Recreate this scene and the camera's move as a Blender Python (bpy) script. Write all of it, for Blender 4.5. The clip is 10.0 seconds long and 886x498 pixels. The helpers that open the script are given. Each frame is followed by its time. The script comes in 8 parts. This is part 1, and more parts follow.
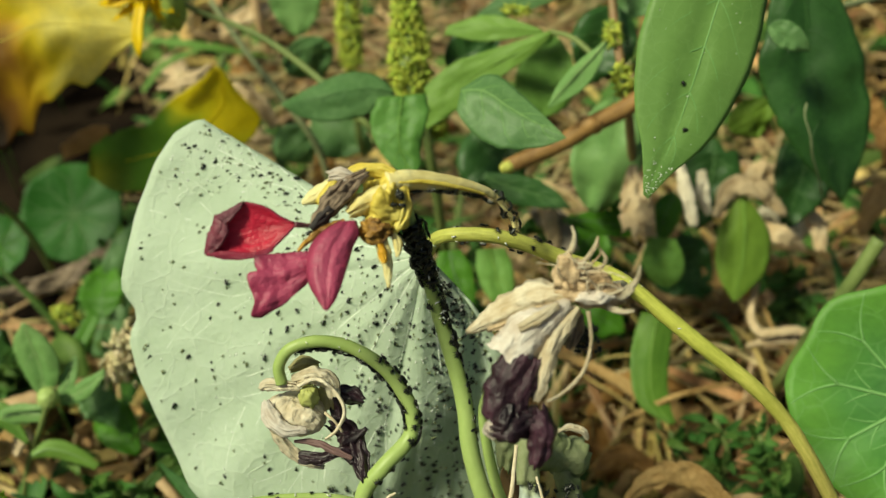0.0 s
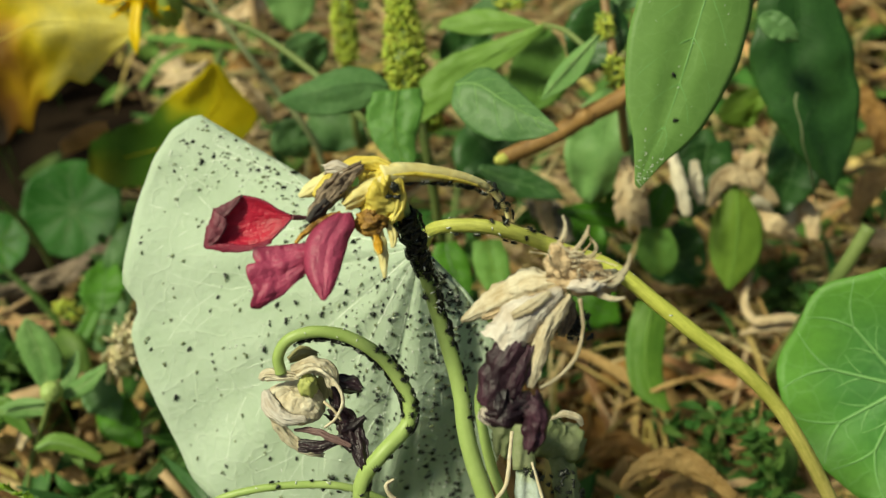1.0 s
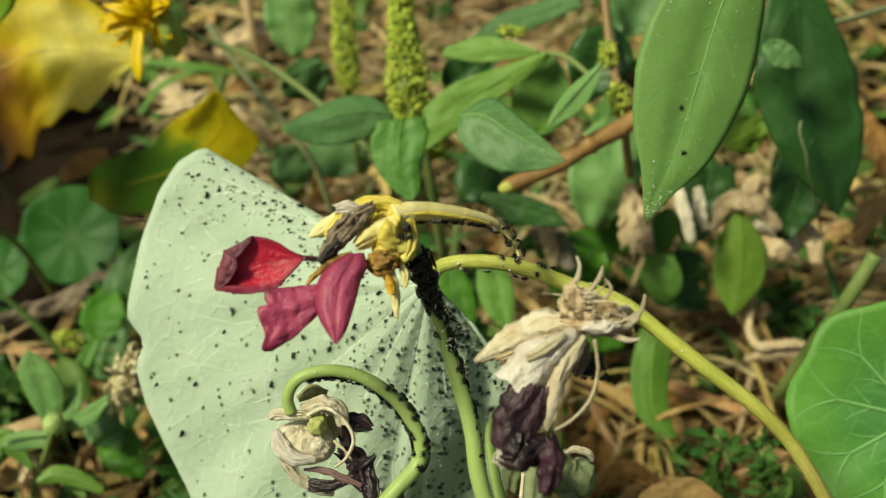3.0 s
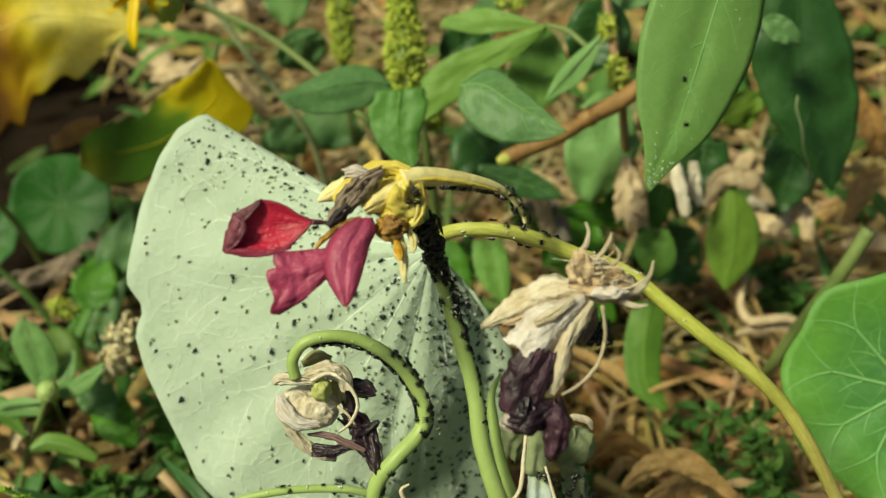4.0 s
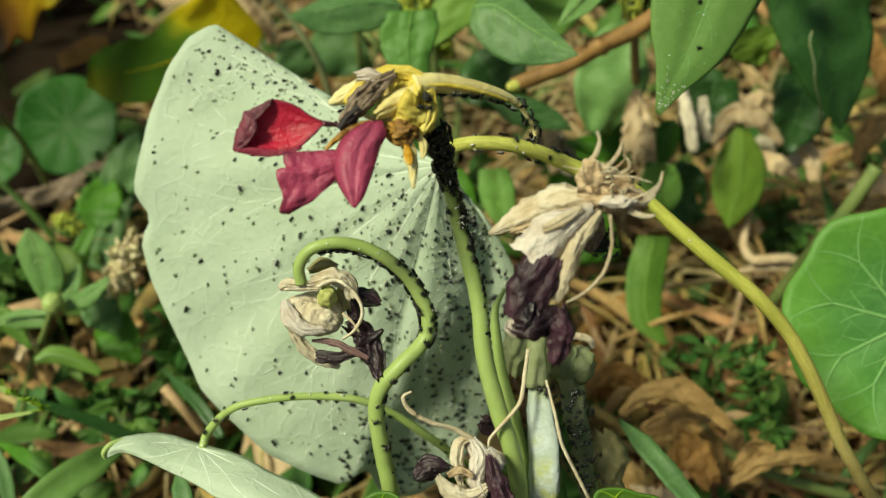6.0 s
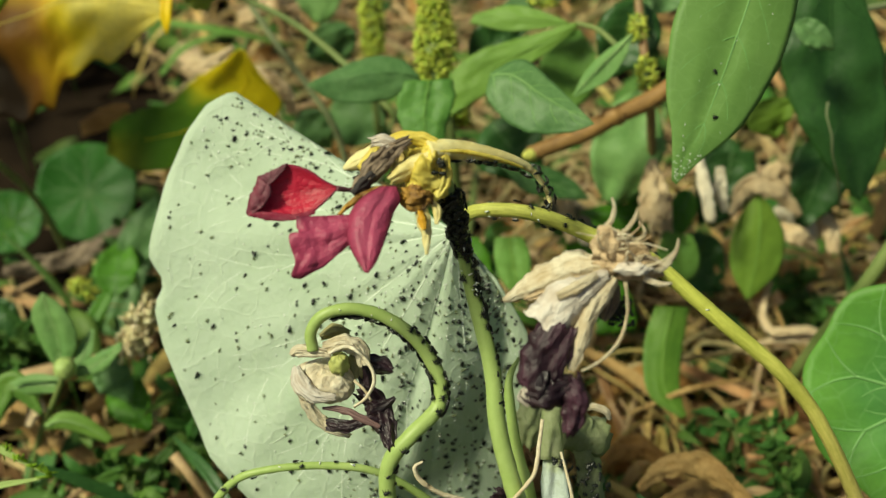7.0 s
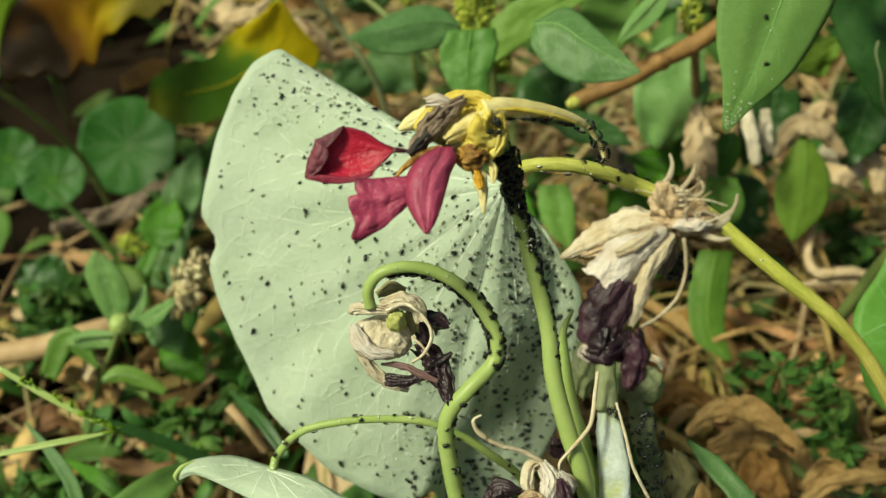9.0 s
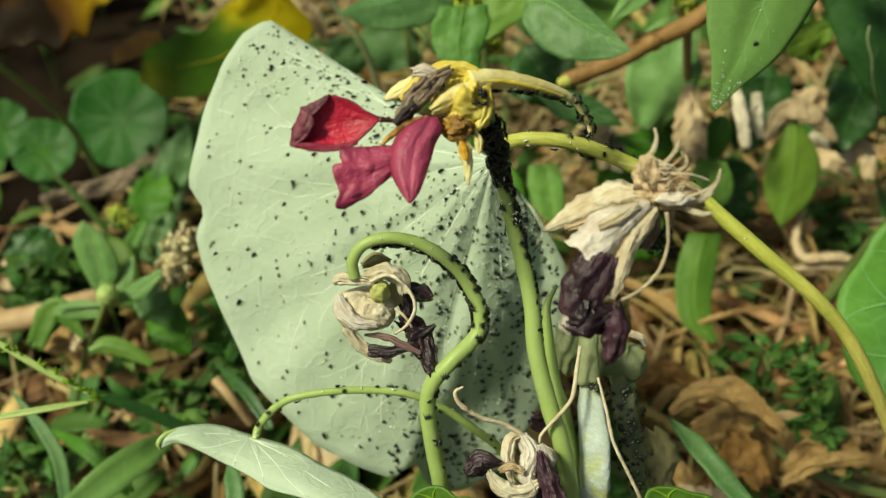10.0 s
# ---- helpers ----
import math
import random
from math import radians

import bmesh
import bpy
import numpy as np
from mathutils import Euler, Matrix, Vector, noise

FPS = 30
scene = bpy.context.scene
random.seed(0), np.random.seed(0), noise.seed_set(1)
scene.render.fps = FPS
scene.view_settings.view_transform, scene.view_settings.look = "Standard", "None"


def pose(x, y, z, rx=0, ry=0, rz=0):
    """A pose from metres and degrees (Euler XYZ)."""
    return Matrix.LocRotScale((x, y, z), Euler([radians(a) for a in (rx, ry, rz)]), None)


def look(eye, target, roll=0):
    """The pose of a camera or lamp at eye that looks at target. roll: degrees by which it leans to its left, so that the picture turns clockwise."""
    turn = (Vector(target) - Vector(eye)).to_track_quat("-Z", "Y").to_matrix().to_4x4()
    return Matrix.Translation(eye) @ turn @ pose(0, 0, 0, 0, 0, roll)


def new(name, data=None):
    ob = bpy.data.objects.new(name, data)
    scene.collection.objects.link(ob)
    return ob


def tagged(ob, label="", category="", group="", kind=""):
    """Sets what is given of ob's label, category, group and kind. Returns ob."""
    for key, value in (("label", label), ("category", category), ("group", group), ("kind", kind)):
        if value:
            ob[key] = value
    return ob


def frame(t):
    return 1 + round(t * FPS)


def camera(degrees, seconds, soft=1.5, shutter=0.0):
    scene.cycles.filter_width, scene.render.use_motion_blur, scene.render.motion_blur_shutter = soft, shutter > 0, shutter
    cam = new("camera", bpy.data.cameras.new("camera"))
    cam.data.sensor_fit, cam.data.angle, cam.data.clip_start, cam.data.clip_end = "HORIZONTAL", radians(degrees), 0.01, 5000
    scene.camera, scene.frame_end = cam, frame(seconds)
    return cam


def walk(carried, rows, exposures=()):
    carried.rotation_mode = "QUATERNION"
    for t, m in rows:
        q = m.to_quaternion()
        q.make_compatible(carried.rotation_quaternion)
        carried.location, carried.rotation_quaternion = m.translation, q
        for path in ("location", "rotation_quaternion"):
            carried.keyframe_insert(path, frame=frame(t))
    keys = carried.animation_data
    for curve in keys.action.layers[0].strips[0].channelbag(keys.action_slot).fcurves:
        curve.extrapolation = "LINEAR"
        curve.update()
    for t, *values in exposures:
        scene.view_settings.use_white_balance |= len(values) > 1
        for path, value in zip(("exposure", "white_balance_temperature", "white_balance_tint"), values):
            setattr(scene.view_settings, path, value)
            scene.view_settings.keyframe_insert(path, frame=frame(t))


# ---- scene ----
cam = camera(48, 10.0, soft=1.3)
cam.data.dof.use_dof, cam.data.dof.focus_distance, cam.data.dof.aperture_fstop = True, 0.168, 17.0

walk(cam, [
    (0.0, pose(0.0056, 0.0025, 0.2643, 46.39, 1.11, 1.20)),
    (0.5, pose(0.0068, 0.0024, 0.2649, 46.35, 0.96, 0.90)),
    (0.7, pose(0.0078, 0.0011, 0.2648, 45.93, 0.88, 1.16)),
    (1.0, pose(0.0064, -0.0001, 0.2661, 46.02, 1.52, 0.74)),
    (1.5, pose(0.0059, -0.0001, 0.2654, 45.86, 1.71, 0.58)),
    (2.0, pose(0.0053, 0.0013, 0.2637, 45.45, 0.87, 0.24)),
    (2.2, pose(0.0082, -0.0009, 0.2631, 45.49, 1.90, 0.32)),
    (2.5, pose(0.0047, 0.0030, 0.2698, 46.43, 2.74, 1.02)),
    (2.7, pose(0.0038, 0.0035, 0.2692, 46.74, 2.27, 0.65)),
    (3.8, pose(0.0010, 0.0029, 0.2678, 46.16, 0.54, -0.17)),
    (4.0, pose(-0.0007, 0.0018, 0.2672, 45.54, 0.24, -0.15)),
    (4.5, pose(0.0000, -0.0000, 0.2650, 45.00, -0.00, -0.00)),
    (5.0, pose(-0.0005, -0.0013, 0.2634, 43.11, -0.31, 0.33)),
    (5.2, pose(-0.0015, -0.0013, 0.2655, 42.53, -0.25, 0.23)),
    (6.3, pose(-0.0020, -0.0041, 0.2607, 43.37, -1.33, 1.80)),
    (6.5, pose(-0.0024, -0.0040, 0.2599, 44.62, -1.24, 2.15)),
    (7.0, pose(-0.0011, -0.0030, 0.2610, 46.91, -0.63, 2.26)),
    (7.2, pose(-0.0013, -0.0040, 0.2616, 48.05, -0.46, 2.83)),
    (7.5, pose(-0.0025, -0.0046, 0.2617, 48.78, -0.16, 3.49)),
    (7.7, pose(-0.0033, -0.0034, 0.2641, 49.34, 0.72, 3.89)),
    (7.8, pose(-0.0044, -0.0038, 0.2639, 49.51, 0.74, 4.17)),
    (8.0, pose(-0.0061, -0.0056, 0.2612, 48.89, 0.24, 4.13)),
    (8.2, pose(-0.0044, -0.0049, 0.2609, 48.18, 0.46, 4.06)),
    (8.3, pose(-0.0030, -0.0040, 0.2610, 45.43, 1.50, 3.60)),
    (8.5, pose(-0.0036, -0.0029, 0.2612, 43.17, 2.08, 3.17)),
    (8.7, pose(-0.0052, -0.0042, 0.2621, 42.35, 1.96, 3.51)),
    (8.8, pose(-0.0061, -0.0030, 0.2640, 42.37, 1.90, 3.02)),
    (9.0, pose(-0.0056, -0.0018, 0.2642, 43.32, 1.34, 2.55)),
    (9.5, pose(-0.0045, -0.0042, 0.2609, 41.64, 0.29, 3.16)),
    (9.7, pose(-0.0039, -0.0041, 0.2628, 41.47, 0.20, 2.84)),
    (10.0, pose(-0.0038, -0.0037, 0.2628, 42.54, 0.40, 3.14)),
], [(0, -0.16, 7550, -8), (10, -0.16, 7550, -8)])

# ---- light: hazy daylight from a high sun at the left ----
SUN_ELEVATION, SUN_TURN = 56.0, 248.0
world = bpy.data.worlds.new("sky")
scene.world = world
world.use_nodes = True
wn = world.node_tree.nodes
sky = wn.new("ShaderNodeTexSky")
sky.sky_type, sky.sun_disc = "NISHITA", False
sky.sun_elevation, sky.sun_rotation = radians(SUN_ELEVATION), radians(SUN_TURN)
sky.dust_density = 4.0
wn["Background"].inputs["Strength"].default_value = 0.066
world.node_tree.links.new(sky.outputs[0], wn["Background"].inputs[0])
sun = new("sun", bpy.data.lights.new("sun", "SUN"))
sun.data.energy, sun.data.angle, sun.data.color = 4.25, radians(12), (1.0, 0.975, 0.85)
az, el = radians(SUN_TURN), radians(SUN_ELEVATION)
sun.matrix_world = look((math.sin(az) * math.cos(el), math.cos(az) * math.cos(el), math.sin(el)), (0, 0, 0))

UP = Vector((0, 0, 1))
EYEWARD = Vector((0, -0.7071, 0.7071))
rng = random.Random(7)


# ---- materials ----
def material(name, base, dark=None, rough=0.55, grain=900.0, stain=120.0, bump=0.15, glow=0.0, spec=0.4,
             stain_color=None, stain_cut=0.62, island=0.0, net=0.0, net_scale=260.0, net_color=None, net_relief=0.0, glow_color=None, wrinkle=0.0, wrinkle_scale=420.0, streak=0.0, wear=None):
    """A surface with grain and blotches at two scales; glow: share of light let through, as in leaves."""
    m = bpy.data.materials.new(name)
    m.use_nodes = True
    nt, n = m.node_tree, m.node_tree.nodes
    b = n["Principled BSDF"]
    dark = dark or tuple(c * 0.6 for c in base)
    tc = n.new("ShaderNodeTexCoord")
    big, fine = n.new("ShaderNodeTexNoise"), n.new("ShaderNodeTexNoise")
    big.inputs["Scale"].default_value, fine.inputs["Scale"].default_value = stain, grain
    big.inputs["Detail"].default_value, fine.inputs["Detail"].default_value = 4, 3
    for t in (big, fine):
        nt.links.new(tc.outputs["Object"], t.inputs["Vector"])
    blend = n.new("ShaderNodeMath")
    blend.operation = "MULTIPLY_ADD"
    nt.links.new(fine.outputs["Fac"], blend.inputs[0])
    blend.inputs[1].default_value = 0.35
    nt.links.new(big.outputs["Fac"], blend.inputs[2])
    relief = blend.outputs[0]
    if streak:
        run, fibre, add = n.new("ShaderNodeAttribute"), n.new("ShaderNodeTexNoise"), n.new("ShaderNodeMath")
        run.attribute_name = "grain"
        fibre.inputs["Scale"].default_value, fibre.inputs["Detail"].default_value = 1.0, 4
        nt.links.new(run.outputs["Vector"], fibre.inputs["Vector"])
        add.operation, add.inputs[1].default_value = "MULTIPLY_ADD", streak
        nt.links.new(fibre.outputs["Fac"], add.inputs[0])
        shift = n.new("ShaderNodeMath")
        shift.operation, shift.inputs[1].default_value = "SUBTRACT", streak * 0.5
        nt.links.new(blend.outputs[0], shift.inputs[0])
        nt.links.new(shift.outputs[0], add.inputs[2])
        relief = add.outputs[0]
    ramp = n.new("ShaderNodeValToRGB")
    ramp.color_ramp.elements[0].position, ramp.color_ramp.elements[1].position = 0.45, 0.85
    ramp.color_ramp.elements[0].color, ramp.color_ramp.elements[1].color = (*dark, 1), (*base, 1)
    nt.links.new(relief, ramp.inputs[0])
    out = ramp.outputs[0]
    if wear:
        # withering along the leaf: stops of (share, colour), blurred by the grain
        att, age, stops = n.new("ShaderNodeAttribute"), n.new("ShaderNodeMath"), n.new("ShaderNodeValToRGB")
        att.attribute_name = "wear"
        age.operation, age.inputs[1].default_value = "MULTIPLY_ADD", 0.22
        less = n.new("ShaderNodeMath")
        less.operation, less.inputs[1].default_value = "SUBTRACT", 0.15
        nt.links.new(relief, age.inputs[0])
        nt.links.new(att.outputs["Fac"], less.inputs[0])
        nt.links.new(less.outputs[0], age.inputs[2])
        nt.links.new(age.outputs[0], stops.inputs[0])
        els = stops.color_ramp.elements
        while len(els) < len(wear):
            els.new(0.5)
        for el, (at, colour) in zip(els, wear):
            el.position, el.color = at, (*colour, 1)
        aged = n.new("ShaderNodeMix")
        aged.data_type, aged.blend_type, aged.inputs[0].default_value = "RGBA", "MULTIPLY", 1.0
        nt.links.new(stops.outputs[0], aged.inputs[6])
        nt.links.new(out, aged.inputs[7])
        out = aged.outputs[2]
    if stain_color:
        spot = n.new("ShaderNodeTexNoise")
        spot.inputs["Scale"].default_value, spot.inputs["Detail"].default_value = stain * 0.55, 6
        nt.links.new(tc.outputs["Object"], spot.inputs["Vector"])
        cut = n.new("ShaderNodeMapRange")
        cut.inputs[1].default_value, cut.inputs[2].default_value = stain_cut, stain_cut + 0.1
        nt.links.new(spot.outputs["Fac"], cut.inputs[0])
        mix = n.new("ShaderNodeMix")
        mix.data_type = "RGBA"
        nt.links.new(cut.outputs[0], mix.inputs[0])
        nt.links.new(out, mix.inputs[6])
        mix.inputs[7].default_value = (*stain_color, 1)
        out = mix.outputs[2]
    if net:
        vor = n.new("ShaderNodeTexVoronoi")
        vor.feature = "DISTANCE_TO_EDGE"
        vor.inputs["Scale"].default_value = net_scale
        warp = n.new("ShaderNodeVectorMath")
        warp.operation = "MULTIPLY_ADD"
        warp.inputs[1].default_value = (0.012, 0.012, 0.012)
        nt.links.new(big.outputs["Color"], warp.inputs[0])
        nt.links.new(tc.outputs["Object"], warp.inputs[2])
        nt.links.new(warp.outputs[0], vor.inputs["Vector"])
        line = n.new("ShaderNodeMapRange")
        line.inputs[1].default_value, line.inputs[2].default_value = 0.0, 0.05
        line.inputs[3].default_value, line.inputs[4].default_value = net, 0.0
        nt.links.new(vor.outputs["Distance"], line.inputs[0])
        web = n.new("ShaderNodeMix")
        web.data_type = "RGBA"
        nt.links.new(line.outputs[0], web.inputs[0])
        nt.links.new(out, web.inputs[6])
        web.inputs[7].default_value = (*(net_color or tuple(min(1, c * 1.8) for c in base)), 1)
        out = web.outputs[2]
        if net_relief:
            ridge = n.new("ShaderNodeMath")
            ridge.operation = "MULTIPLY_ADD"
            ridge.inputs[1].default_value = net_relief / net
            nt.links.new(line.outputs[0], ridge.inputs[0])
            nt.links.new(relief, ridge.inputs[2])
            relief = ridge.outputs[0]
    if island:
        geo, hsv = n.new("ShaderNodeNewGeometry"), n.new("ShaderNodeHueSaturation")
        val = n.new("ShaderNodeMapRange")
        val.inputs[3].default_value, val.inputs[4].default_value = 1 - island, 1 + island
        nt.links.new(geo.outputs["Random Per Island"], val.inputs[0])
        nt.links.new(val.outputs[0], hsv.inputs["Value"])
        hue = n.new("ShaderNodeMapRange")
        hue.inputs[3].default_value, hue.inputs[4].default_value = 0.5 - island * 0.06, 0.5 + island * 0.06
        mul = n.new("ShaderNodeMath")
        mul.operation = "FRACT"
        mul2 = n.new("ShaderNodeMath")
        mul2.operation = "MULTIPLY"
        mul2.inputs[1].default_value = 17.3
        nt.links.new(geo.outputs["Random Per Island"], mul2.inputs[0])
        nt.links.new(mul2.outputs[0], mul.inputs[0])
        nt.links.new(mul.outputs[0], hue.inputs[0])
        nt.links.new(hue.outputs[0], hsv.inputs["Hue"])
        nt.links.new(out, hsv.inputs["Color"])
        out = hsv.outputs[0]
    nt.links.new(out, b.inputs["Base Color"])
    b.inputs["Roughness"].default_value = rough
    b.inputs["Specular IOR Level"].default_value = spec
    bm_ = n.new("ShaderNodeBump")
    bm_.inputs["Strength"].default_value, bm_.inputs["Distance"].default_value = bump, 0.0006
    height = relief
    if wrinkle:
        rid = n.new("ShaderNodeTexNoise")
        rid.noise_type = "RIDGED_MULTIFRACTAL"
        rid.inputs["Scale"].default_value, rid.inputs["Detail"].default_value = wrinkle_scale, 4
        nt.links.new(tc.outputs["Object"], rid.inputs["Vector"])
        add = n.new("ShaderNodeMath")
        add.operation = "MULTIPLY_ADD"
        add.inputs[1].default_value = wrinkle
        nt.links.new(rid.outputs["Fac"], add.inputs[0])
        nt.links.new(relief, add.inputs[2])
        height = add.outputs[0]
        bm_.inputs["Distance"].default_value = 0.0012
    nt.links.new(height, bm_.inputs["Height"])
    nt.links.new(bm_.outputs[0], b.inputs["Normal"])
    if glow:
        tr, mx = n.new("ShaderNodeBsdfTranslucent"), n.new("ShaderNodeMixShader")
        if glow_color:
            tr.inputs["Color"].default_value = (*glow_color, 1)
        else:
            nt.links.new(out, tr.inputs["Color"])
        mx.inputs[0].default_value = glow
        nt.links.new(b.outputs[0], mx.inputs[1])
        nt.links.new(tr.outputs[0], mx.inputs[2])
        nt.links.new(mx.outputs[0], n["Material Output"].inputs["Surface"])
    return m


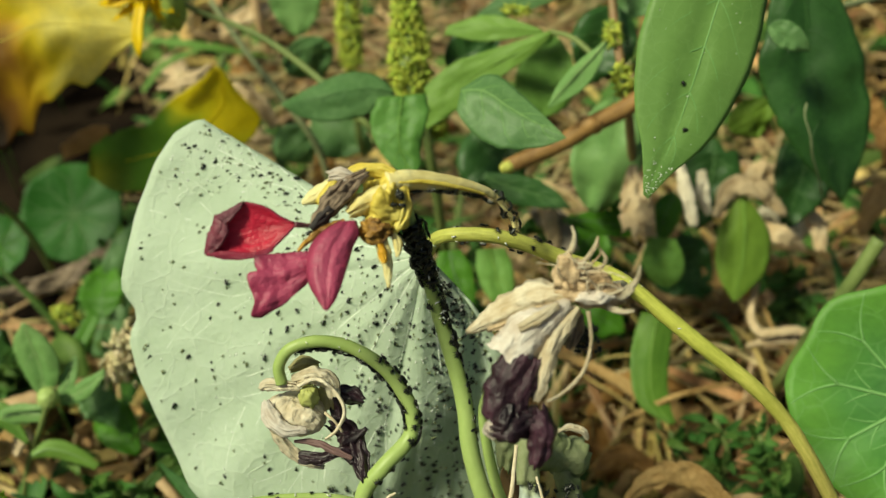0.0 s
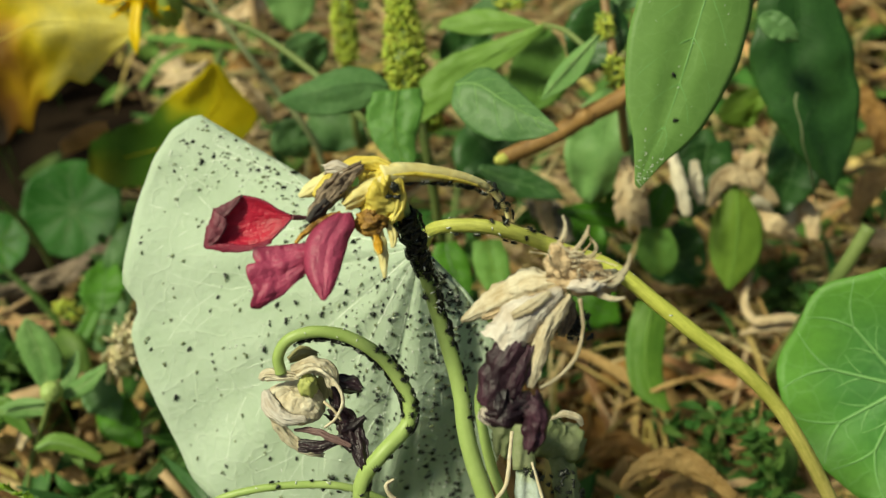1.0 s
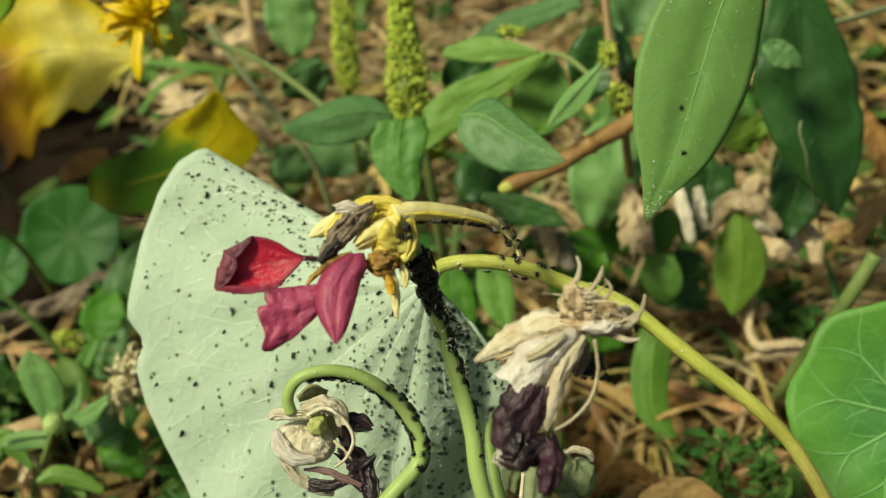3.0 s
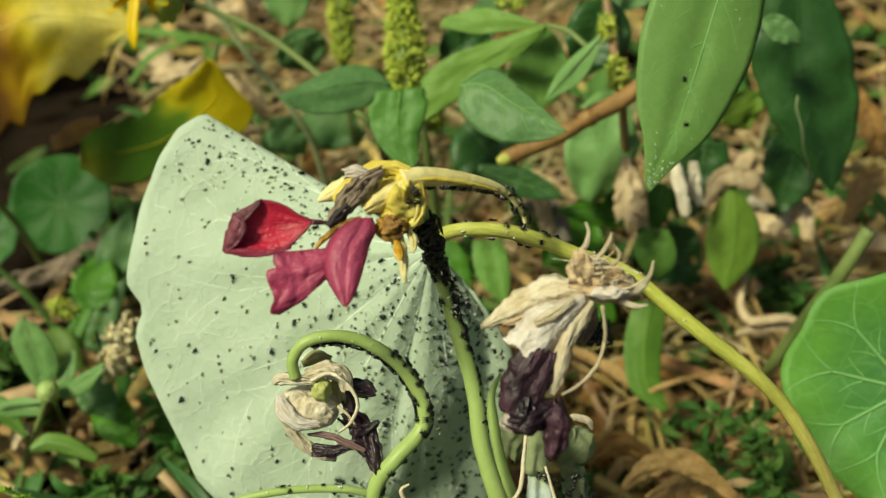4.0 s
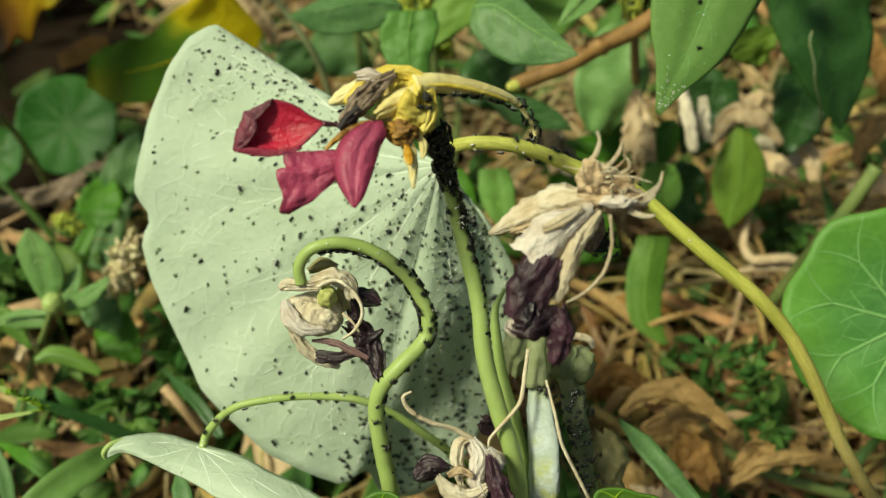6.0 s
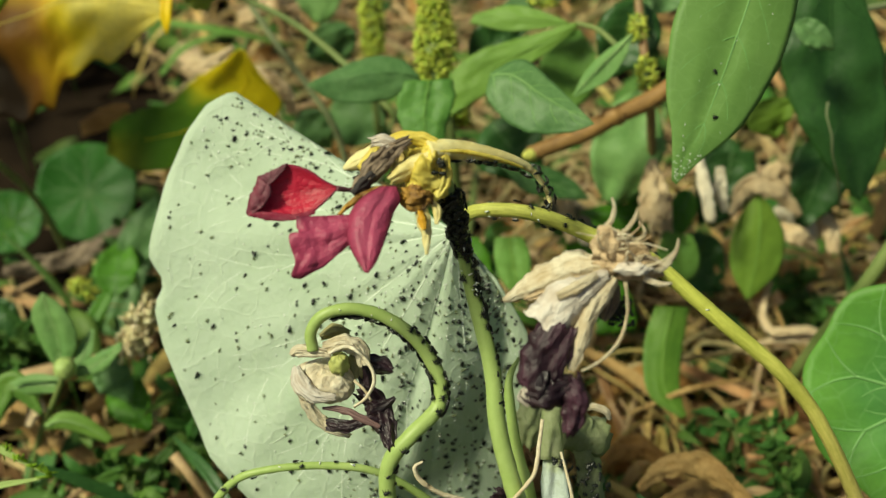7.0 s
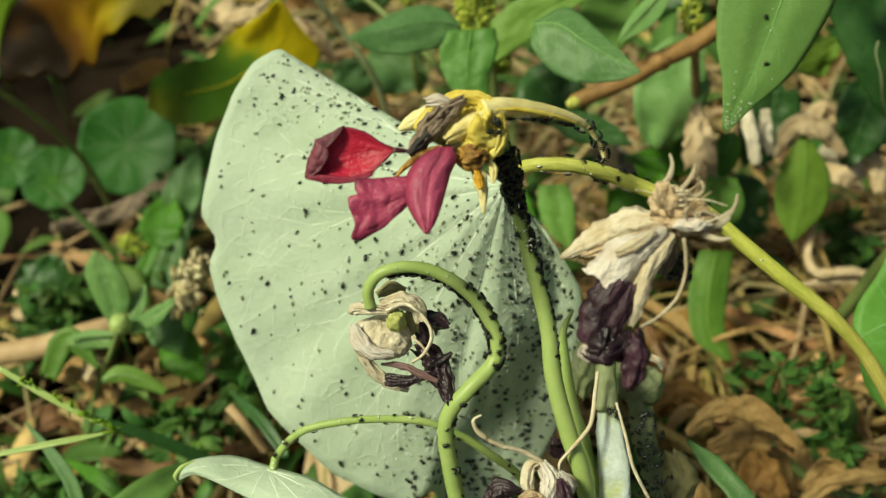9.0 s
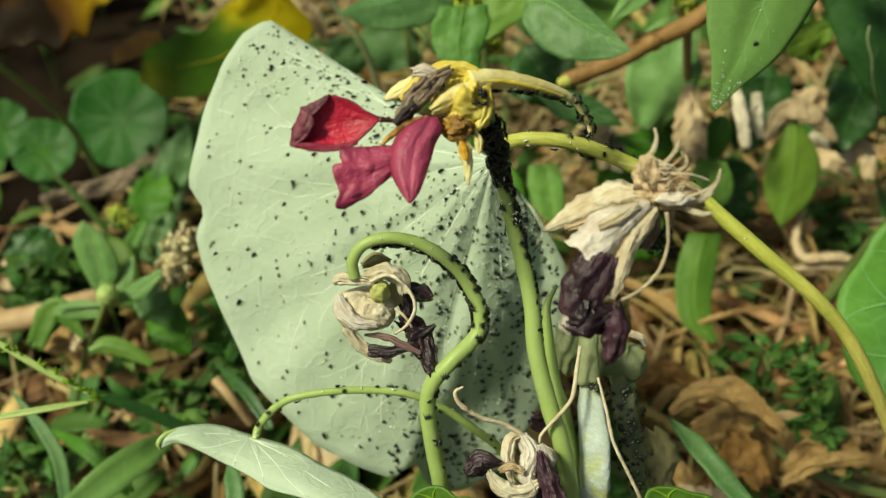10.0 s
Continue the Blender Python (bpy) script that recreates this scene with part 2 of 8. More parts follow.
MAT = {
    "leaf_under": material("pale_leaf_underside", (0.66, 0.765, 0.625), (0.555, 0.67, 0.51), 0.6, 700, 55, 0.6, 0.34, 0.25, net=0.34, net_scale=150, net_color=(0.75, 0.84, 0.70), net_relief=0.08, glow_color=(0.52, 0.68, 0.32), wrinkle=0.14, wrinkle_scale=160),
    "vein_under": material("pale_vein", (0.80, 0.88, 0.74), (0.74, 0.83, 0.67), 0.6, 800, 100, 0.1, 0.1),
    "stem": material("stem_green", (0.43, 0.55, 0.19), (0.34, 0.47, 0.13), 0.42, 900, 70, 0.25, 0.1),
    "stem_yellow": material("stem_yellow_green", (1.0, 1.0, 1.0), (0.72, 0.72, 0.66), 0.5, 1100, 90, 0.5, 0.08, streak=0.7, wear=((0.0, (0.62, 0.63, 0.15)), (0.45, (0.60, 0.62, 0.12)), (0.7, (0.60, 0.53, 0.15)), (1.0, (0.56, 0.42, 0.20)))),
    "stem_dull": material("stem_olive", (0.20, 0.26, 0.08), (0.12, 0.17, 0.05), 0.55, 900, 80),
    "bark": material("brown_bark", (0.38, 0.21, 0.07), (0.17, 0.09, 0.03), 0.6, 900, 110, 0.7),
    "aphid": material("aphid_black", (0.012, 0.014, 0.010), (0.004, 0.005, 0.004), 0.38, 900, 300, 0.05, spec=0.5),
    "skin": material("shed_skin", (0.93, 0.95, 0.90), (0.80, 0.83, 0.75), 0.6, 900, 300, 0.1),
    "petal_aged": material("petal_crimson", (1.0, 1.0, 1.0), (0.62, 0.62, 0.62), 0.4, 1500, 160, 0.5, 0.25, wrinkle=0.25, wrinkle_scale=220, streak=0.55, wear=((0.0, (0.72, 0.025, 0.075)), (0.4, (0.58, 0.022, 0.065)), (0.7, (0.34, 0.035, 0.085)), (1.0, (0.22, 0.075, 0.10)))),
    "petal_wine_aged": material("petal_wine_veined", (1.0, 1.0, 1.0), (0.62, 0.62, 0.62), 0.45, 1500, 160, 0.5, 0.22, wrinkle=0.25, wrinkle_scale=220, streak=0.55, wear=((0.0, (0.62, 0.12, 0.23)), (0.45, (0.46, 0.055, 0.135)), (0.75, (0.34, 0.04, 0.10)), (1.0, (0.17, 0.035, 0.06)))),
    "leaf_withering": material("leaf_withering", (1.0, 1.0, 1.0), (0.62, 0.62, 0.62), 0.55, 700, 60, 0.4, 0.35, 0.2, wrinkle=0.5, wrinkle_scale=110, wear=((0.0, (0.92, 0.80, 0.20)), (0.26, (0.84, 0.66, 0.045)), (0.46, (0.60, 0.36, 0.02)), (0.66, (0.22, 0.095, 0.012)), (0.88, (0.022, 0.011, 0.004)))),
    "leaf_yellowing": material("leaf_yellowing", (1.0, 1.0, 1.0), (0.62, 0.62, 0.62), 0.5, 700, 40, 0.3, 0.4, 0.2, wrinkle=0.3, wrinkle_scale=110, wear=((0.0, (0.85, 0.68, 0.03)), (0.35, (0.66, 0.60, 0.03)), (0.55, (0.17, 0.32, 0.03)), (0.8, (0.11, 0.25, 0.025)), (1.0, (0.26, 0.30, 0.03)))),
    "petal_rim": material("petal_mauve_rim", (0.27, 0.10, 0.12), (0.09, 0.028, 0.04), 0.6, 1500, 220, 0.9, wrinkle=0.8, streak=0.8),
    "yellow": material("flower_yellow", (0.90, 0.77, 0.20), (0.76, 0.58, 0.08), 0.45, 900, 140, 0.5, 0.25, stain_color=(0.60, 0.36, 0.05), stain_cut=0.72, wrinkle=0.4, wrinkle_scale=350, streak=0.35),
    "cream": material("withered_cream", (0.85, 0.77, 0.60), (0.66, 0.54, 0.36), 0.6, 900, 220, 0.8, 0.15, stain_color=(0.50, 0.34, 0.18), stain_cut=0.66, wrinkle=0.6, streak=0.8),
    "cream_yellow": material("withered_cream_yellow", (0.92, 0.84, 0.45), (0.80, 0.66, 0.24), 0.5, 900, 180, 0.5, 0.2, stain_color=(0.66, 0.44, 0.12), stain_cut=0.70, wrinkle=0.4, streak=0.35),
    "dry_brown": material("withered_brown", (0.36, 0.27, 0.19), (0.10, 0.07, 0.05), 0.7, 1200, 160, 0.7, wrinkle=0.4, wrinkle_scale=300, streak=0.8),
    "straw": material("dry_petal_straw", (0.82, 0.73, 0.55), (0.58, 0.45, 0.27), 0.65, 1200, 220, 0.7, 0.15, stain_color=(0.42, 0.28, 0.14), stain_cut=0.64, wrinkle=0.5, streak=0.8),
    "paper": material("dry_petal_pale", (0.82, 0.76, 0.68), (0.62, 0.52, 0.42), 0.65, 1200, 200, 0.8, 0.12, wrinkle=0.6, streak=0.8),
    "plum": material("dry_petal_plum", (0.034, 0.015, 0.022), (0.010, 0.005, 0.008), 0.34, 1500, 120, 0.6, spec=0.5, stain_color=(0.08, 0.036, 0.05), stain_cut=0.62, wrinkle=0.15, wrinkle_scale=300, streak=0.8),
    "plum_purple": material("dry_petal_purple", (0.085, 0.032, 0.054), (0.025, 0.010, 0.016), 0.42, 1500, 120, 0.6, 0.05, wrinkle=0.12, wrinkle_scale=300, streak=0.8),
    "green_bright": material("round_leaf_bright", (0.038, 0.16, 0.020), (0.022, 0.11, 0.013), 0.5, 700, 60, 0.2, 0.25, 0.3),
    "vein_round": material("round_leaf_vein", (0.21, 0.42, 0.14), (0.16, 0.35, 0.10), 0.5, 900, 100, 0.1, 0.1),
    "dry_grass": material("dry_grass", (0.63, 0.45, 0.19), (0.34, 0.205, 0.065), 0.65, 900, 100, 0.3, 0.2, island=0.5),
    "amber": material("amber_fold", (0.56, 0.31, 0.06), (0.14, 0.06, 0.015), 0.55, 1200, 300, 1.0, 0.05, wrinkle=1.0, streak=0.8),
    "orange": material("orange_stamen", (0.82, 0.48, 0.05), (0.60, 0.28, 0.02), 0.55, 1200, 300, 0.5, 0.1, wrinkle=0.6),
    "tan": material("dry_tan", (0.70, 0.53, 0.34), (0.38, 0.25, 0.13), 0.7, 1500, 260, 0.9, wrinkle=0.7, wrinkle_scale=600, streak=0.8),
    "olive_dry": material("dry_olive", (0.42, 0.38, 0.18), (0.26, 0.23, 0.10), 0.65, 1200, 160, 0.4, 0.15, streak=0.8),
    "mauve": material("mauve_rib", (0.22, 0.13, 0.12), (0.12, 0.065, 0.065), 0.6, 1200, 200, 0.4),
    "green_sage": material("leaf_sage", (0.195, 0.385, 0.09), (0.155, 0.31, 0.055), 0.55, 700, 60, 0.2, 0.3, 0.25, net=0.14, net_scale=300, net_relief=0.1, wrinkle=0.22, wrinkle_scale=200),
    "green_sage2": material("leaf_fresh_sage", (0.24, 0.42, 0.14), (0.16, 0.33, 0.095), 0.5, 700, 80, 0.2, 0.25, 0.35, net=0.14, net_scale=300, net_relief=0.1, wrinkle=0.22, wrinkle_scale=200),
    "green_lime2": material("leaf_pale_lime", (0.225, 0.40, 0.075), (0.17, 0.31, 0.06), 0.5, 700, 60, 0.2, 0.3, 0.3, net=0.14, net_scale=300, net_relief=0.1, wrinkle=0.22, wrinkle_scale=200),
    "green_strap": material("leaf_strap", (0.15, 0.29, 0.042), (0.09, 0.21, 0.028), 0.45, 700, 80, 0.2, 0.3, 0.35, net=0.14, net_scale=300, net_relief=0.1, wrinkle=0.22, wrinkle_scale=200),
    "red_stalk": material("reddish_stalk", (0.30, 0.16, 0.08), (0.20, 0.17, 0.06), 0.5, 900, 90, 0.2),
    "sage_stalk": material("grey_green_stalk", (0.26, 0.29, 0.15), (0.18, 0.21, 0.10), 0.6, 900, 90, 0.2),
    "grey_stalk": material("weathered_stalk", (0.28, 0.24, 0.19), (0.17, 0.14, 0.11), 0.7, 900, 120, 0.3),
    "straw_pale": material("bleached_straw", (0.80, 0.72, 0.58), (0.6, 0.52, 0.38), 0.65, 900, 120, 0.3),
    "straw_loose": material("loose_bleached_straw", (0.72, 0.57, 0.33), (0.48, 0.34, 0.16), 0.65, 900, 120, 0.3, 0.15, island=0.4),
    "cup_green": material("flower_cup_green", (0.42, 0.54, 0.12), (0.3, 0.42, 0.08), 0.5, 900, 200, 0.2, 0.1),
    "weed_fresh": material("weed_fresh", (0.125, 0.245, 0.055), (0.06, 0.15, 0.03), 0.6, 700, 80, 0.2, 0.25, 0.2, island=0.35),
    "litter_pale": material("dry_leaf_pale", (0.84, 0.67, 0.44), (0.60, 0.43, 0.24), 0.65, 1200, 120, 0.8, 0.2, wrinkle=0.5, wrinkle_scale=250),
    "char": material("charred_petal", (0.05, 0.04, 0.038), (0.02, 0.016, 0.016), 0.7, 1200, 250, 0.6),
    "green_round": material("round_leaf_green", (1.0, 1.0, 1.0), (0.70, 0.72, 0.68), 0.5, 700, 45, 0.3, 0.25, 0.35, net=0.30, net_scale=170, net_color=(0.19, 0.40, 0.12), net_relief=0.1, wrinkle=0.15, wrinkle_scale=150, wear=((0.0, (0.075, 0.235, 0.065)), (0.45, (0.10, 0.29, 0.06)), (0.9, (0.145, 0.36, 0.055)))),
    "young": material("young_aphid", (0.24, 0.28, 0.14), (0.11, 0.13, 0.065), 0.5, 900, 300, 0.05),
    "ovary": material("seed_green", (0.50, 0.52, 0.18), (0.38, 0.41, 0.12), 0.5, 900, 200, 0.2, 0.1),
    "mould": material("mouldy_stalk", (0.54, 0.61, 0.60), (0.36, 0.42, 0.34), 0.85, 1500, 200, 0.5, stain_color=(0.42, 0.46, 0.20), stain_cut=0.54, wrinkle=0.1, wrinkle_scale=600),
    "grey_leaf": material("shrivelled_leaf", (0.50, 0.54, 0.32), (0.30, 0.36, 0.16), 0.7, 1200, 140, 0.6, 0.45, wrinkle=0.4),
    "green": material("leaf_green", (0.09, 0.245, 0.022), (0.055, 0.175, 0.014), 0.5, 700, 60, 0.2, 0.25, 0.3, net=0.22, net_scale=330, net_relief=0.1, wrinkle=0.25, wrinkle_scale=230),
    "green_mid": material("leaf_mid_green", (0.185, 0.34, 0.088), (0.14, 0.28, 0.066), 0.5, 700, 60, 0.3, 0.25, 0.35, net=0.22, net_scale=260, net_color=(0.24, 0.40, 0.13), net_relief=0.12),
    # dark leaf green, deepened to hold the shade on the leaves behind
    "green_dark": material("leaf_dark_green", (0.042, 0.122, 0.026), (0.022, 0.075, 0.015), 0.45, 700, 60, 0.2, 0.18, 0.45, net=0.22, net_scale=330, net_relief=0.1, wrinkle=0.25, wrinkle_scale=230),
    "green_blue": material("leaf_blue_green", (0.135, 0.26, 0.09), (0.075, 0.18, 0.055), 0.5, 700, 60, 0.2, 0.2, 0.35, net=0.22, net_scale=330, net_relief=0.1, wrinkle=0.25, wrinkle_scale=230),
    "green_lime": material("leaf_lime", (0.33, 0.52, 0.05), (0.25, 0.43, 0.035), 0.5, 700, 60, 0.3, 0.4, 0.3, wrinkle=0.2, wrinkle_scale=120),
    "green_weed": material("leaf_weed_green", (0.13, 0.30, 0.06), (0.085, 0.22, 0.04), 0.5, 700, 60, 0.2, 0.25, 0.35, net=0.14, net_scale=300, net_relief=0.1, wrinkle=0.22, wrinkle_scale=200),
    "green_olive": material("leaf_olive", (0.19, 0.31, 0.045), (0.14, 0.25, 0.035), 0.5, 700, 60, 0.2, 0.3, 0.25, net=0.14, net_scale=300, net_relief=0.1, wrinkle=0.22, wrinkle_scale=200),
    "vein": material("leaf_vein", (0.30, 0.46, 0.18), (0.23, 0.38, 0.13), 0.5, 900, 100, 0.1, 0.1),
    "vein_dark": material("leaf_vein_dim", (0.13, 0.25, 0.085), (0.09, 0.19, 0.06), 0.5, 900, 100, 0.1, 0.1),
    "gold": material("ray_yellow", (0.95, 0.72, 0.015), (0.86, 0.58, 0.01), 0.5, 900, 200, 0.2, 0.35),
    "spike": material("spike_green", (0.55, 0.62, 0.11), (0.36, 0.45, 0.055), 0.6, 900, 250, 0.3, 0.15, island=0.35),
    "seed": material("seed_straw", (0.74, 0.66, 0.44), (0.52, 0.43, 0.22), 0.65, 900, 250, 0.3, island=0.3),
    "mulch": material("dry_mulch", (0.47, 0.315, 0.115), (0.15, 0.086, 0.028), 0.75, 1200, 140, 0.6, island=0.6),
    "mulch_pale": material("pale_chips", (0.56, 0.39, 0.17), (0.33, 0.20, 0.08), 0.75, 1200, 140, 0.5, island=0.4),
    "litter": material("dry_leaf_brown", (0.56, 0.31, 0.095), (0.25, 0.12, 0.036), 0.65, 1200, 120, 0.8, 0.2, wrinkle=0.7, wrinkle_scale=250),
    "litter_tan": material("dry_leaf_tan", (0.63, 0.42, 0.175), (0.36, 0.205, 0.07), 0.65, 1200, 120, 0.8, 0.2, wrinkle=0.6, wrinkle_scale=250),
    "straw_stalk": material("straw_stalk", (0.52, 0.40, 0.20), (0.34, 0.24, 0.10), 0.6, 900, 100, 0.3, island=0.4),
    "grass": material("grass_blade", (0.12, 0.25, 0.05), (0.07, 0.17, 0.03), 0.5, 700, 80, 0.2, 0.2, island=0.3),
    "weed": material("weed_leaf", (0.105, 0.205, 0.042), (0.05, 0.125, 0.022), 0.55, 700, 80, 0.2, 0.2, 0.25, island=0.4),
    # near-black base: carries the shade of the bare patch behind the leaf
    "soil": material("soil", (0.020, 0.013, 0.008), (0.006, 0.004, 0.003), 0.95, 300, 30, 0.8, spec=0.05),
}


# ---- mesh tools ----
def mesh_from(name, verts, faces, smooth=True):
    me = bpy.data.meshes.new(name)
    me.from_pydata([tuple(v) for v in verts], [], faces)
    if smooth:
        me.polygons.foreach_set("use_smooth", [True] * len(me.polygons))
    me.update()
    return me


def part(name, geo, mat, parent, label="", kind=""):
    """Links (verts, faces), given in the world, as one mesh under parent."""
    o = Vector(parent.matrix_basis.translation) if parent.parent is None else Vector(parent.parent.matrix_basis.translation)
    ob = new(name, mesh_from(name, np.asarray(geo[0]) - np.array(o), geo[1]))
    ob.data.materials.append(MAT[mat])
    ob.parent = parent
    return tagged(ob, label, "", "", kind)


def thing(name, at, label, category, group="", kind=""):
    ob = new(name)
    ob.empty_display_size = 0.01
    ob.matrix_basis = Matrix.Translation(at)
    return tagged(ob, label, category, group, kind)


def join(*geos):
    verts, faces, n = [], [], 0
    for v, f in geos:
        verts.append(np.asarray(v, float).reshape(-1, 3))
        faces += [tuple(i + n for i in q) for q in f]
        n += len(verts[-1])
    return np.concatenate(verts), faces


def spline(pts, n=8):
    """Catmull-Rom through pts, n steps a span."""
    p = np.asarray(pts, float)
    p = np.concatenate([[2 * p[0] - p[1]], p, [2 * p[-1] - p[-2]]])
    out = []
    for i in range(1, len(p) - 2):
        a, b, c, d = p[i - 1:i + 3]
        span = np.linalg.norm(c - b)
        m0, m1 = (k * min(1.0, 1.3 * span / (np.linalg.norm(k) + 1e-12)) for k in ((c - a) / 2, (d - b) / 2))
        for t in np.linspace(0, 1, n, endpoint=False):
            out.append((2 * t**3 - 3 * t**2 + 1) * b + (t**3 - 2 * t**2 + t) * m0 + (3 * t**2 - 2 * t**3) * c + (t**3 - t**2) * m1)
    out.append(p[-2])
    return np.array(out)


def tube(pts, radii, sides=9, n=8, rough=0.0, flat=1.0):
    """A closed tube along a smooth curve; radii in metres, spread evenly along it."""
    c = spline(pts, n)
    r = np.interp(np.linspace(0, 1, len(c)), np.linspace(0, 1, len(radii)), radii)
    tan = np.gradient(c, axis=0)
    tan /= np.linalg.norm(tan, axis=1)[:, None] + 1e-12
    ref = np.array([0.3, 0.9, 0.2]) if abs(tan[0] @ [0.3, 0.9, 0.2]) < 0.85 else np.array([1.0, 0, 0])
    verts, a = [], np.cross(tan[0], ref)
    for i in range(len(c)):
        a = a - tan[i] * (a @ tan[i])
        a /= np.linalg.norm(a) + 1e-12
        b = np.cross(tan[i], a)
        for k in range(sides):
            w = 2 * math.pi * k / sides
            rr = r[i] * (1 + rough * noise.noise(Vector(c[i]) * 700 + Vector((k * 3.1, 0, 0))))
            verts.append(c[i] + rr * (math.cos(w) * a + flat * math.sin(w) * b))
    faces = []
    for i in range(len(c) - 1):
        for k in range(sides):
            q = (k + 1) % sides
            faces.append((i * sides + k, i * sides + q, (i + 1) * sides + q, (i + 1) * sides + k))
    faces += [tuple(range(sides))[::-1], tuple((len(c) - 1) * sides + k for k in range(sides))]
    return np.array(verts), faces


def slab(grid, thick, closed=False):
    """A sheet of points [rows, columns, 3] given a thickness; closed joins the last column to the first."""
    g = np.asarray(grid, float)
    nu, nv = g.shape[:2]
    du = np.gradient(g, axis=0)
    dv = (np.roll(g, -1, 1) - np.roll(g, 1, 1)) if closed else np.gradient(g, axis=1)
    nor = np.cross(du, dv)
    ln = np.linalg.norm(nor, axis=2, keepdims=True)
    nor = np.where(ln > 1e-14, nor / np.maximum(ln, 1e-14), 0)
    top, bot = (g + nor * thick / 2).reshape(-1, 3), (g - nor * thick / 2).reshape(-1, 3)
    faces, off = [], nu * nv
    cols = nv if closed else nv - 1
    for i in range(nu - 1):
        for j in range(cols):
            a, b, c, d = i * nv + j, i * nv + (j + 1) % nv, (i + 1) * nv + (j + 1) % nv, (i + 1) * nv + j
            faces.append((d, c, b, a))
            faces.append((a + off, b + off, c + off, d + off))
    rim = [(i * nv + nv - 1, (i + 1) * nv + nv - 1) for i in range(nu - 1)] + [((i + 1) * nv, i * nv) for i in range(nu - 1)] if not closed else []
    rim += [((nu - 1) * nv + (j + 1) % nv, (nu - 1) * nv + j) for j in range(cols)][::-1]
    if not closed:
        rim += [(j, j + 1) for j in range(nv - 1)]
    faces += [(a, b, b + off, a + off) for a, b in rim]
    return np.concatenate([top, bot]), faces


def unit(v):
    v = np.asarray(v, float)
    return v / (np.linalg.norm(v) + 1e-12)


PROFILES = {
    "ovate": lambda u: np.sin(np.pi * u**0.72) ** 0.85,
    "lance": lambda u: np.sin(np.pi * u**0.85) ** 1.1,
    "oval": lambda u: np.sin(np.pi * u) ** 0.6,
    "strap": lambda u: np.minimum(1, (u * 7)) ** 0.6 * np.minimum(1, (1 - u) * 3.2) ** 0.7,
    "petal": lambda u: np.sin(np.pi * np.clip(u, 0, 1) ** 1.6) ** 0.7 * 0.95 + 0.06,
}


class Blade:
    """The surface of a leaf from base to tip: S(u, v), u along the midrib, v from -1 to 1 across."""

    def __init__(self, base, tip, width, face=EYEWARD, bow=0.08, sway=0.0, fold=0.12, shape="ovate", ripple=0.05, twist=0.0, seed=0, wiggle=3.0, roll=0.0, lean=0.0, shear=0.0, fray=0.0):
        self.b, self.t, self.w = np.asarray(base, float), np.asarray(tip, float), width
        self.ax = self.t - self.b
        self.len = np.linalg.norm(self.ax)
        a = self.ax / self.len
        self.s = unit(np.cross(a, np.asarray(face, float)))
        self.n = np.cross(self.s, a)
        self.fray = fray
        self.bow, self.sway, self.fold, self.f, self.ripple, self.twist, self.seed, self.wiggle, self.roll, self.lean, self.shear = bow, sway, fold, (PROFILES[shape] if isinstance(shape, str) else lambda u: np.interp(u, np.linspace(0, 1, len(shape)), shape)), ripple, twist, seed, wiggle, roll, lean, shear

    def __call__(self, u, v, lift=0.0):
        h = self.w / 2 * float(self.f(np.float64(min(max(u, 0), 1)))) if 0 < u < 1 else 0.0
        c = self.b + self.ax * u + self.len * 4 * u * (1 - u) * (self.n * self.bow + self.s * self.sway)
        tw = self.twist * (u - 0.5)
        s, n = self.s * math.cos(tw) + self.n * math.sin(tw), self.n * math.cos(tw) - self.s * math.sin(tw)
        rip = self.ripple * self.w * (noise.noise(Vector((u * self.wiggle, v * 1.3 + self.seed * 3.7, self.seed * 1.3))) + 0.6 * abs(v) * noise.noise(Vector((u * 9, v * 0.6, self.seed * 2.1 + 5))))
        h *= 1 + 0.07 * noise.noise(Vector((u * 6, np.sign(v) * 3, self.seed + 20.5))) + 0.045 * noise.noise(Vector((u * 15, np.sign(v) * 5, self.seed + 31.5)))
        vv = v + self.lean * u * u
        c = c + self.ax * (self.fray * u**4 * noise.noise(Vector((v * 2.4, self.seed, 8.5))) + 0.5 * self.fray * u**6 * noise.noise(Vector((v * 7, self.seed, 1.5))))
        return c + self.ax / self.len * self.shear * h * v * u + s * h * (vv - self.roll * max(0, abs(v) - 0.6) * np.sign(v)) + n * (self.fold * h * abs(v) ** 1.5 + self.roll * h * max(0, abs(v) - 0.55) ** 1.3 + rip * min(1, 6 * u) + lift)

    def sheet(self, nu=26, nv=11, thick=0.0003):
        us = np.linspace(0.004, 0.996, nu)
        return slab(np.array([[self(u, v) for v in np.linspace(-1, 1, nv)] for u in us]), thick)

    def midrib(self, r=0.0004, side=1, end=0.94):
        return tube([self(u, 0, side * (0.00015 + r * 0.05)) for u in np.linspace(0.01, end, 8)], [r, r * 0.8, r * 0.25], 6, 4)

    def veins(self, count=6, r=0.0002, side=1, slant=0.22):
        out = []
        for k in range(count):
            u0 = 0.06 + 0.78 * k / count
            for s in (-1, 1):
                out.append(tube([self(min(u0 + slant * q**1.3, 0.97), s * q * 0.93, side * (0.00014 + r * 0.05)) for q in np.linspace(0, 1, 6)], [r, r * 0.7, r * 0.25], 5, 3))
        return join(*out)


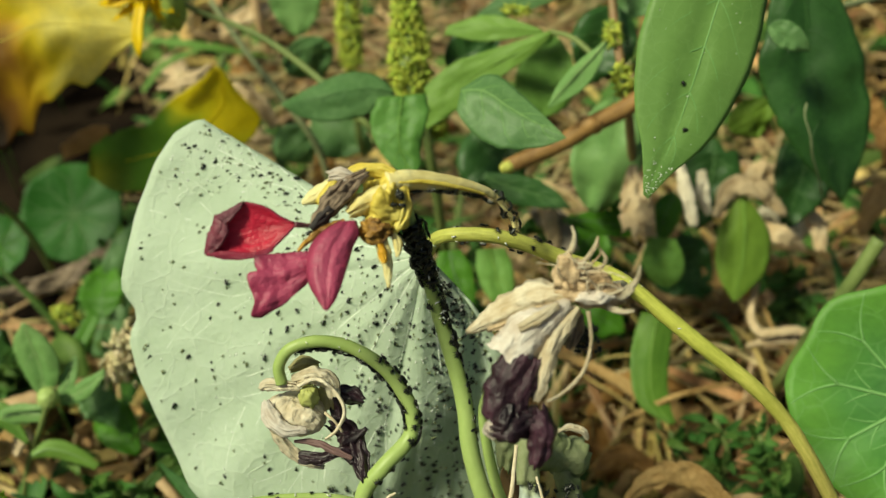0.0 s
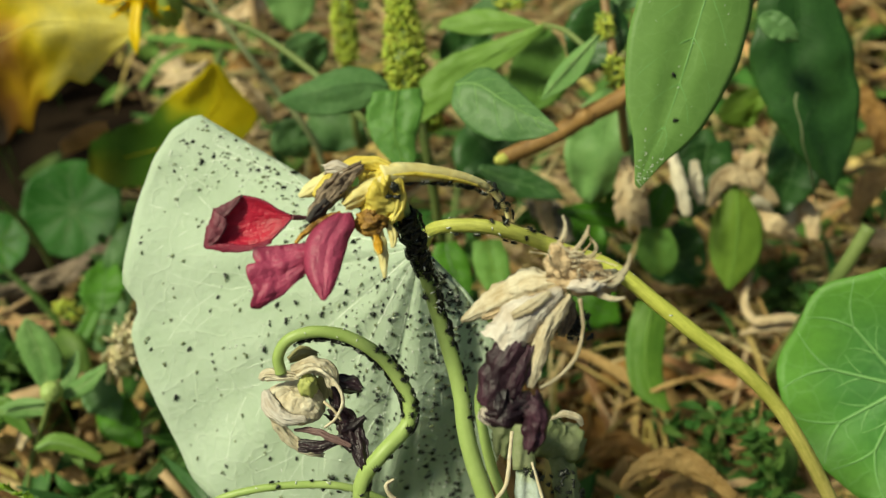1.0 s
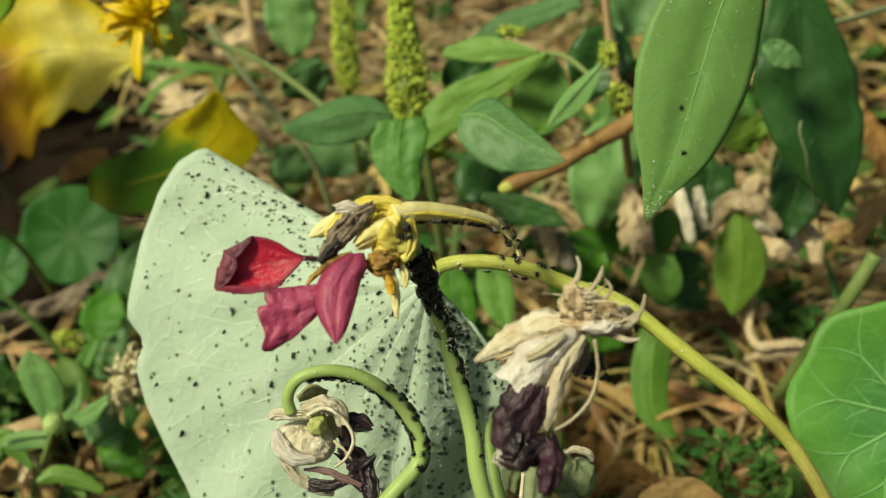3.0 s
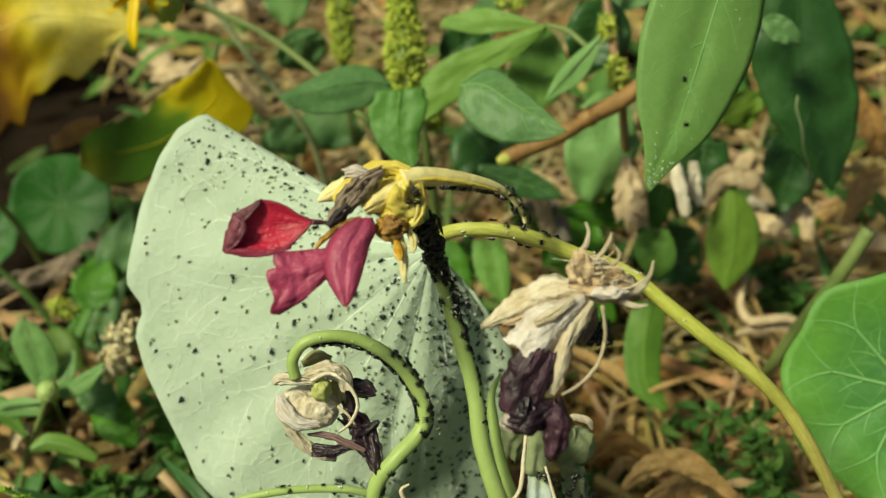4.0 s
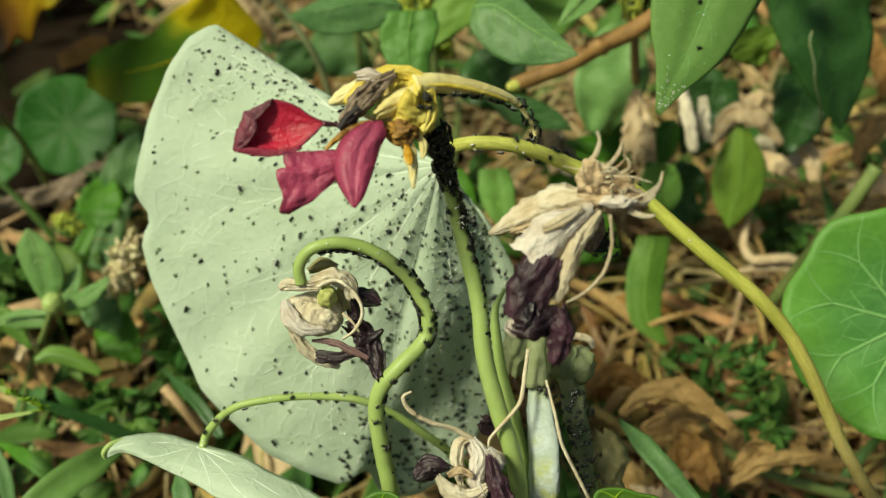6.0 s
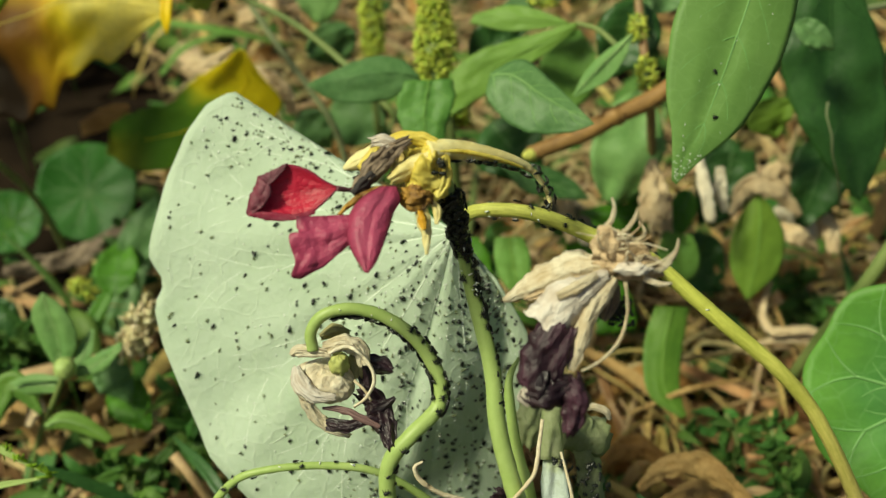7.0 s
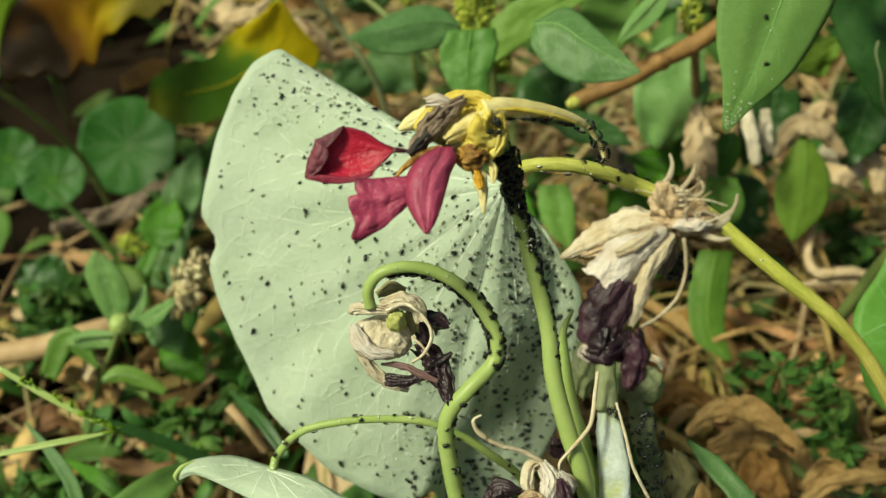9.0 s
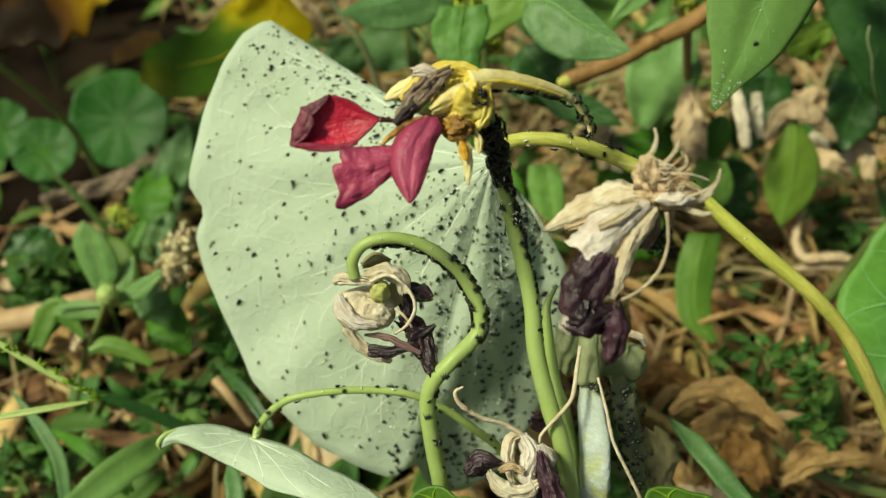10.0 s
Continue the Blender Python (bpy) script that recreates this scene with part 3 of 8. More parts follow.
class Drape:
    """A leaf or petal hung between two edges: u along them, v from the first edge to the second; relief is a profile across, as a share of the width."""

    def __init__(self, first, second, relief=(0, 0), ruffle=0.0, seed=0, freq=3.0, end=None, jag=0.0, face=(0, -0.7071, 0.7071)):
        self.a, self.b = (self.even(spline(e, 10)) for e in (first, second))
        self.e = self.even(spline(end, 10)) if end else None
        bent = np.interp(np.linspace(0, 1, 101), np.linspace(0, 1, len(relief)), relief)
        bent = np.convolve(np.pad(bent, 9, mode="reflect", reflect_type="odd"), np.hanning(21)[1:-1] / np.hanning(21).sum(), "valid")
        self.relief, self.ruffle, self.seed, self.freq, self.jag, self.n = bent, ruffle, seed, freq, jag, np.array(face)
        self.len = np.linalg.norm(np.diff((self.a + self.b) / 2, axis=0), axis=1).sum()

    @staticmethod
    def even(c, n=81):
        run = np.concatenate([[0], np.cumsum(np.linalg.norm(np.diff(c, axis=0), axis=1))])
        return np.array([np.interp(np.linspace(0, run[-1], n), run, c[:, k]) for k in range(3)]).T

    @staticmethod
    def on(c, q):
        i = min(max(q, 0), 1) * (len(c) - 1)
        k = min(int(i), len(c) - 2)
        return c[k] + (c[k + 1] - c[k]) * (i - k)

    def __call__(self, u, v, lift=0.0):
        a, b = self.on(self.a, u), self.on(self.b, u)
        w = np.linalg.norm(b - a)
        p = a + (b - a) * (v + self.jag * (v - 0.5) * noise.noise(Vector((u * 14, 3.0 if v > 0.5 else 9.0, self.seed))))
        if self.e is not None:
            p = p + u**5 * (self.on(self.e, v) - self.a[-1] - (self.b[-1] - self.a[-1]) * v)
        h = w * np.interp(v, np.linspace(0, 1, len(self.relief)), self.relief)
        q = Vector((u * self.freq, v * self.freq * 0.7, self.seed * 1.7))
        return p + self.n * (h + lift + self.ruffle * w * (noise.noise(q) + 0.45 * noise.noise(q * 2.7)))

    def put(self, name, mat, parent, label="", wear=None, nu=40, nv=21, thick=0.0003, lift=0.0, across=7.0):
        us, vs = np.linspace(0, 1, nu), np.linspace(0, 1, nv)
        ob = part(name, slab(np.array([[self(u, v, lift) for v in vs] for u in us]), thick), mat, parent, label)
        grain(ob, [(u * self.len * 300, v * across, self.seed) for u in us for v in vs])
        if wear:
            at = ob.data.attributes.new("wear", "FLOAT", "POINT")
            at.data.foreach_set("value", [float(wear(u, v)) for u in us for v in vs] * 2)
        return ob


def grain(ob, places):
    """Stores the way of the fibres: along, across, seed."""
    at = ob.data.attributes.new("grain", "FLOAT_VECTOR", "POINT")
    at.data.foreach_set("vector", np.array(list(places) * (len(ob.data.vertices) // len(places)), float).ravel())


def ramp01(x, lo, hi):
    return min(1.0, max(0.0, (x - lo) / (hi - lo)))


def plain_leaf(name, base, tip, width, mat, label, vein="vein_dark", thick=0.0003, veins=6, vr=0.7, group="weed leaves", vside=1, stalk=None, stalk_mat="stem_dull", **kw):
    """A single leaf with blade, midrib and side veins, and a stalk down to the plant or the ground."""
    sh = Blade(base, tip, width, **kw)
    ob = thing(name, base, label, "leaf", group)
    blade = part("blade", sh.sheet(thick=thick), mat, ob)
    part("midrib", sh.midrib(0.00045 * vr, vside), vein, blade, "paler raised midrib")
    if veins:
        part("vein", sh.veins(veins, 0.0002 * vr, vside), vein, blade, kind="stuff")
    if stalk is not None:
        part("leaf_stalk", tube([sh(0.02, 0), *stalk], [0.0006, 0.0008], 7, 6), stalk_mat, ob)
    return ob, sh


# ---- ground ----
def ground_height(x, y):
    v = Vector((x * 14, y * 14, 0.3))
    near = max(0.0, 1 - math.hypot(x, y - 0.2) / 3)
    return near * (0.012 * noise.noise(v) + 0.006 * noise.noise(v * 3.1)) - 0.004


def build_ground():
    rings = [0.0] + [0.012 * 1.09**k for k in range(106)]
    verts, faces, n = [], [], 72
    for r in rings:
        for k in range(n):
            a = 2 * math.pi * k / n
            x, y = r * math.cos(a), 0.2 + r * math.sin(a)
            verts.append((x, y, ground_height(x, y)))
    for i in range(len(rings) - 1):
        for k in range(n):
            q = (k + 1) % n
            faces.append((i * n + k, i * n + q, (i + 1) * n + q, (i + 1) * n + k))
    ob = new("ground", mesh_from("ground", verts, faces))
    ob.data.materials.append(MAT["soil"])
    tagged(ob, "dark crumbly garden soil under dry mulch", "ground", "", "structure")


def chip(c, size, turn, tilt, curl, aspect, seed):
    """One curled shred of dry leaf or bark."""
    nu, nv = 5, 3
    g = np.zeros((nu, nv, 3))
    for i, u in enumerate(np.linspace(-1, 1, nu)):
        for j, v in enumerate(np.linspace(-1, 1, nv)):
            w = aspect * (1 - 0.75 * abs(u) ** 2.2)
            g[i, j] = (u, v * w, curl * u * u + 0.35 * curl * v * v + 0.12 * noise.noise(Vector((u * 1.5, v * 1.5, seed))))
    g *= size / 2
    m = np.array((Matrix.Rotation(turn, 3, "Z") @ Matrix.Rotation(tilt, 3, "X") @ Matrix.Rotation(tilt * 0.6, 3, "Y")))
    v, f = slab(g @ m.T, size * 0.02)
    return v + np.asarray(c), f


def scatter(count, seed, y0=0.09, y1=0.75, half=0.62):
    r = random.Random(seed)
    out = []
    while len(out) < count:
        y = y0 + (y1 - y0) * r.random() ** 1.25
        x = (r.random() * 2 - 1) * half * (0.25 + 0.75 * (y - y0 + 0.25) / (y1 - y0 + 0.25))
        out.append((x, y, r))
    return out


def in_shade_patch(x, y, r):
    """Patch behind the leaf kept mostly bare; its near-black soil stands in for shade."""
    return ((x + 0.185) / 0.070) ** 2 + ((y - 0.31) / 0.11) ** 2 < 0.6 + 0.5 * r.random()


def build_mulch():
    for name, mat, count, lo, hi, asp, label in (
            ("mulch", "mulch", 4200, 0.008, 0.040, 0.19, "brown shredded dry leaves and bark mulch"),
            ("wood_chips", "mulch_pale", 900, 0.008, 0.036, 0.22, "pale tan splinters and dry stalk shreds")):
        geos = []
        for i, (x, y, r) in enumerate(scatter(count, 31 + count)):
            if in_shade_patch(x, y, r):
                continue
            z = ground_height(x, y) + r.random() ** 2 * 0.02 + 0.002
            geos.append(chip((x, y, z), lo + (hi - lo) * r.random() ** 1.6, r.random() * 6.3, r.gauss(0, 0.45), r.gauss(0.1, 0.28), asp * (0.5 + r.random()), i * 0.37))
        v, f = join(*geos)
        ob = new(name, mesh_from(name, v, f))
        ob.data.materials.append(MAT[mat])
        tagged(ob, label, "mulch", "", "stuff")
    geos = []
    for i, (x, y, r) in enumerate(scatter(1100, 77)):
        if in_shade_patch(x, y, r):
            continue
        z, a, l = ground_height(x, y) + 0.004, r.random() * 6.3, 0.02 + 0.05 * r.random()
        d = np.array((math.cos(a), math.sin(a), r.gauss(0, 0.12))) * l
        c = np.array((x, y, z + r.random() * 0.018))
        geos.append(tube([c - d, c + np.array((r.gauss(0, 0.004), r.gauss(0, 0.004), 0.003)), c + d], [0.0004 + 0.0008 * r.random(), 0.0005], 5, 4))
    v, f = join(*geos)
    ob = new("straw", mesh_from("straw", v, f))
    ob.data.materials.append(MAT["straw_stalk"])
    tagged(ob, "dry straw-coloured grass stalks lying on the mulch", "straw", "", "stuff")


def build_outer_bed():
    """The same litter and low weeds, coarser, on all sides of the close-up."""
    r = random.Random(404)
    chips, leaves = [], []
    while len(chips) < 2600:
        q, a = 0.15 + 2.3 * math.sqrt(r.random()), r.random() * 6.3
        x, y = q * math.cos(a), 0.25 + q * math.sin(a)
        if 0.08 < y < 0.76 and abs(x) < 0.2 + 0.6 * y or math.hypot(x, y) < 0.08:
            continue
        z = ground_height(x, y)
        chips.append(chip((x, y, z + 0.006), 0.03 + 0.07 * r.random(), r.random() * 6.3, r.gauss(0, 0.3), r.gauss(0.1, 0.25), 0.35 * (0.5 + r.random()), len(chips) * 0.37))
        l, t = 0.02 + 0.05 * r.random(), r.random() * 6.3
        base = np.array((x + 0.02, y, z))
        leaves.append(Blade(base, base + np.array((math.cos(t) * l, math.sin(t) * l, l * 0.5 * r.random())), l * 0.45, UP, 0.1, 0, 0.25, "ovate", 0.1, 0, len(chips)).sheet(6, 5, 0.0004))
    for name, geos, mat, label in (("bed_litter", chips, "mulch", "brown dry leaf litter over the garden bed"), ("bed_weeds", leaves, "weed", "low green weeds over the garden bed")):
        v, f = join(*geos)
        ob = new(name, mesh_from(name, v, f))
        ob.data.materials.append(MAT[mat])
        tagged(ob, label, "mulch" if mat == "mulch" else "weeds", "", "stuff")


def build_dry_grass():
    """Thin curled strips of dead grass over the mulch, thickest beside the arching stalk."""
    geos = []
    near = random.Random(88)
    places = scatter(420, 61) + [(near.uniform(0.02, 0.15), near.uniform(0.12, 0.27), near) for _ in range(260)]
    for i, (x, y, r) in enumerate(places):
        if in_shade_patch(x, y, r):
            continue
        a, l = r.random() * 6.3, 0.012 + 0.028 * r.random()
        c = np.array((x, y, ground_height(x, y) + 0.006 + 0.022 * r.random()))
        d = np.array((math.cos(a), math.sin(a), r.gauss(0, 0.3))) * l
        geos.append(Blade(c - d, c + d, 0.0010 + 0.0030 * r.random() ** 2, UP + Vector((r.gauss(0, 0.5), r.gauss(-0.3, 0.5), 0)), r.gauss(0.05, 0.16), r.gauss(0, 0.12), 0.5, "strap", 0.3, r.gauss(0, 1.5), i).sheet(10, 4, 0.0002))
    v, f = join(*geos)
    ob = new("dry_grass", mesh_from("dry_grass", v, f))
    ob.data.materials.append(MAT["dry_grass"])
    tagged(ob, "thin curled straw-brown strips of dead grass on the mulch", "dry grass", "", "stuff")


def build_grass():
    """Low grass and seedlings between the mulch."""
    geos = []
    for i, (x, y, r) in enumerate(scatter(520, 5)):
        if in_shade_patch(x, y, r):
            continue
        z, a, l = ground_height(x, y), r.random() * 6.3, 0.02 + 0.045 * r.random()
        base = np.array((x, y, z - 0.002))
        tip = base + np.array((math.cos(a) * 0.8, math.sin(a) * 0.8, 0.3 + 0.5 * r.random())) * l
        geos.append(Blade(base, tip, 0.002 + 0.003 * r.random(), UP, 0.15, r.gauss(0, 0.06), 0.3, "strap", 0.02, r.gauss(0, 0.5), i).sheet(8, 3, 0.0003))
    v, f = join(*geos)
    ob = new("grass", mesh_from("grass", v, f))
    ob.data.materials.append(MAT["grass"])
    tagged(ob, "thin green grass blades growing through the mulch", "grass", "", "stuff")
    geos = []
    for i, (x, y, r) in enumerate(scatter(1500, 9)):
        if in_shade_patch(x, y, r) and i % 3:
            continue
        z = ground_height(x, y) + 0.004 + 0.03 * r.random() ** 1.5
        a, l = r.random() * 6.3, 0.010 + 0.018 * r.random()
        base = np.array((x, y, z))
        tip = base + np.array((math.cos(a), math.sin(a), r.gauss(0.1, 0.35))) * l
        geos.append(Blade(base, tip, l * (0.3 + 0.3 * r.random()), UP, r.gauss(0.05, 0.08), 0, 0.25, r.choice(["ovate", "lance", "oval"]), 0.08, r.gauss(0, 0.5), i).sheet(9, 5, 0.0003))
        geos.append(tube([base, base * (1, 1, 0.5) + np.array((0, 0, 0.0)), np.array((x, y, ground_height(x, y)))], [0.0004, 0.0005], 4, 2))
    v, f = join(*geos)
    ob = new("low_weeds", mesh_from("low_weeds", v, f))
    ob.data.materials.append(MAT["weed"])
    tagged(ob, "small green weed leaves low over the mulch", "weeds", "", "stuff")


def build_bleached_grass():
    """Pale thin strands of last year's grass, matted over the mulch further back and at the sides."""
    r = random.Random(515)
    geos = []
    for i in range(400):
        if i % 3 < 2:
            x, y = r.uniform(-0.10, 0.06), r.uniform(0.25, 0.48)
        else:
            x, y = r.uniform(0.02, 0.15), r.uniform(0.19, 0.33)
        if in_shade_patch(x, y, r):
            continue
        a, l = r.gauss(0.4, 0.9), 0.015 + 0.03 * r.random()
        c = np.array((x, y, ground_height(x, y) + 0.008 + 0.024 * r.random()))
        d = np.array((math.cos(a), math.sin(a), r.gauss(0, 0.25))) * l
        s = np.array((r.gauss(0, 0.3), r.gauss(0, 0.3), 0.25)) * l
        w = 0.0006 + 0.0012 * r.random() ** 2
        geos.append(tube([c - d, c - d * 0.3 + s * 0.6, c + d * 0.4 + s * 0.4, c + d], [w * 0.5, w, w, w * 0.3], 5, 4, 0, 0.5))
    v, f = join(*geos)
    ob = new("bleached_grass", mesh_from("bleached_grass", v, f))
    ob.data.materials.append(MAT["straw_loose"])
    tagged(ob, "pale matted strands of dead grass over the mulch", "dry grass", "", "stuff")


build_ground()
build_mulch()
build_bleached_grass()
build_outer_bed()
build_dry_grass()
build_grass()

# ---- the large infested leaf ----
LEAF_C = Vector((-0.0029, 0.1350, 0.1363))
EX, EY, EN = np.array((1, 0, 0)), np.array((0, -0.7071, -0.7071)), np.array((0, -0.7071, 0.7071))
RIM = [(46, 12, -8), (52, 26.1, -14.8), (62.2, 34.7, -18.4), (70, 44.9, -23.9), (77.5, 54.5, -29.2), (85.6, 67, -34),
       (92.9, 73, -37), (97.2, 74, -35), (100.6, 70, -28), (102.3, 62, -17.5), (105, 68.4, -16.5), (111.3, 68.4, -16.3), (120, 68.5, -15.1), (136, 66.6, -15.1),
       (148.2, 63.5, -15.4), (157.8, 63.3, -16.2), (165.5, 62.9, -15.6), (168.7, 59.6, -15.2), (174, 62.8, -15.2), (189.5, 60.7, -17), (198.5, 59.4, -17.5),
       (206, 58.3, -18), (211.6, 54.8, -19)]
# the part folded away behind: share of the turn, then angle, reach and depth
FLAP = [(220, 208, 51, -27), (240, 195, 40, -40), (270, 150, 32, -50), (300, 110, 34, -50), (340, 75, 30, -40), (375, 54, 22, -26)]
TURNS = np.array([r[0] for r in RIM] + [r[0] for r in FLAP], float)
RIM_XYZ = np.array([(r * math.cos(radians(a)), r * math.sin(radians(a)), h) for a, r, h in RIM + [f[1:] for f in FLAP]]) / 1000


def rim_at(deg):
    d = (deg - 46) % 360 + 46
    t = np.append(TURNS, 406.0)
    return np.array([np.interp(d, t, np.append(RIM_XYZ[:, k], RIM_XYZ[0, k])) for k in range(3)])


# depth of the inner blade, before the rim drops away: angle and millimetres
SHALLOW = [(46, -9), (62, -16), (75, -19), (95, -19), (111, -16.3), (120, -15.1)]
INNER = [(46, -9), (62, -18), (75, -24), (92, -27), (98, -26), (101, -20), (103, -16.8), (111, -16.3), (120, -15.1)]


LEAF_VEINS = (56, 84, 104, 122, 141, 169, 190, 207)


def leaf_point(deg, rho, lift=0.0):
    """A point of the leaf's underside: angle about the stalk, share of the way to the rim."""
    rim = 0.25 * rim_at(deg - 1.4) + 0.5 * rim_at(deg) + 0.25 * rim_at(deg + 1.4)
    rise = 1 - (1 - rho) ** 1.8
    deep = min(1.0, max(0.0, (rho - 0.42) / 0.3))
    inner = (np.interp(deg, *zip(*SHALLOW)) * (1 - deep) + np.interp(min(deg + 9 * (1 - rho), 120), *zip(*INNER)) * deep) / 1000 if 46 < deg < 120 else rim[2]
    drop = max(0.0, (rho - 0.5) / 0.5) ** 1.6
    near = min(abs((deg - v + 180) % 360 - 180) for v in LEAF_VEINS)
    pucker = 0.0013 * min(1, near / 9) ** 1.4 * rho * (1.25 - rho) * 2
    a = radians(deg)
    wob = 0.0016 * rho * noise.noise(Vector((math.cos(a) * rho * 3, math.sin(a) * rho * 3, 2.0))) + 0.0006 * rho * noise.noise(Vector((math.cos(a) * rho * 11, math.sin(a) * rho * 11, 7.0)))
    return np.array(LEAF_C) + rho * (rim[0] * EX + rim[1] * EY) + EN * (inner * rise + (rim[2] - inner) * drop + pucker + wob + lift)


def build_big_leaf():
    ob = thing("nasturtium_leaf", LEAF_C, "large pale green leaf seen from below, speckled with black aphids", "leaf", "nasturtium leaves")
    angles = np.concatenate([np.arange(0, 88, 2.0), np.arange(88, 108, 0.7), np.arange(108, 360, 2.0)])
    grid = np.array([[leaf_point(d, q) for d in angles] for q in np.linspace(0.01, 1, 34)])
    blade = part("blade", slab(grid, 0.0005, True), "leaf_under", ob)
    for d in LEAF_VEINS:
        n1 = rng.uniform(-2, 2)
        part("main_vein", tube([leaf_point(d + n1 * math.sin(q * 3), q, 0.00016) for q in np.linspace(0.02, 0.97, 9)], [0.00018, 0.00019, 0.00015, 0.00008], 6, 4), "vein_under", blade)
        side = []
        for q0, s in ((0.42, 1), (0.5, -1), (0.66, 1), (0.72, -1)):
            side.append(tube([leaf_point(d + n1 * math.sin(q0 * 3) + s * 9.5 * w**1.1, q0 + (0.985 - q0) * w * 0.75, 0.00017) for w in np.linspace(0, 1, 6)], [0.00015, 0.00012, 0.00008], 5, 3))
        for q0, s in ((0.3, 1), (0.36, -1), (0.58, 1), (0.8, -1), (0.85, 1)):
            side.append(tube([leaf_point(d + s * 9 * w, q0 + 0.03 * math.sin(w * 5), 0.00018) for w in np.linspace(0, 1, 6)], [0.0001, 0.00009, 0.00007], 5, 3))
        part("side_vein", join(*side), "vein_under", blade, kind="stuff")
    return ob




# ---- stems of the nasturtium ----
def stem(name, pts, radii, mat, label, n=10, sides=12, category="stem", group="nasturtium stems"):
    ob = thing(name, pts[0], label, category, group)
    part("stalk", tube(pts, radii, sides, n, 0.06), mat, ob)
    return ob


ARCH = [LEAF_C - Vector((0, -0.001, 0.001)), (0.0002, 0.1290, 0.1466), (0.0084, 0.1273, 0.1486), (0.0153, 0.1263, 0.1473), (0.0222, 0.1245, 0.1453), (0.0308, 0.1228, 0.1426), (0.0389, 0.1181, 0.1382), (0.0458, 0.1140, 0.1343), (0.0529, 0.1102, 0.1302), (0.0589, 0.1070, 0.1250), (0.0634, 0.1038, 0.1193), (0.0677, 0.1009, 0.1125), (0.0725, 0.0979, 0.1042), (0.0771, 0.0964, 0.0973), (0.0840, 0.0965, 0.0865), (0.112, 0.104, 0.045), (0.135, 0.105, 0.0)]
PEDICEL = [(-0.0043, 0.1159, 0.1647), (-0.0032, 0.1158, 0.1591), (-0.0018, 0.1156, 0.1521), (-0.0001, 0.1138, 0.1449), (0.0019, 0.1104, 0.1390), (0.0043, 0.1048, 0.1324), (0.0055, 0.0991, 0.1257),
           (0.0083, 0.0933, 0.1175), (0.0112, 0.0887, 0.1104), (0.0131, 0.0852, 0.0989), (0.014, 0.085, 0.0)]
CURL = [(-0.0256, 0.1052, 0.1358), (-0.0259, 0.1067, 0.1385), (-0.0239, 0.1082, 0.1411), (-0.0192, 0.1092, 0.1418), (-0.0136, 0.1091, 0.1401), (-0.0083, 0.1072, 0.1366), (-0.0046, 0.1043, 0.1310), (-0.0046, 0.1013, 0.1269),
        (-0.0087, 0.0971, 0.1246), (-0.0121, 0.0945, 0.1211), (-0.0127, 0.0920, 0.1161), (-0.0115, 0.0885, 0.1088), (-0.0102, 0.0854, 0.1005), (-0.012, 0.09, 0.0)]
THIN = [(-0.0449, 0.0925, 0.1038), (-0.0442, 0.0947, 0.1055), (-0.0396, 0.0963, 0.1108), (-0.0333, 0.0973, 0.1127), (-0.0252, 0.0982, 0.1130), (-0.0171, 0.0987, 0.1117), (-0.0109, 0.0989, 0.1075), (-0.0045, 0.0984, 0.1012),
        (0.0010, 0.0976, 0.0947), (0.0061, 0.0954, 0.0816), (0.004, 0.10, 0.0)]
SIDE = [(0.0093, 0.1134, 0.1263), (0.0076, 0.1097, 0.1244), (0.0083, 0.1048, 0.1199), (0.0099, 0.1003, 0.1143), (0.0121, 0.0965, 0.1093), (0.0154, 0.0894, 0.0891), (0.02, 0.09, 0.0)]


def stalk_part(parent, name, pts, radii, mat, label):
    ob = part(name, tube(pts, radii, 12, 10, 0.06), mat, parent, label)
    rings = len(ob.data.vertices) // 12
    at = ob.data.attributes.new("wear", "FLOAT", "POINT")
    at.data.foreach_set("value", [min(1.0, 1.05 * i / rings) for i in range(rings) for _ in range(12)])
    grain(ob, [(i * 0.25, 2.5 * math.cos(k * 0.5236), 2.5 * math.sin(k * 0.5236)) for i in range(rings) for k in range(12)])
    return ob


leaf_thing = build_big_leaf()
stalk_part(leaf_thing, "leaf_stalk", ARCH, [0.0012, 0.0013, 0.0014, 0.0014, 0.0013, 0.0013, 0.0013, 0.0014], "stem_yellow", "long arching yellow-green stalk")


# ---- withered flowers ----
def lump(c, size, seed, amp=0.35, freq=2.2, axes=(1, 1, 1), rings=24, segs=32):
    """A crumpled rounded body with creases."""
    v, f = [], []
    for i in range(rings + 1):
        p = math.pi * i / rings
        for k in range(segs):
            a = 2 * math.pi * k / segs
            d = Vector((math.sin(p) * math.cos(a), math.sin(p) * math.sin(a), math.cos(p)))
            q, q2 = d * freq + Vector((seed, 0, 0)), d * freq * 2.4 + Vector((0, seed, 0))
            r = 1 + amp * (0.9 * noise.noise(q * 0.7) - 0.9 * abs(noise.noise(q)) - 0.6 * abs(noise.noise(q2))) + amp * 0.4
            v.append(np.array(c) + size * r * np.array(d) * axes)
    for i in range(rings):
        for k in range(segs):
            q = (k + 1) % segs
            f.append((i * segs + k, (i + 1) * segs + k, (i + 1) * segs + q, i * segs + q))
    return np.array(v), f


def crease(x, y, z):
    """Sharp-edged folds between -1 and 1."""
    return 1 - 3.2 * abs(noise.noise(Vector((x, y, z))))


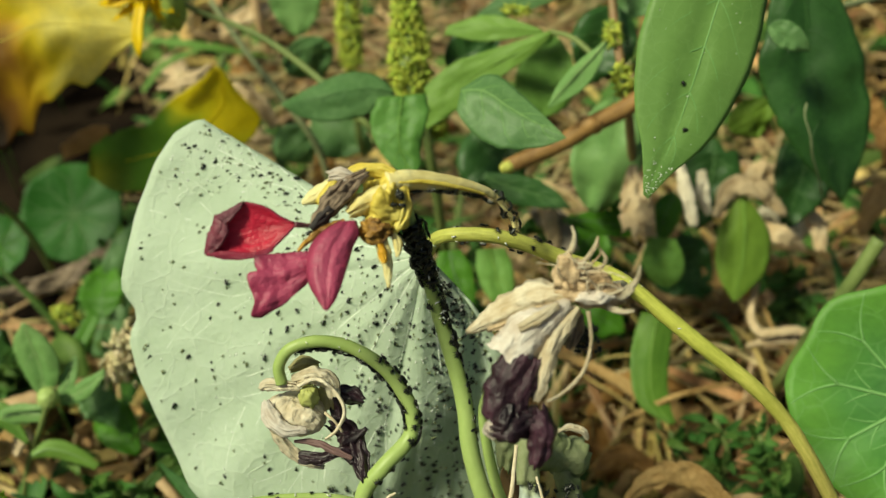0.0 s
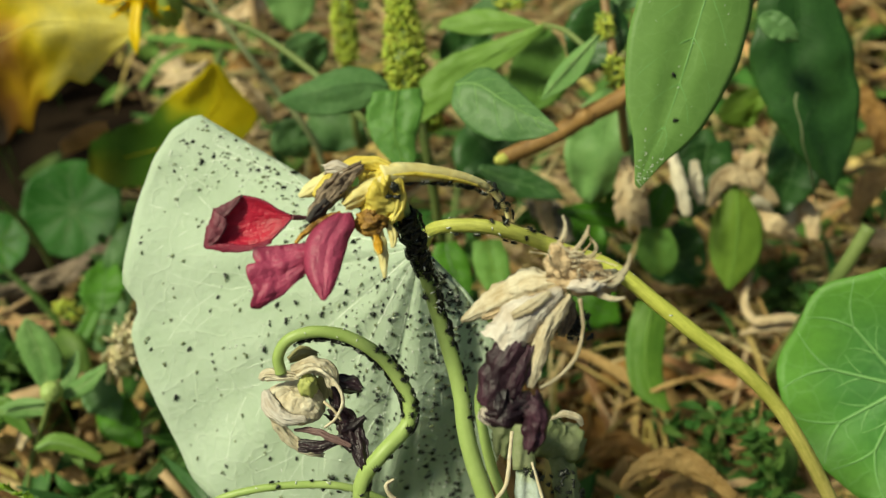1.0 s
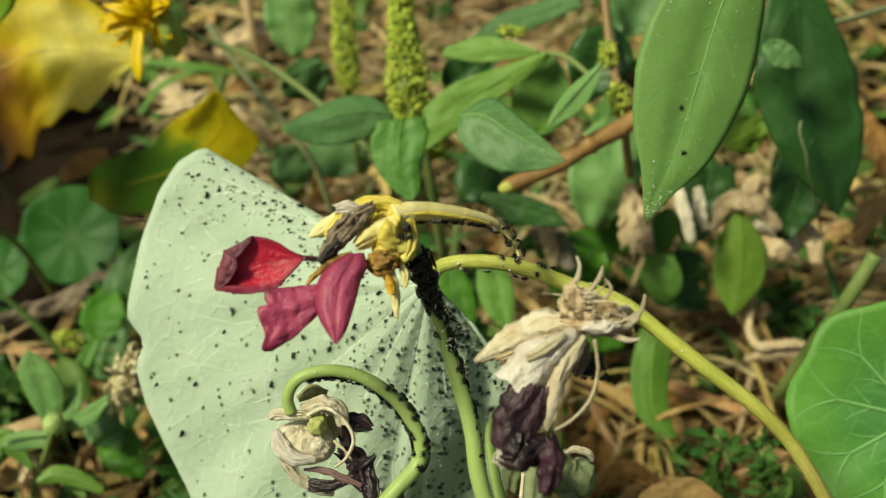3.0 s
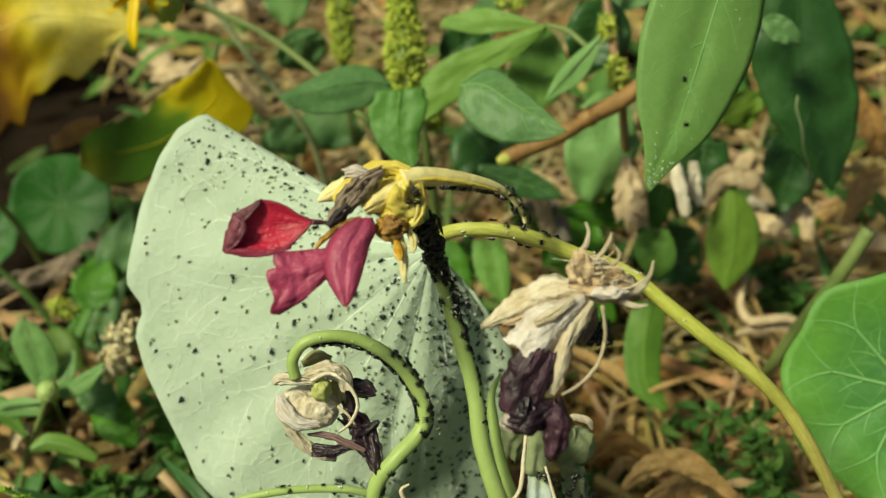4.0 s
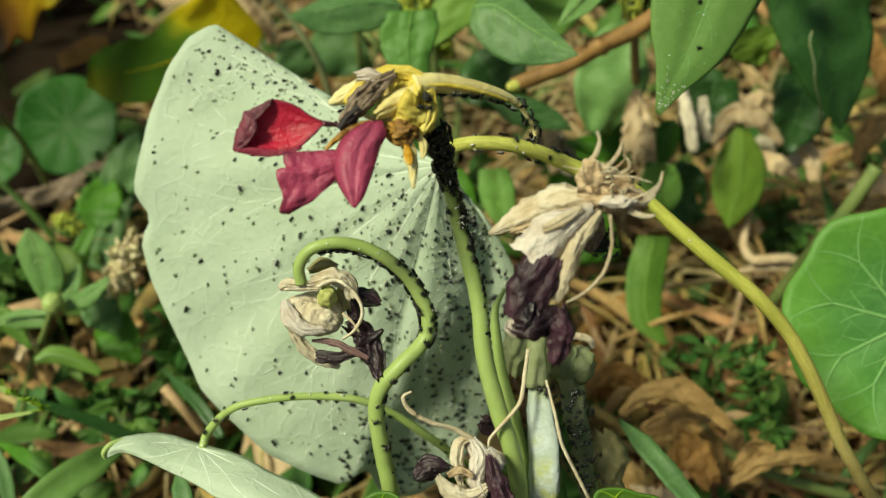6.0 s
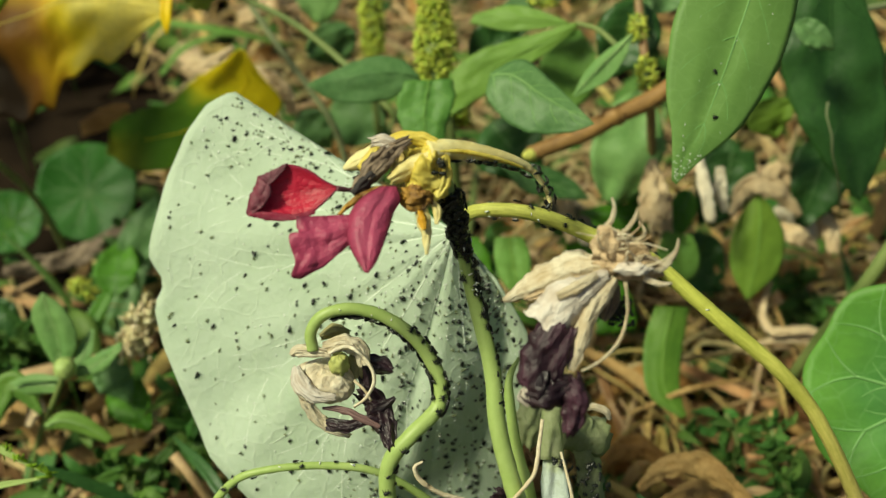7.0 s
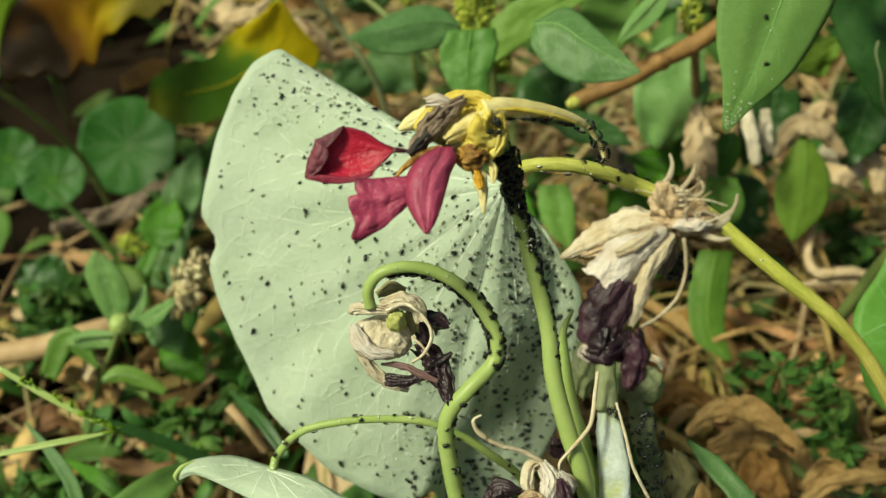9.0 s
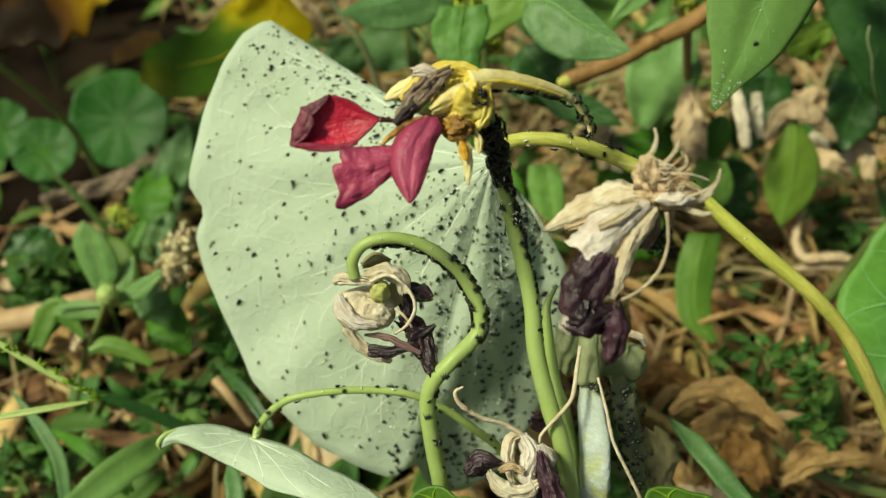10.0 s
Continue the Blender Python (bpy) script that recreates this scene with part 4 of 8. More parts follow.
def ribbon(pts, widths, face, mat, parent, name="shred", label="", crumple=0.3, seed=0, thick=0.0002, nv=15, arch=0.3, torn=1.0):
    """A creased ribbon of withered petal along a curve, with folds that run lengthwise and torn edges."""
    c = spline(pts, 12)
    w = np.interp(np.linspace(0, 1, len(c)), np.linspace(0, 1, len(widths)), widths)
    run = np.concatenate([[0], np.cumsum(np.linalg.norm(np.diff(c, axis=0), axis=1))])
    tan = np.gradient(c, axis=0)
    tan /= np.linalg.norm(tan, axis=1)[:, None] + 1e-12
    g = []
    for i in range(len(c)):
        s = unit(np.cross(tan[i], face))
        n = np.cross(s, tan[i])
        u = run[i] * 160
        row = []
        for v in np.linspace(-1, 1, nv):
            e = crumple * w[i] * (0.38 * crease(u * 1.3, v * 1.5, seed * 3.3) + 0.20 * crease(u * 2.9 + 3, v * 2.9, seed * 1.7) + 0.5 * noise.noise(Vector((u * 0.8, v * 0.7, seed + 5.5))))
            ww = w[i] * (1 + torn * 0.28 * noise.noise(Vector((u * 1.4, np.sign(v) * 2, seed + 11.0))) + torn * 0.30 * noise.noise(Vector((u * 4.5, np.sign(v) * 3, seed + 1.0))))
            slip = 0.6 * w[i] * noise.noise(Vector((v * 2.6, seed * 2.0, 3.0))) * (1 if i in (0, len(c) - 1) else 0.25)
            row.append(c[i] + s * ww / 2 * v + n * (e - arch * w[i] * v * v) + tan[i] * slip)
        g.append(row)
    ob = part(name, slab(np.array(g), thick), mat, parent, label)
    grain(ob, [(run[i] * 300, v * 3.5, seed) for i in range(len(c)) for v in np.linspace(-1, 1, nv)])
    return ob


def tendril(parent, pts, r, mat, name="tendril", label=""):
    return part(name, tube(pts, [q * 0.68 for q in r], 7, 7, 0.2), mat, parent, label)


def build_red_flower():
    ob = thing("withered_flower", (-0.0062, 0.1154, 0.1657), "wilting nasturtium flower with crimson petals and a yellow spur", "flower", "withered flowers")
    stalk_part(ob, "flower_stalk", PEDICEL, [0.0009, 0.0010, 0.0013, 0.0015, 0.0016, 0.0016], "stem", "green flower stalk crusted with aphids near the top")
    red = Drape([(-0.0204, 0.1102, 0.1671), (-0.0225, 0.1108, 0.1678), (-0.0245, 0.1116, 0.1688), (-0.0278, 0.1120, 0.1694), (-0.0299, 0.1111, 0.1686), (-0.0317, 0.1104, 0.1681), (-0.0327, 0.1083, 0.1662), (-0.0332, 0.1064, 0.1645)], [(-0.0203, 0.1098, 0.1666), (-0.0216, 0.1086, 0.1657), (-0.0239, 0.1070, 0.1643), (-0.0262, 0.1063, 0.1638), (-0.0295, 0.1061, 0.1638), (-0.0319, 0.1061, 0.1640), (-0.0332, 0.1062, 0.1643)], (0, -0.09, -0.15, -0.16, -0.10, 0), 0.05, 3, 3.5, jag=0.04)
    crimson = red.put("petal", "petal_aged", ob, "crimson petal with a dark shrivelled edge", lambda u, v: 0.12 + 0.55 * ramp01(u, 0.62, 1) + 0.5 * ramp01(abs(v - 0.5), 0.33, 0.5) + 0.3 * ramp01(0.2 - u, 0, 0.2))
    for first, second, age in (([(-0.0316, 0.1100, 0.1686), (-0.0327, 0.1080, 0.1665), (-0.0332, 0.1061, 0.1646)], [(-0.0297, 0.1084, 0.1680), (-0.0297, 0.1074, 0.1668), (-0.0313, 0.1062, 0.1653), (-0.0329, 0.1058, 0.1647)], 0.85),
                               ([(-0.0276, 0.1118, 0.1697), (-0.0298, 0.1108, 0.1690), (-0.0316, 0.1100, 0.1685)], [(-0.0279, 0.1110, 0.1693), (-0.0292, 0.1096, 0.1683), (-0.0303, 0.1087, 0.1678)], 0.95),
                               ([(-0.0232, 0.1073, 0.1649), (-0.0261, 0.1064, 0.1645), (-0.0294, 0.1063, 0.1648), (-0.0324, 0.1063, 0.1651)], [(-0.0232, 0.1066, 0.1646), (-0.0261, 0.1057, 0.1641), (-0.0293, 0.1054, 0.1641), (-0.0329, 0.1056, 0.1647)], 0.6)):
        Drape(first, second, (0, 0.18, 0.12, 0), 0.16, age * 9, 5.0, jag=0.2).put("withered_edge", "petal_aged", crimson, "dark curled petal margin", lambda u, v: age + 0.1 * v, 20, 9)
    tendril(ob, [(-0.0203, 0.1100, 0.1668), (-0.0192, 0.1106, 0.1661), (-0.0179, 0.1113, 0.1655), (-0.0170, 0.1121, 0.1650)], [0.0007, 0.0005, 0.0006], "petal_rim", "petal_claw")
    folded = Drape([(-0.0169, 0.1066, 0.1648), (-0.0198, 0.1062, 0.1648), (-0.0227, 0.1059, 0.1648), (-0.0243, 0.1056, 0.1649), (-0.0257, 0.1054, 0.1650)], [(-0.0172, 0.1031, 0.1627), (-0.0191, 0.1018, 0.1616), (-0.0213, 0.1003, 0.1602), (-0.0234, 0.0993, 0.1594), (-0.0247, 0.0987, 0.1589)], (0, 0.05, 0.13, 0.06, 0.10, 0), 0.07, 8, 3.5, [(-0.0257, 0.1054, 0.1650), (-0.0256, 0.1043, 0.1640), (-0.0251, 0.1037, 0.1633), (-0.0264, 0.1034, 0.1631), (-0.0261, 0.1021, 0.1618), (-0.0254, 0.1006, 0.1603), (-0.0260, 0.0992, 0.1589), (-0.0247, 0.0990, 0.1587)])
    folded.put("petal", "petal_wine_aged", ob, "wine-red folded petal with a torn edge", lambda u, v: 0.30 + 0.4 * ramp01(u, 0.8, 1) * ramp01(abs(v - 0.4), 0, 0.3) + 0.3 * ramp01(0.3 - u, 0, 0.3) + 0.35 * ramp01(0.12 - v, 0, 0.12), 44, 29)
    drooping = Drape([(-0.0139, 0.1107, 0.1667), (-0.0160, 0.1091, 0.1664), (-0.0176, 0.1070, 0.1657), (-0.0183, 0.1046, 0.1646), (-0.0178, 0.1019, 0.1634), (-0.0164, 0.0995, 0.1624), (-0.0150, 0.0976, 0.1618)], [(-0.0114, 0.1108, 0.1668), (-0.0109, 0.1087, 0.1661), (-0.0117, 0.1067, 0.1654), (-0.0123, 0.1043, 0.1643), (-0.0129, 0.1018, 0.1633), (-0.0137, 0.0994, 0.1622), (-0.0147, 0.0976, 0.1617)], (-0.10, 0.10, 0.20, 0.16, 0.09, 0.12, 0.05, -0.12), 0.05, 12, 3.0)
    drooping.put("petal", "petal_wine_aged", ob, "wine-red drooping petal", lambda u, v: 0.18 + 0.5 * ramp01(abs(v - 0.5), 0.3, 0.5) + 0.35 * ramp01(u, 0.75, 1) + 0.3 * ramp01(0.2 - u, 0, 0.2), 44, 25)
    tendril(ob, [(-0.0196, 0.1065, 0.1647), (-0.0187, 0.1078, 0.1651), (-0.0169, 0.1094, 0.1657), (-0.0148, 0.1106, 0.1659), (-0.0132, 0.1114, 0.1657)], [0.0004, 0.0007, 0.0010, 0.0012], "amber", "petal_claw", "orange-brown petal claw")
    # throat: folded yellow and cream sepals round a browned hollow
    throat = part("throat", lump((-0.0075, 0.1164, 0.1653), 0.0040, 4.0, 0.34, 2.1, (0.92, 1.08, 1.08), 40, 52), "yellow", ob, "crumpled yellow flower throat")
    part("throat_hollow", lump((-0.0085, 0.1108, 0.1651), 0.0017, 12.5, 0.6, 2.4, (1.3, 0.8, 0.9)), "amber", throat, "browned amber hollow of the throat")
    f = EYEWARD
    ribbon([(-0.0138, 0.1170, 0.1692), (-0.0114, 0.1180, 0.1703), (-0.0082, 0.1181, 0.1705), (-0.0060, 0.1172, 0.1697), (-0.0046, 0.1153, 0.1679), (-0.0045, 0.1131, 0.1659), (-0.0060, 0.1111, 0.1639)], [0.0014, 0.0020, 0.0022, 0.0022, 0.0020, 0.0018, 0.0008], f, "yellow", ob, "sepal", "folded yellow sepal", 0.3, 52, arch=0.45)
    # cream fold whose pale colour also paints the bright highlight on the throat
    ribbon([(-0.0127, 0.1125, 0.1668), (-0.0109, 0.1136, 0.1675), (-0.0085, 0.1149, 0.1685), (-0.0061, 0.1161, 0.1692)], [0.0014, 0.0030, 0.0026, 0.0010], f, "cream_yellow", ob, "sepal", "pale cream folded sepal with the throat's highlight in its colour", 0.3, 53, arch=0.5)
    ribbon([(-0.0111, 0.1103, 0.1653), (-0.0094, 0.1094, 0.1643), (-0.0076, 0.1095, 0.1645), (-0.0066, 0.1104, 0.1654)], [0.0008, 0.0014, 0.0014, 0.0006], f, "amber", ob, "sepal", "browned sepal edge", 0.3, 57, arch=0.3)
    ribbon([(-0.0156, 0.1164, 0.1707), (-0.0137, 0.1165, 0.1708), (-0.0113, 0.1160, 0.1703)], [0.0014, 0.0024, 0.0012], f, "paper", ob, "sepal", "papery cream tip", 0.3, 56)
    ribbon([(-0.0118, 0.1153, 0.1681), (-0.0150, 0.1163, 0.1686), (-0.0176, 0.1158, 0.1675), (-0.0199, 0.1152, 0.1664)], [0.0018, 0.0030, 0.0028, 0.0005], f, "cream_yellow", ob, "petal", "cream withered petal", 0.2, 2)
    ribbon([(-0.0146, 0.1162, 0.1702), (-0.0158, 0.1148, 0.1688), (-0.0171, 0.1136, 0.1676)], [0.0012, 0.0018, 0.0012], f, "yellow", ob, "petal", "", 0.2, 5)
    ribbon([(-0.0098, 0.1165, 0.1713), (-0.0120, 0.1154, 0.1705), (-0.0143, 0.1137, 0.1690), (-0.0162, 0.1118, 0.1673), (-0.0178, 0.1102, 0.1659)], [0.0012, 0.0028, 0.0034, 0.0028, 0.0012], f, "dry_brown", ob, "petal", "shrivelled dark brown petal", 0.6, 3)
    ribbon([(-0.0149, 0.1119, 0.1684), (-0.0164, 0.1108, 0.1673), (-0.0179, 0.1096, 0.1662)], [0.0012, 0.0020, 0.0010], f, "char", ob, "petal", "charred petal shred", 0.4, 7)
    ribbon([(-0.0080, 0.1101, 0.1644), (-0.0074, 0.1088, 0.1626), (-0.0069, 0.1074, 0.1607), (-0.0067, 0.1054, 0.1583)], [0.0016, 0.0020, 0.0016, 0.0004], f, "cream_yellow", ob, "petal", "pale torn petal below the throat", 0.2, 9)
    ribbon([(-0.0061, 0.1107, 0.1643), (-0.0053, 0.1096, 0.1632), (-0.0054, 0.1083, 0.1619)], [0.0006, 0.0014, 0.0004], f, "cream_yellow", ob, "petal", "", 0.3, 11)
    ribbon([(-0.0079, 0.1090, 0.1638), (-0.0076, 0.1081, 0.1630), (-0.0072, 0.1070, 0.1619)], [0.0006, 0.0014, 0.0006], f, "orange", ob, "stamen", "orange withered stamens", 0.4, 10)
    spur = part("spur", tube([(-0.0071, 0.1170, 0.1686), (-0.0037, 0.1184, 0.1683), (0.0015, 0.1199, 0.1666), (0.0066, 0.1216, 0.1639), (0.0095, 0.1222, 0.1615), (0.0115, 0.1220, 0.1586), (0.0125, 0.1213, 0.1565), (0.0126, 0.1200, 0.1552)], [0.0018, 0.0016, 0.0012, 0.0008, 0.0005, 0.0004, 0.0004, 0.0003], 14, 8, 0.12), "cream_yellow", ob, "tapering yellow nectar spur")
    part("spur_rib", tube([(-0.0054, 0.1165, 0.1694), (-0.0011, 0.1178, 0.1683), (0.0042, 0.1196, 0.1656), (0.0080, 0.1213, 0.1628)], [0.0003, 0.0004, 0.0002], 7, 6), "yellow", spur)


build_red_flower()


def build_dry_flower():
    ob = thing("dry_flower", (0.0238, 0.1021, 0.1599), "dried straw-coloured flower with dark plum petals on the arching stalk", "flower", "withered flowers")
    f = EYEWARD
    part("flower_base", lump((0.0216, 0.1015, 0.1629), 0.0025, 9.0, 0.5, 2.6, (1.5, 0.9, 0.9), 18, 26), "tan", ob, "shrivelled tan flower base")
    part("flower_base", lump((0.0240, 0.1004, 0.1624), 0.0024, 29.0, 0.5, 2.6, (1.3, 0.9, 0.9), 18, 26), "tan", ob)
    part("flower_base", lump((0.0229, 0.0985, 0.1635), 0.0014, 39.0, 0.4, 2.2, (1.7, 0.7, 0.7)), "paper", ob, "whitish scar on the flower base")
    part("flower_base", lump((0.0195, 0.1021, 0.1643), 0.0022, 49.0, 0.6, 2.6, (1.1, 0.9, 1.2), 18, 26), "tan", ob)
    part("short_stalk", tube([(0.0232, 0.1021, 0.1613), (0.0274, 0.1115, 0.1521), (0.0312, 0.1211, 0.1424)], [0.0012, 0.001, 0.0012], 8, 5), "straw", ob)
    # petals, from the back to the front
    ribbon([(0.0188, 0.1004, 0.1621), (0.0150, 0.1010, 0.1608), (0.0103, 0.1006, 0.1580), (0.0049, 0.0997, 0.1548)], [0.0024, 0.0050, 0.0048, 0.0006], f, "straw", ob, "petal", "pale dried petal", 0.2, 20, nv=9)
    ribbon([(0.0174, 0.1002, 0.1606), (0.0127, 0.0994, 0.1582), (0.0080, 0.0993, 0.1556)], [0.0016, 0.0022, 0.0006], f, "tan", ob, "petal", "", 0.3, 26)
    ribbon([(0.0205, 0.0991, 0.1612), (0.0184, 0.0964, 0.1598), (0.0166, 0.0937, 0.1567), (0.0154, 0.0909, 0.1536), (0.0147, 0.0895, 0.1517)], [0.0022, 0.0030, 0.0026, 0.0022, 0.0008], f, "straw", ob, "petal", "", 0.22, 22)
    ribbon([(0.0195, 0.0989, 0.1620), (0.0162, 0.0965, 0.1614), (0.0131, 0.0947, 0.1595), (0.0105, 0.0922, 0.1571)], [0.0016, 0.0036, 0.0060, 0.0072], f, "paper", ob, "petal", "pale papery dried petal", 0.16, 21, nv=9)
    ribbon([(0.0178, 0.0979, 0.1626), (0.0149, 0.0959, 0.1619), (0.0122, 0.0952, 0.1607)], [0.001, 0.0018, 0.001], f, "straw", ob, "petal", "", 0.22, 25)
    ribbon([(0.0199, 0.0991, 0.1595), (0.0203, 0.0983, 0.1567), (0.0197, 0.0971, 0.1543)], [0.0030, 0.0026, 0.0010], f, "dry_brown", ob, "petal", "", 0.5, 27)
    # plum-coloured ends
    ribbon([(0.0127, 0.0934, 0.1574), (0.0110, 0.0910, 0.1557), (0.0097, 0.0888, 0.1533), (0.0090, 0.0867, 0.1507)], [0.0044, 0.0052, 0.0050, 0.0038], f, "plum_purple", ob, "petal", "crumpled dark purple petal", 0.16, 23, nv=11)
    ribbon([(0.0147, 0.0936, 0.1561), (0.0131, 0.0903, 0.1541), (0.0120, 0.0877, 0.1515)], [0.0022, 0.0034, 0.0020], f, "plum_purple", ob, "petal", "", 0.3, 24)
    ribbon([(0.0081, 0.0860, 0.1499), (0.0104, 0.0852, 0.1507), (0.0133, 0.0865, 0.1510), (0.0155, 0.0880, 0.1510)], [0.0022, 0.0040, 0.0042, 0.0024], f, "plum", ob, "petal", "black-purple crumpled petal end", 0.4, 28, nv=9)
    ribbon([(0.0143, 0.0877, 0.1517), (0.0154, 0.0858, 0.1496), (0.0152, 0.0840, 0.1473), (0.0147, 0.0828, 0.1455)], [0.0034, 0.0042, 0.0034, 0.0018], f, "plum_purple", ob, "petal", "", 0.45, 30, nv=9)
    ribbon([(0.0108, 0.0886, 0.1524), (0.0103, 0.0863, 0.1510), (0.0097, 0.0849, 0.1491)], [0.003, 0.0036, 0.001], f, "plum", ob, "petal", "", 0.6, 31)
    ribbon([(0.0081, 0.0867, 0.1506), (0.0083, 0.0858, 0.1498), (0.0090, 0.0852, 0.1487)], [0.001, 0.0022, 0.0008], f, "paper", ob, "petal", "", 0.4, 33)
    # thread-like calyx teeth
    for pts, r in (([(0.0178, 0.1016, 0.1632), (0.0181, 0.1027, 0.1656), (0.0196, 0.1040, 0.1674), (0.0201, 0.1054, 0.1686), (0.0197, 0.1065, 0.1697)], (0.0014, 0.0012, 0.0007, 0.0002)),
                   ([(0.0199, 0.1025, 0.1647), (0.0217, 0.1031, 0.1664), (0.0230, 0.1044, 0.1678), (0.0234, 0.1054, 0.1687)], (0.0011, 0.0008, 0.0006, 0.0002)),
                   ([(0.0214, 0.1020, 0.1647), (0.0236, 0.1019, 0.1659), (0.0244, 0.1027, 0.1669), (0.0235, 0.1037, 0.1678)], (0.0009, 0.0008, 0.0006, 0.0003)),
                   ([(0.0248, 0.1004, 0.1624), (0.0271, 0.0998, 0.1631), (0.0287, 0.1007, 0.1645), (0.0292, 0.1020, 0.1663)], (0.0010, 0.0009, 0.0007, 0.0002)),
                   ([(0.0247, 0.0994, 0.1629), (0.0266, 0.0991, 0.1627), (0.0283, 0.0997, 0.1639)], (0.0008, 0.0007, 0.0003)),
                   ([(0.0245, 0.0983, 0.1619), (0.0265, 0.0975, 0.1617), (0.0283, 0.0973, 0.1621)], (0.0011, 0.0009, 0.0002)),
                   ([(0.0185, 0.1014, 0.1651), (0.0204, 0.1015, 0.1662), (0.0223, 0.1017, 0.1665)], (0.0006, 0.0006, 0.0003)),
                   ([(0.0221, 0.0985, 0.1608), (0.0225, 0.0955, 0.1574), (0.0214, 0.0928, 0.1543), (0.0187, 0.0909, 0.1520), (0.0163, 0.0901, 0.1508)], (0.0006, 0.0005, 0.0005, 0.0004, 0.0003))):
        ribbon(pts, [0.72 * q for q in r], EYEWARD, "straw", ob, "calyx_tooth", "", 0.25, pts[0][0] * 900, 0.0003, 7, 0.35)
    r = random.Random(17)
    for k in range(16):
        a = np.array(((0.0205, 0.1007, 0.1650), (0.0220, 0.0997, 0.1647), (0.0193, 0.1021, 0.1656), (0.0237, 0.0991, 0.1637))[k % 4])
        d = np.array((r.gauss(0.0001, 0.0013), r.gauss(-0.0006, 0.0005), abs(r.gauss(0.0014, 0.0010))))
        bend = np.array((r.gauss(0, 0.0012), r.gauss(0, 0.0004), r.gauss(0, 0.0008)))
        tendril(ob, [a, a + d * 0.5 + bend, a + d * 1.2 + bend * 0.5, a + d * 1.6 - bend], [0.00028, 0.0002, 0.0001], r.choice(["straw", "tan", "cream"]), "withered_thread")


build_dry_flower()


def build_seed_head():
    ob = thing("dry_seed_head", CURL[0], "cream papery withered flower with plum-black shreds", "flower", "withered flowers")
    f = EYEWARD
    stalk_part(ob, "flower_stalk", CURL, [0.0010, 0.0010, 0.0011, 0.0013, 0.0014, 0.0015, 0.0015], "stem", "looping green flower stalk")
    husk = part("husk", lump((-0.0242, 0.1042, 0.1290), 0.0046, 2.0, 0.16, 1.7, (1.15, 0.85, 0.80), 36, 48), "cream", ob, "papery cream husk")
    grain(husk, [(i * 0.06, 5 * math.cos(6.283 * k / 48) + 3 * math.sin(12.566 * k / 48), 2.0) for i in range(37) for k in range(48)])
    ribbon([(-0.0285, 0.1037, 0.1332), (-0.0275, 0.1012, 0.1322), (-0.0251, 0.0995, 0.1308), (-0.0215, 0.0998, 0.1303)], [0.0012, 0.0030, 0.0026, 0.0010], f, "paper", ob, "husk_fold", "", 0.12, 80, 0.0002, 15, 0.25)
    ribbon([(-0.0199, 0.1071, 0.1328), (-0.0189, 0.1060, 0.1318), (-0.0186, 0.1045, 0.1299)], [0.002, 0.0032, 0.002], f, "olive_dry", ob, "husk_fold", "greyish inner wall of the husk", 0.2, 84)
    part("seed", lump((-0.0213, 0.1045, 0.1333), 0.0018, 3.0, 0.25, 2.5, (0.9, 1, 1.2)), "ovary", ob, "green seed inside the husk")
    ribbon([(-0.0247, 0.1082, 0.1357), (-0.0224, 0.1091, 0.1365), (-0.0200, 0.1096, 0.1355)], [0.001, 0.0026, 0.001], f, "olive_dry", ob, "sepal", "", 0.3, 40)
    ribbon([(-0.0240, 0.1059, 0.1357), (-0.0207, 0.1063, 0.1365), (-0.0180, 0.1063, 0.1350), (-0.0172, 0.1050, 0.1324)], [0.0018, 0.0030, 0.0030, 0.0018], f, "cream", ob, "petal", "", 0.3, 41)
    ribbon([(-0.0225, 0.1048, 0.1353), (-0.0253, 0.1048, 0.1357), (-0.0283, 0.1053, 0.1353), (-0.0293, 0.1051, 0.1345)], [0.0010, 0.0016, 0.0022, 0.0010], f, "cream", ob, "petal", "", 0.4, 42)
    ribbon([(-0.0285, 0.1036, 0.1304), (-0.0266, 0.1012, 0.1260), (-0.0234, 0.0996, 0.1224), (-0.0195, 0.0990, 0.1209)], [0.0010, 0.0022, 0.0022, 0.0006], f, "cream", ob, "petal", "pale translucent petal", 0.3, 43)
    tendril(ob, [(-0.0229, 0.1046, 0.1358), (-0.0196, 0.1053, 0.1368), (-0.0165, 0.1037, 0.1352), (-0.0152, 0.1018, 0.1327), (-0.0165, 0.0999, 0.1304), (-0.0185, 0.0993, 0.1286)], [0.0006, 0.0005, 0.0005, 0.0003], "cream")
    tendril(ob, [(-0.0187, 0.1028, 0.1312), (-0.0170, 0.1015, 0.1306), (-0.0157, 0.1005, 0.1289)], [0.0004, 0.0003], "straw")
    ribbon([(-0.0190, 0.1073, 0.1326), (-0.0175, 0.1056, 0.1302), (-0.0167, 0.1036, 0.1281)], [0.002, 0.003, 0.002], f, "plum", ob, "petal", "dark plum shred", 0.5, 44)
    ribbon([(-0.0173, 0.1072, 0.1310), (-0.0149, 0.1067, 0.1308), (-0.0126, 0.1060, 0.1303)], [0.0026, 0.0036, 0.0012], f, "plum", ob, "petal", "", 0.35, 45)
    ribbon([(-0.0177, 0.1034, 0.1282), (-0.0153, 0.1015, 0.1269), (-0.0137, 0.0990, 0.1254), (-0.0119, 0.0953, 0.1232)], [0.0034, 0.0046, 0.0036, 0.0022], f, "plum", ob, "petal", "", 0.5, 46)
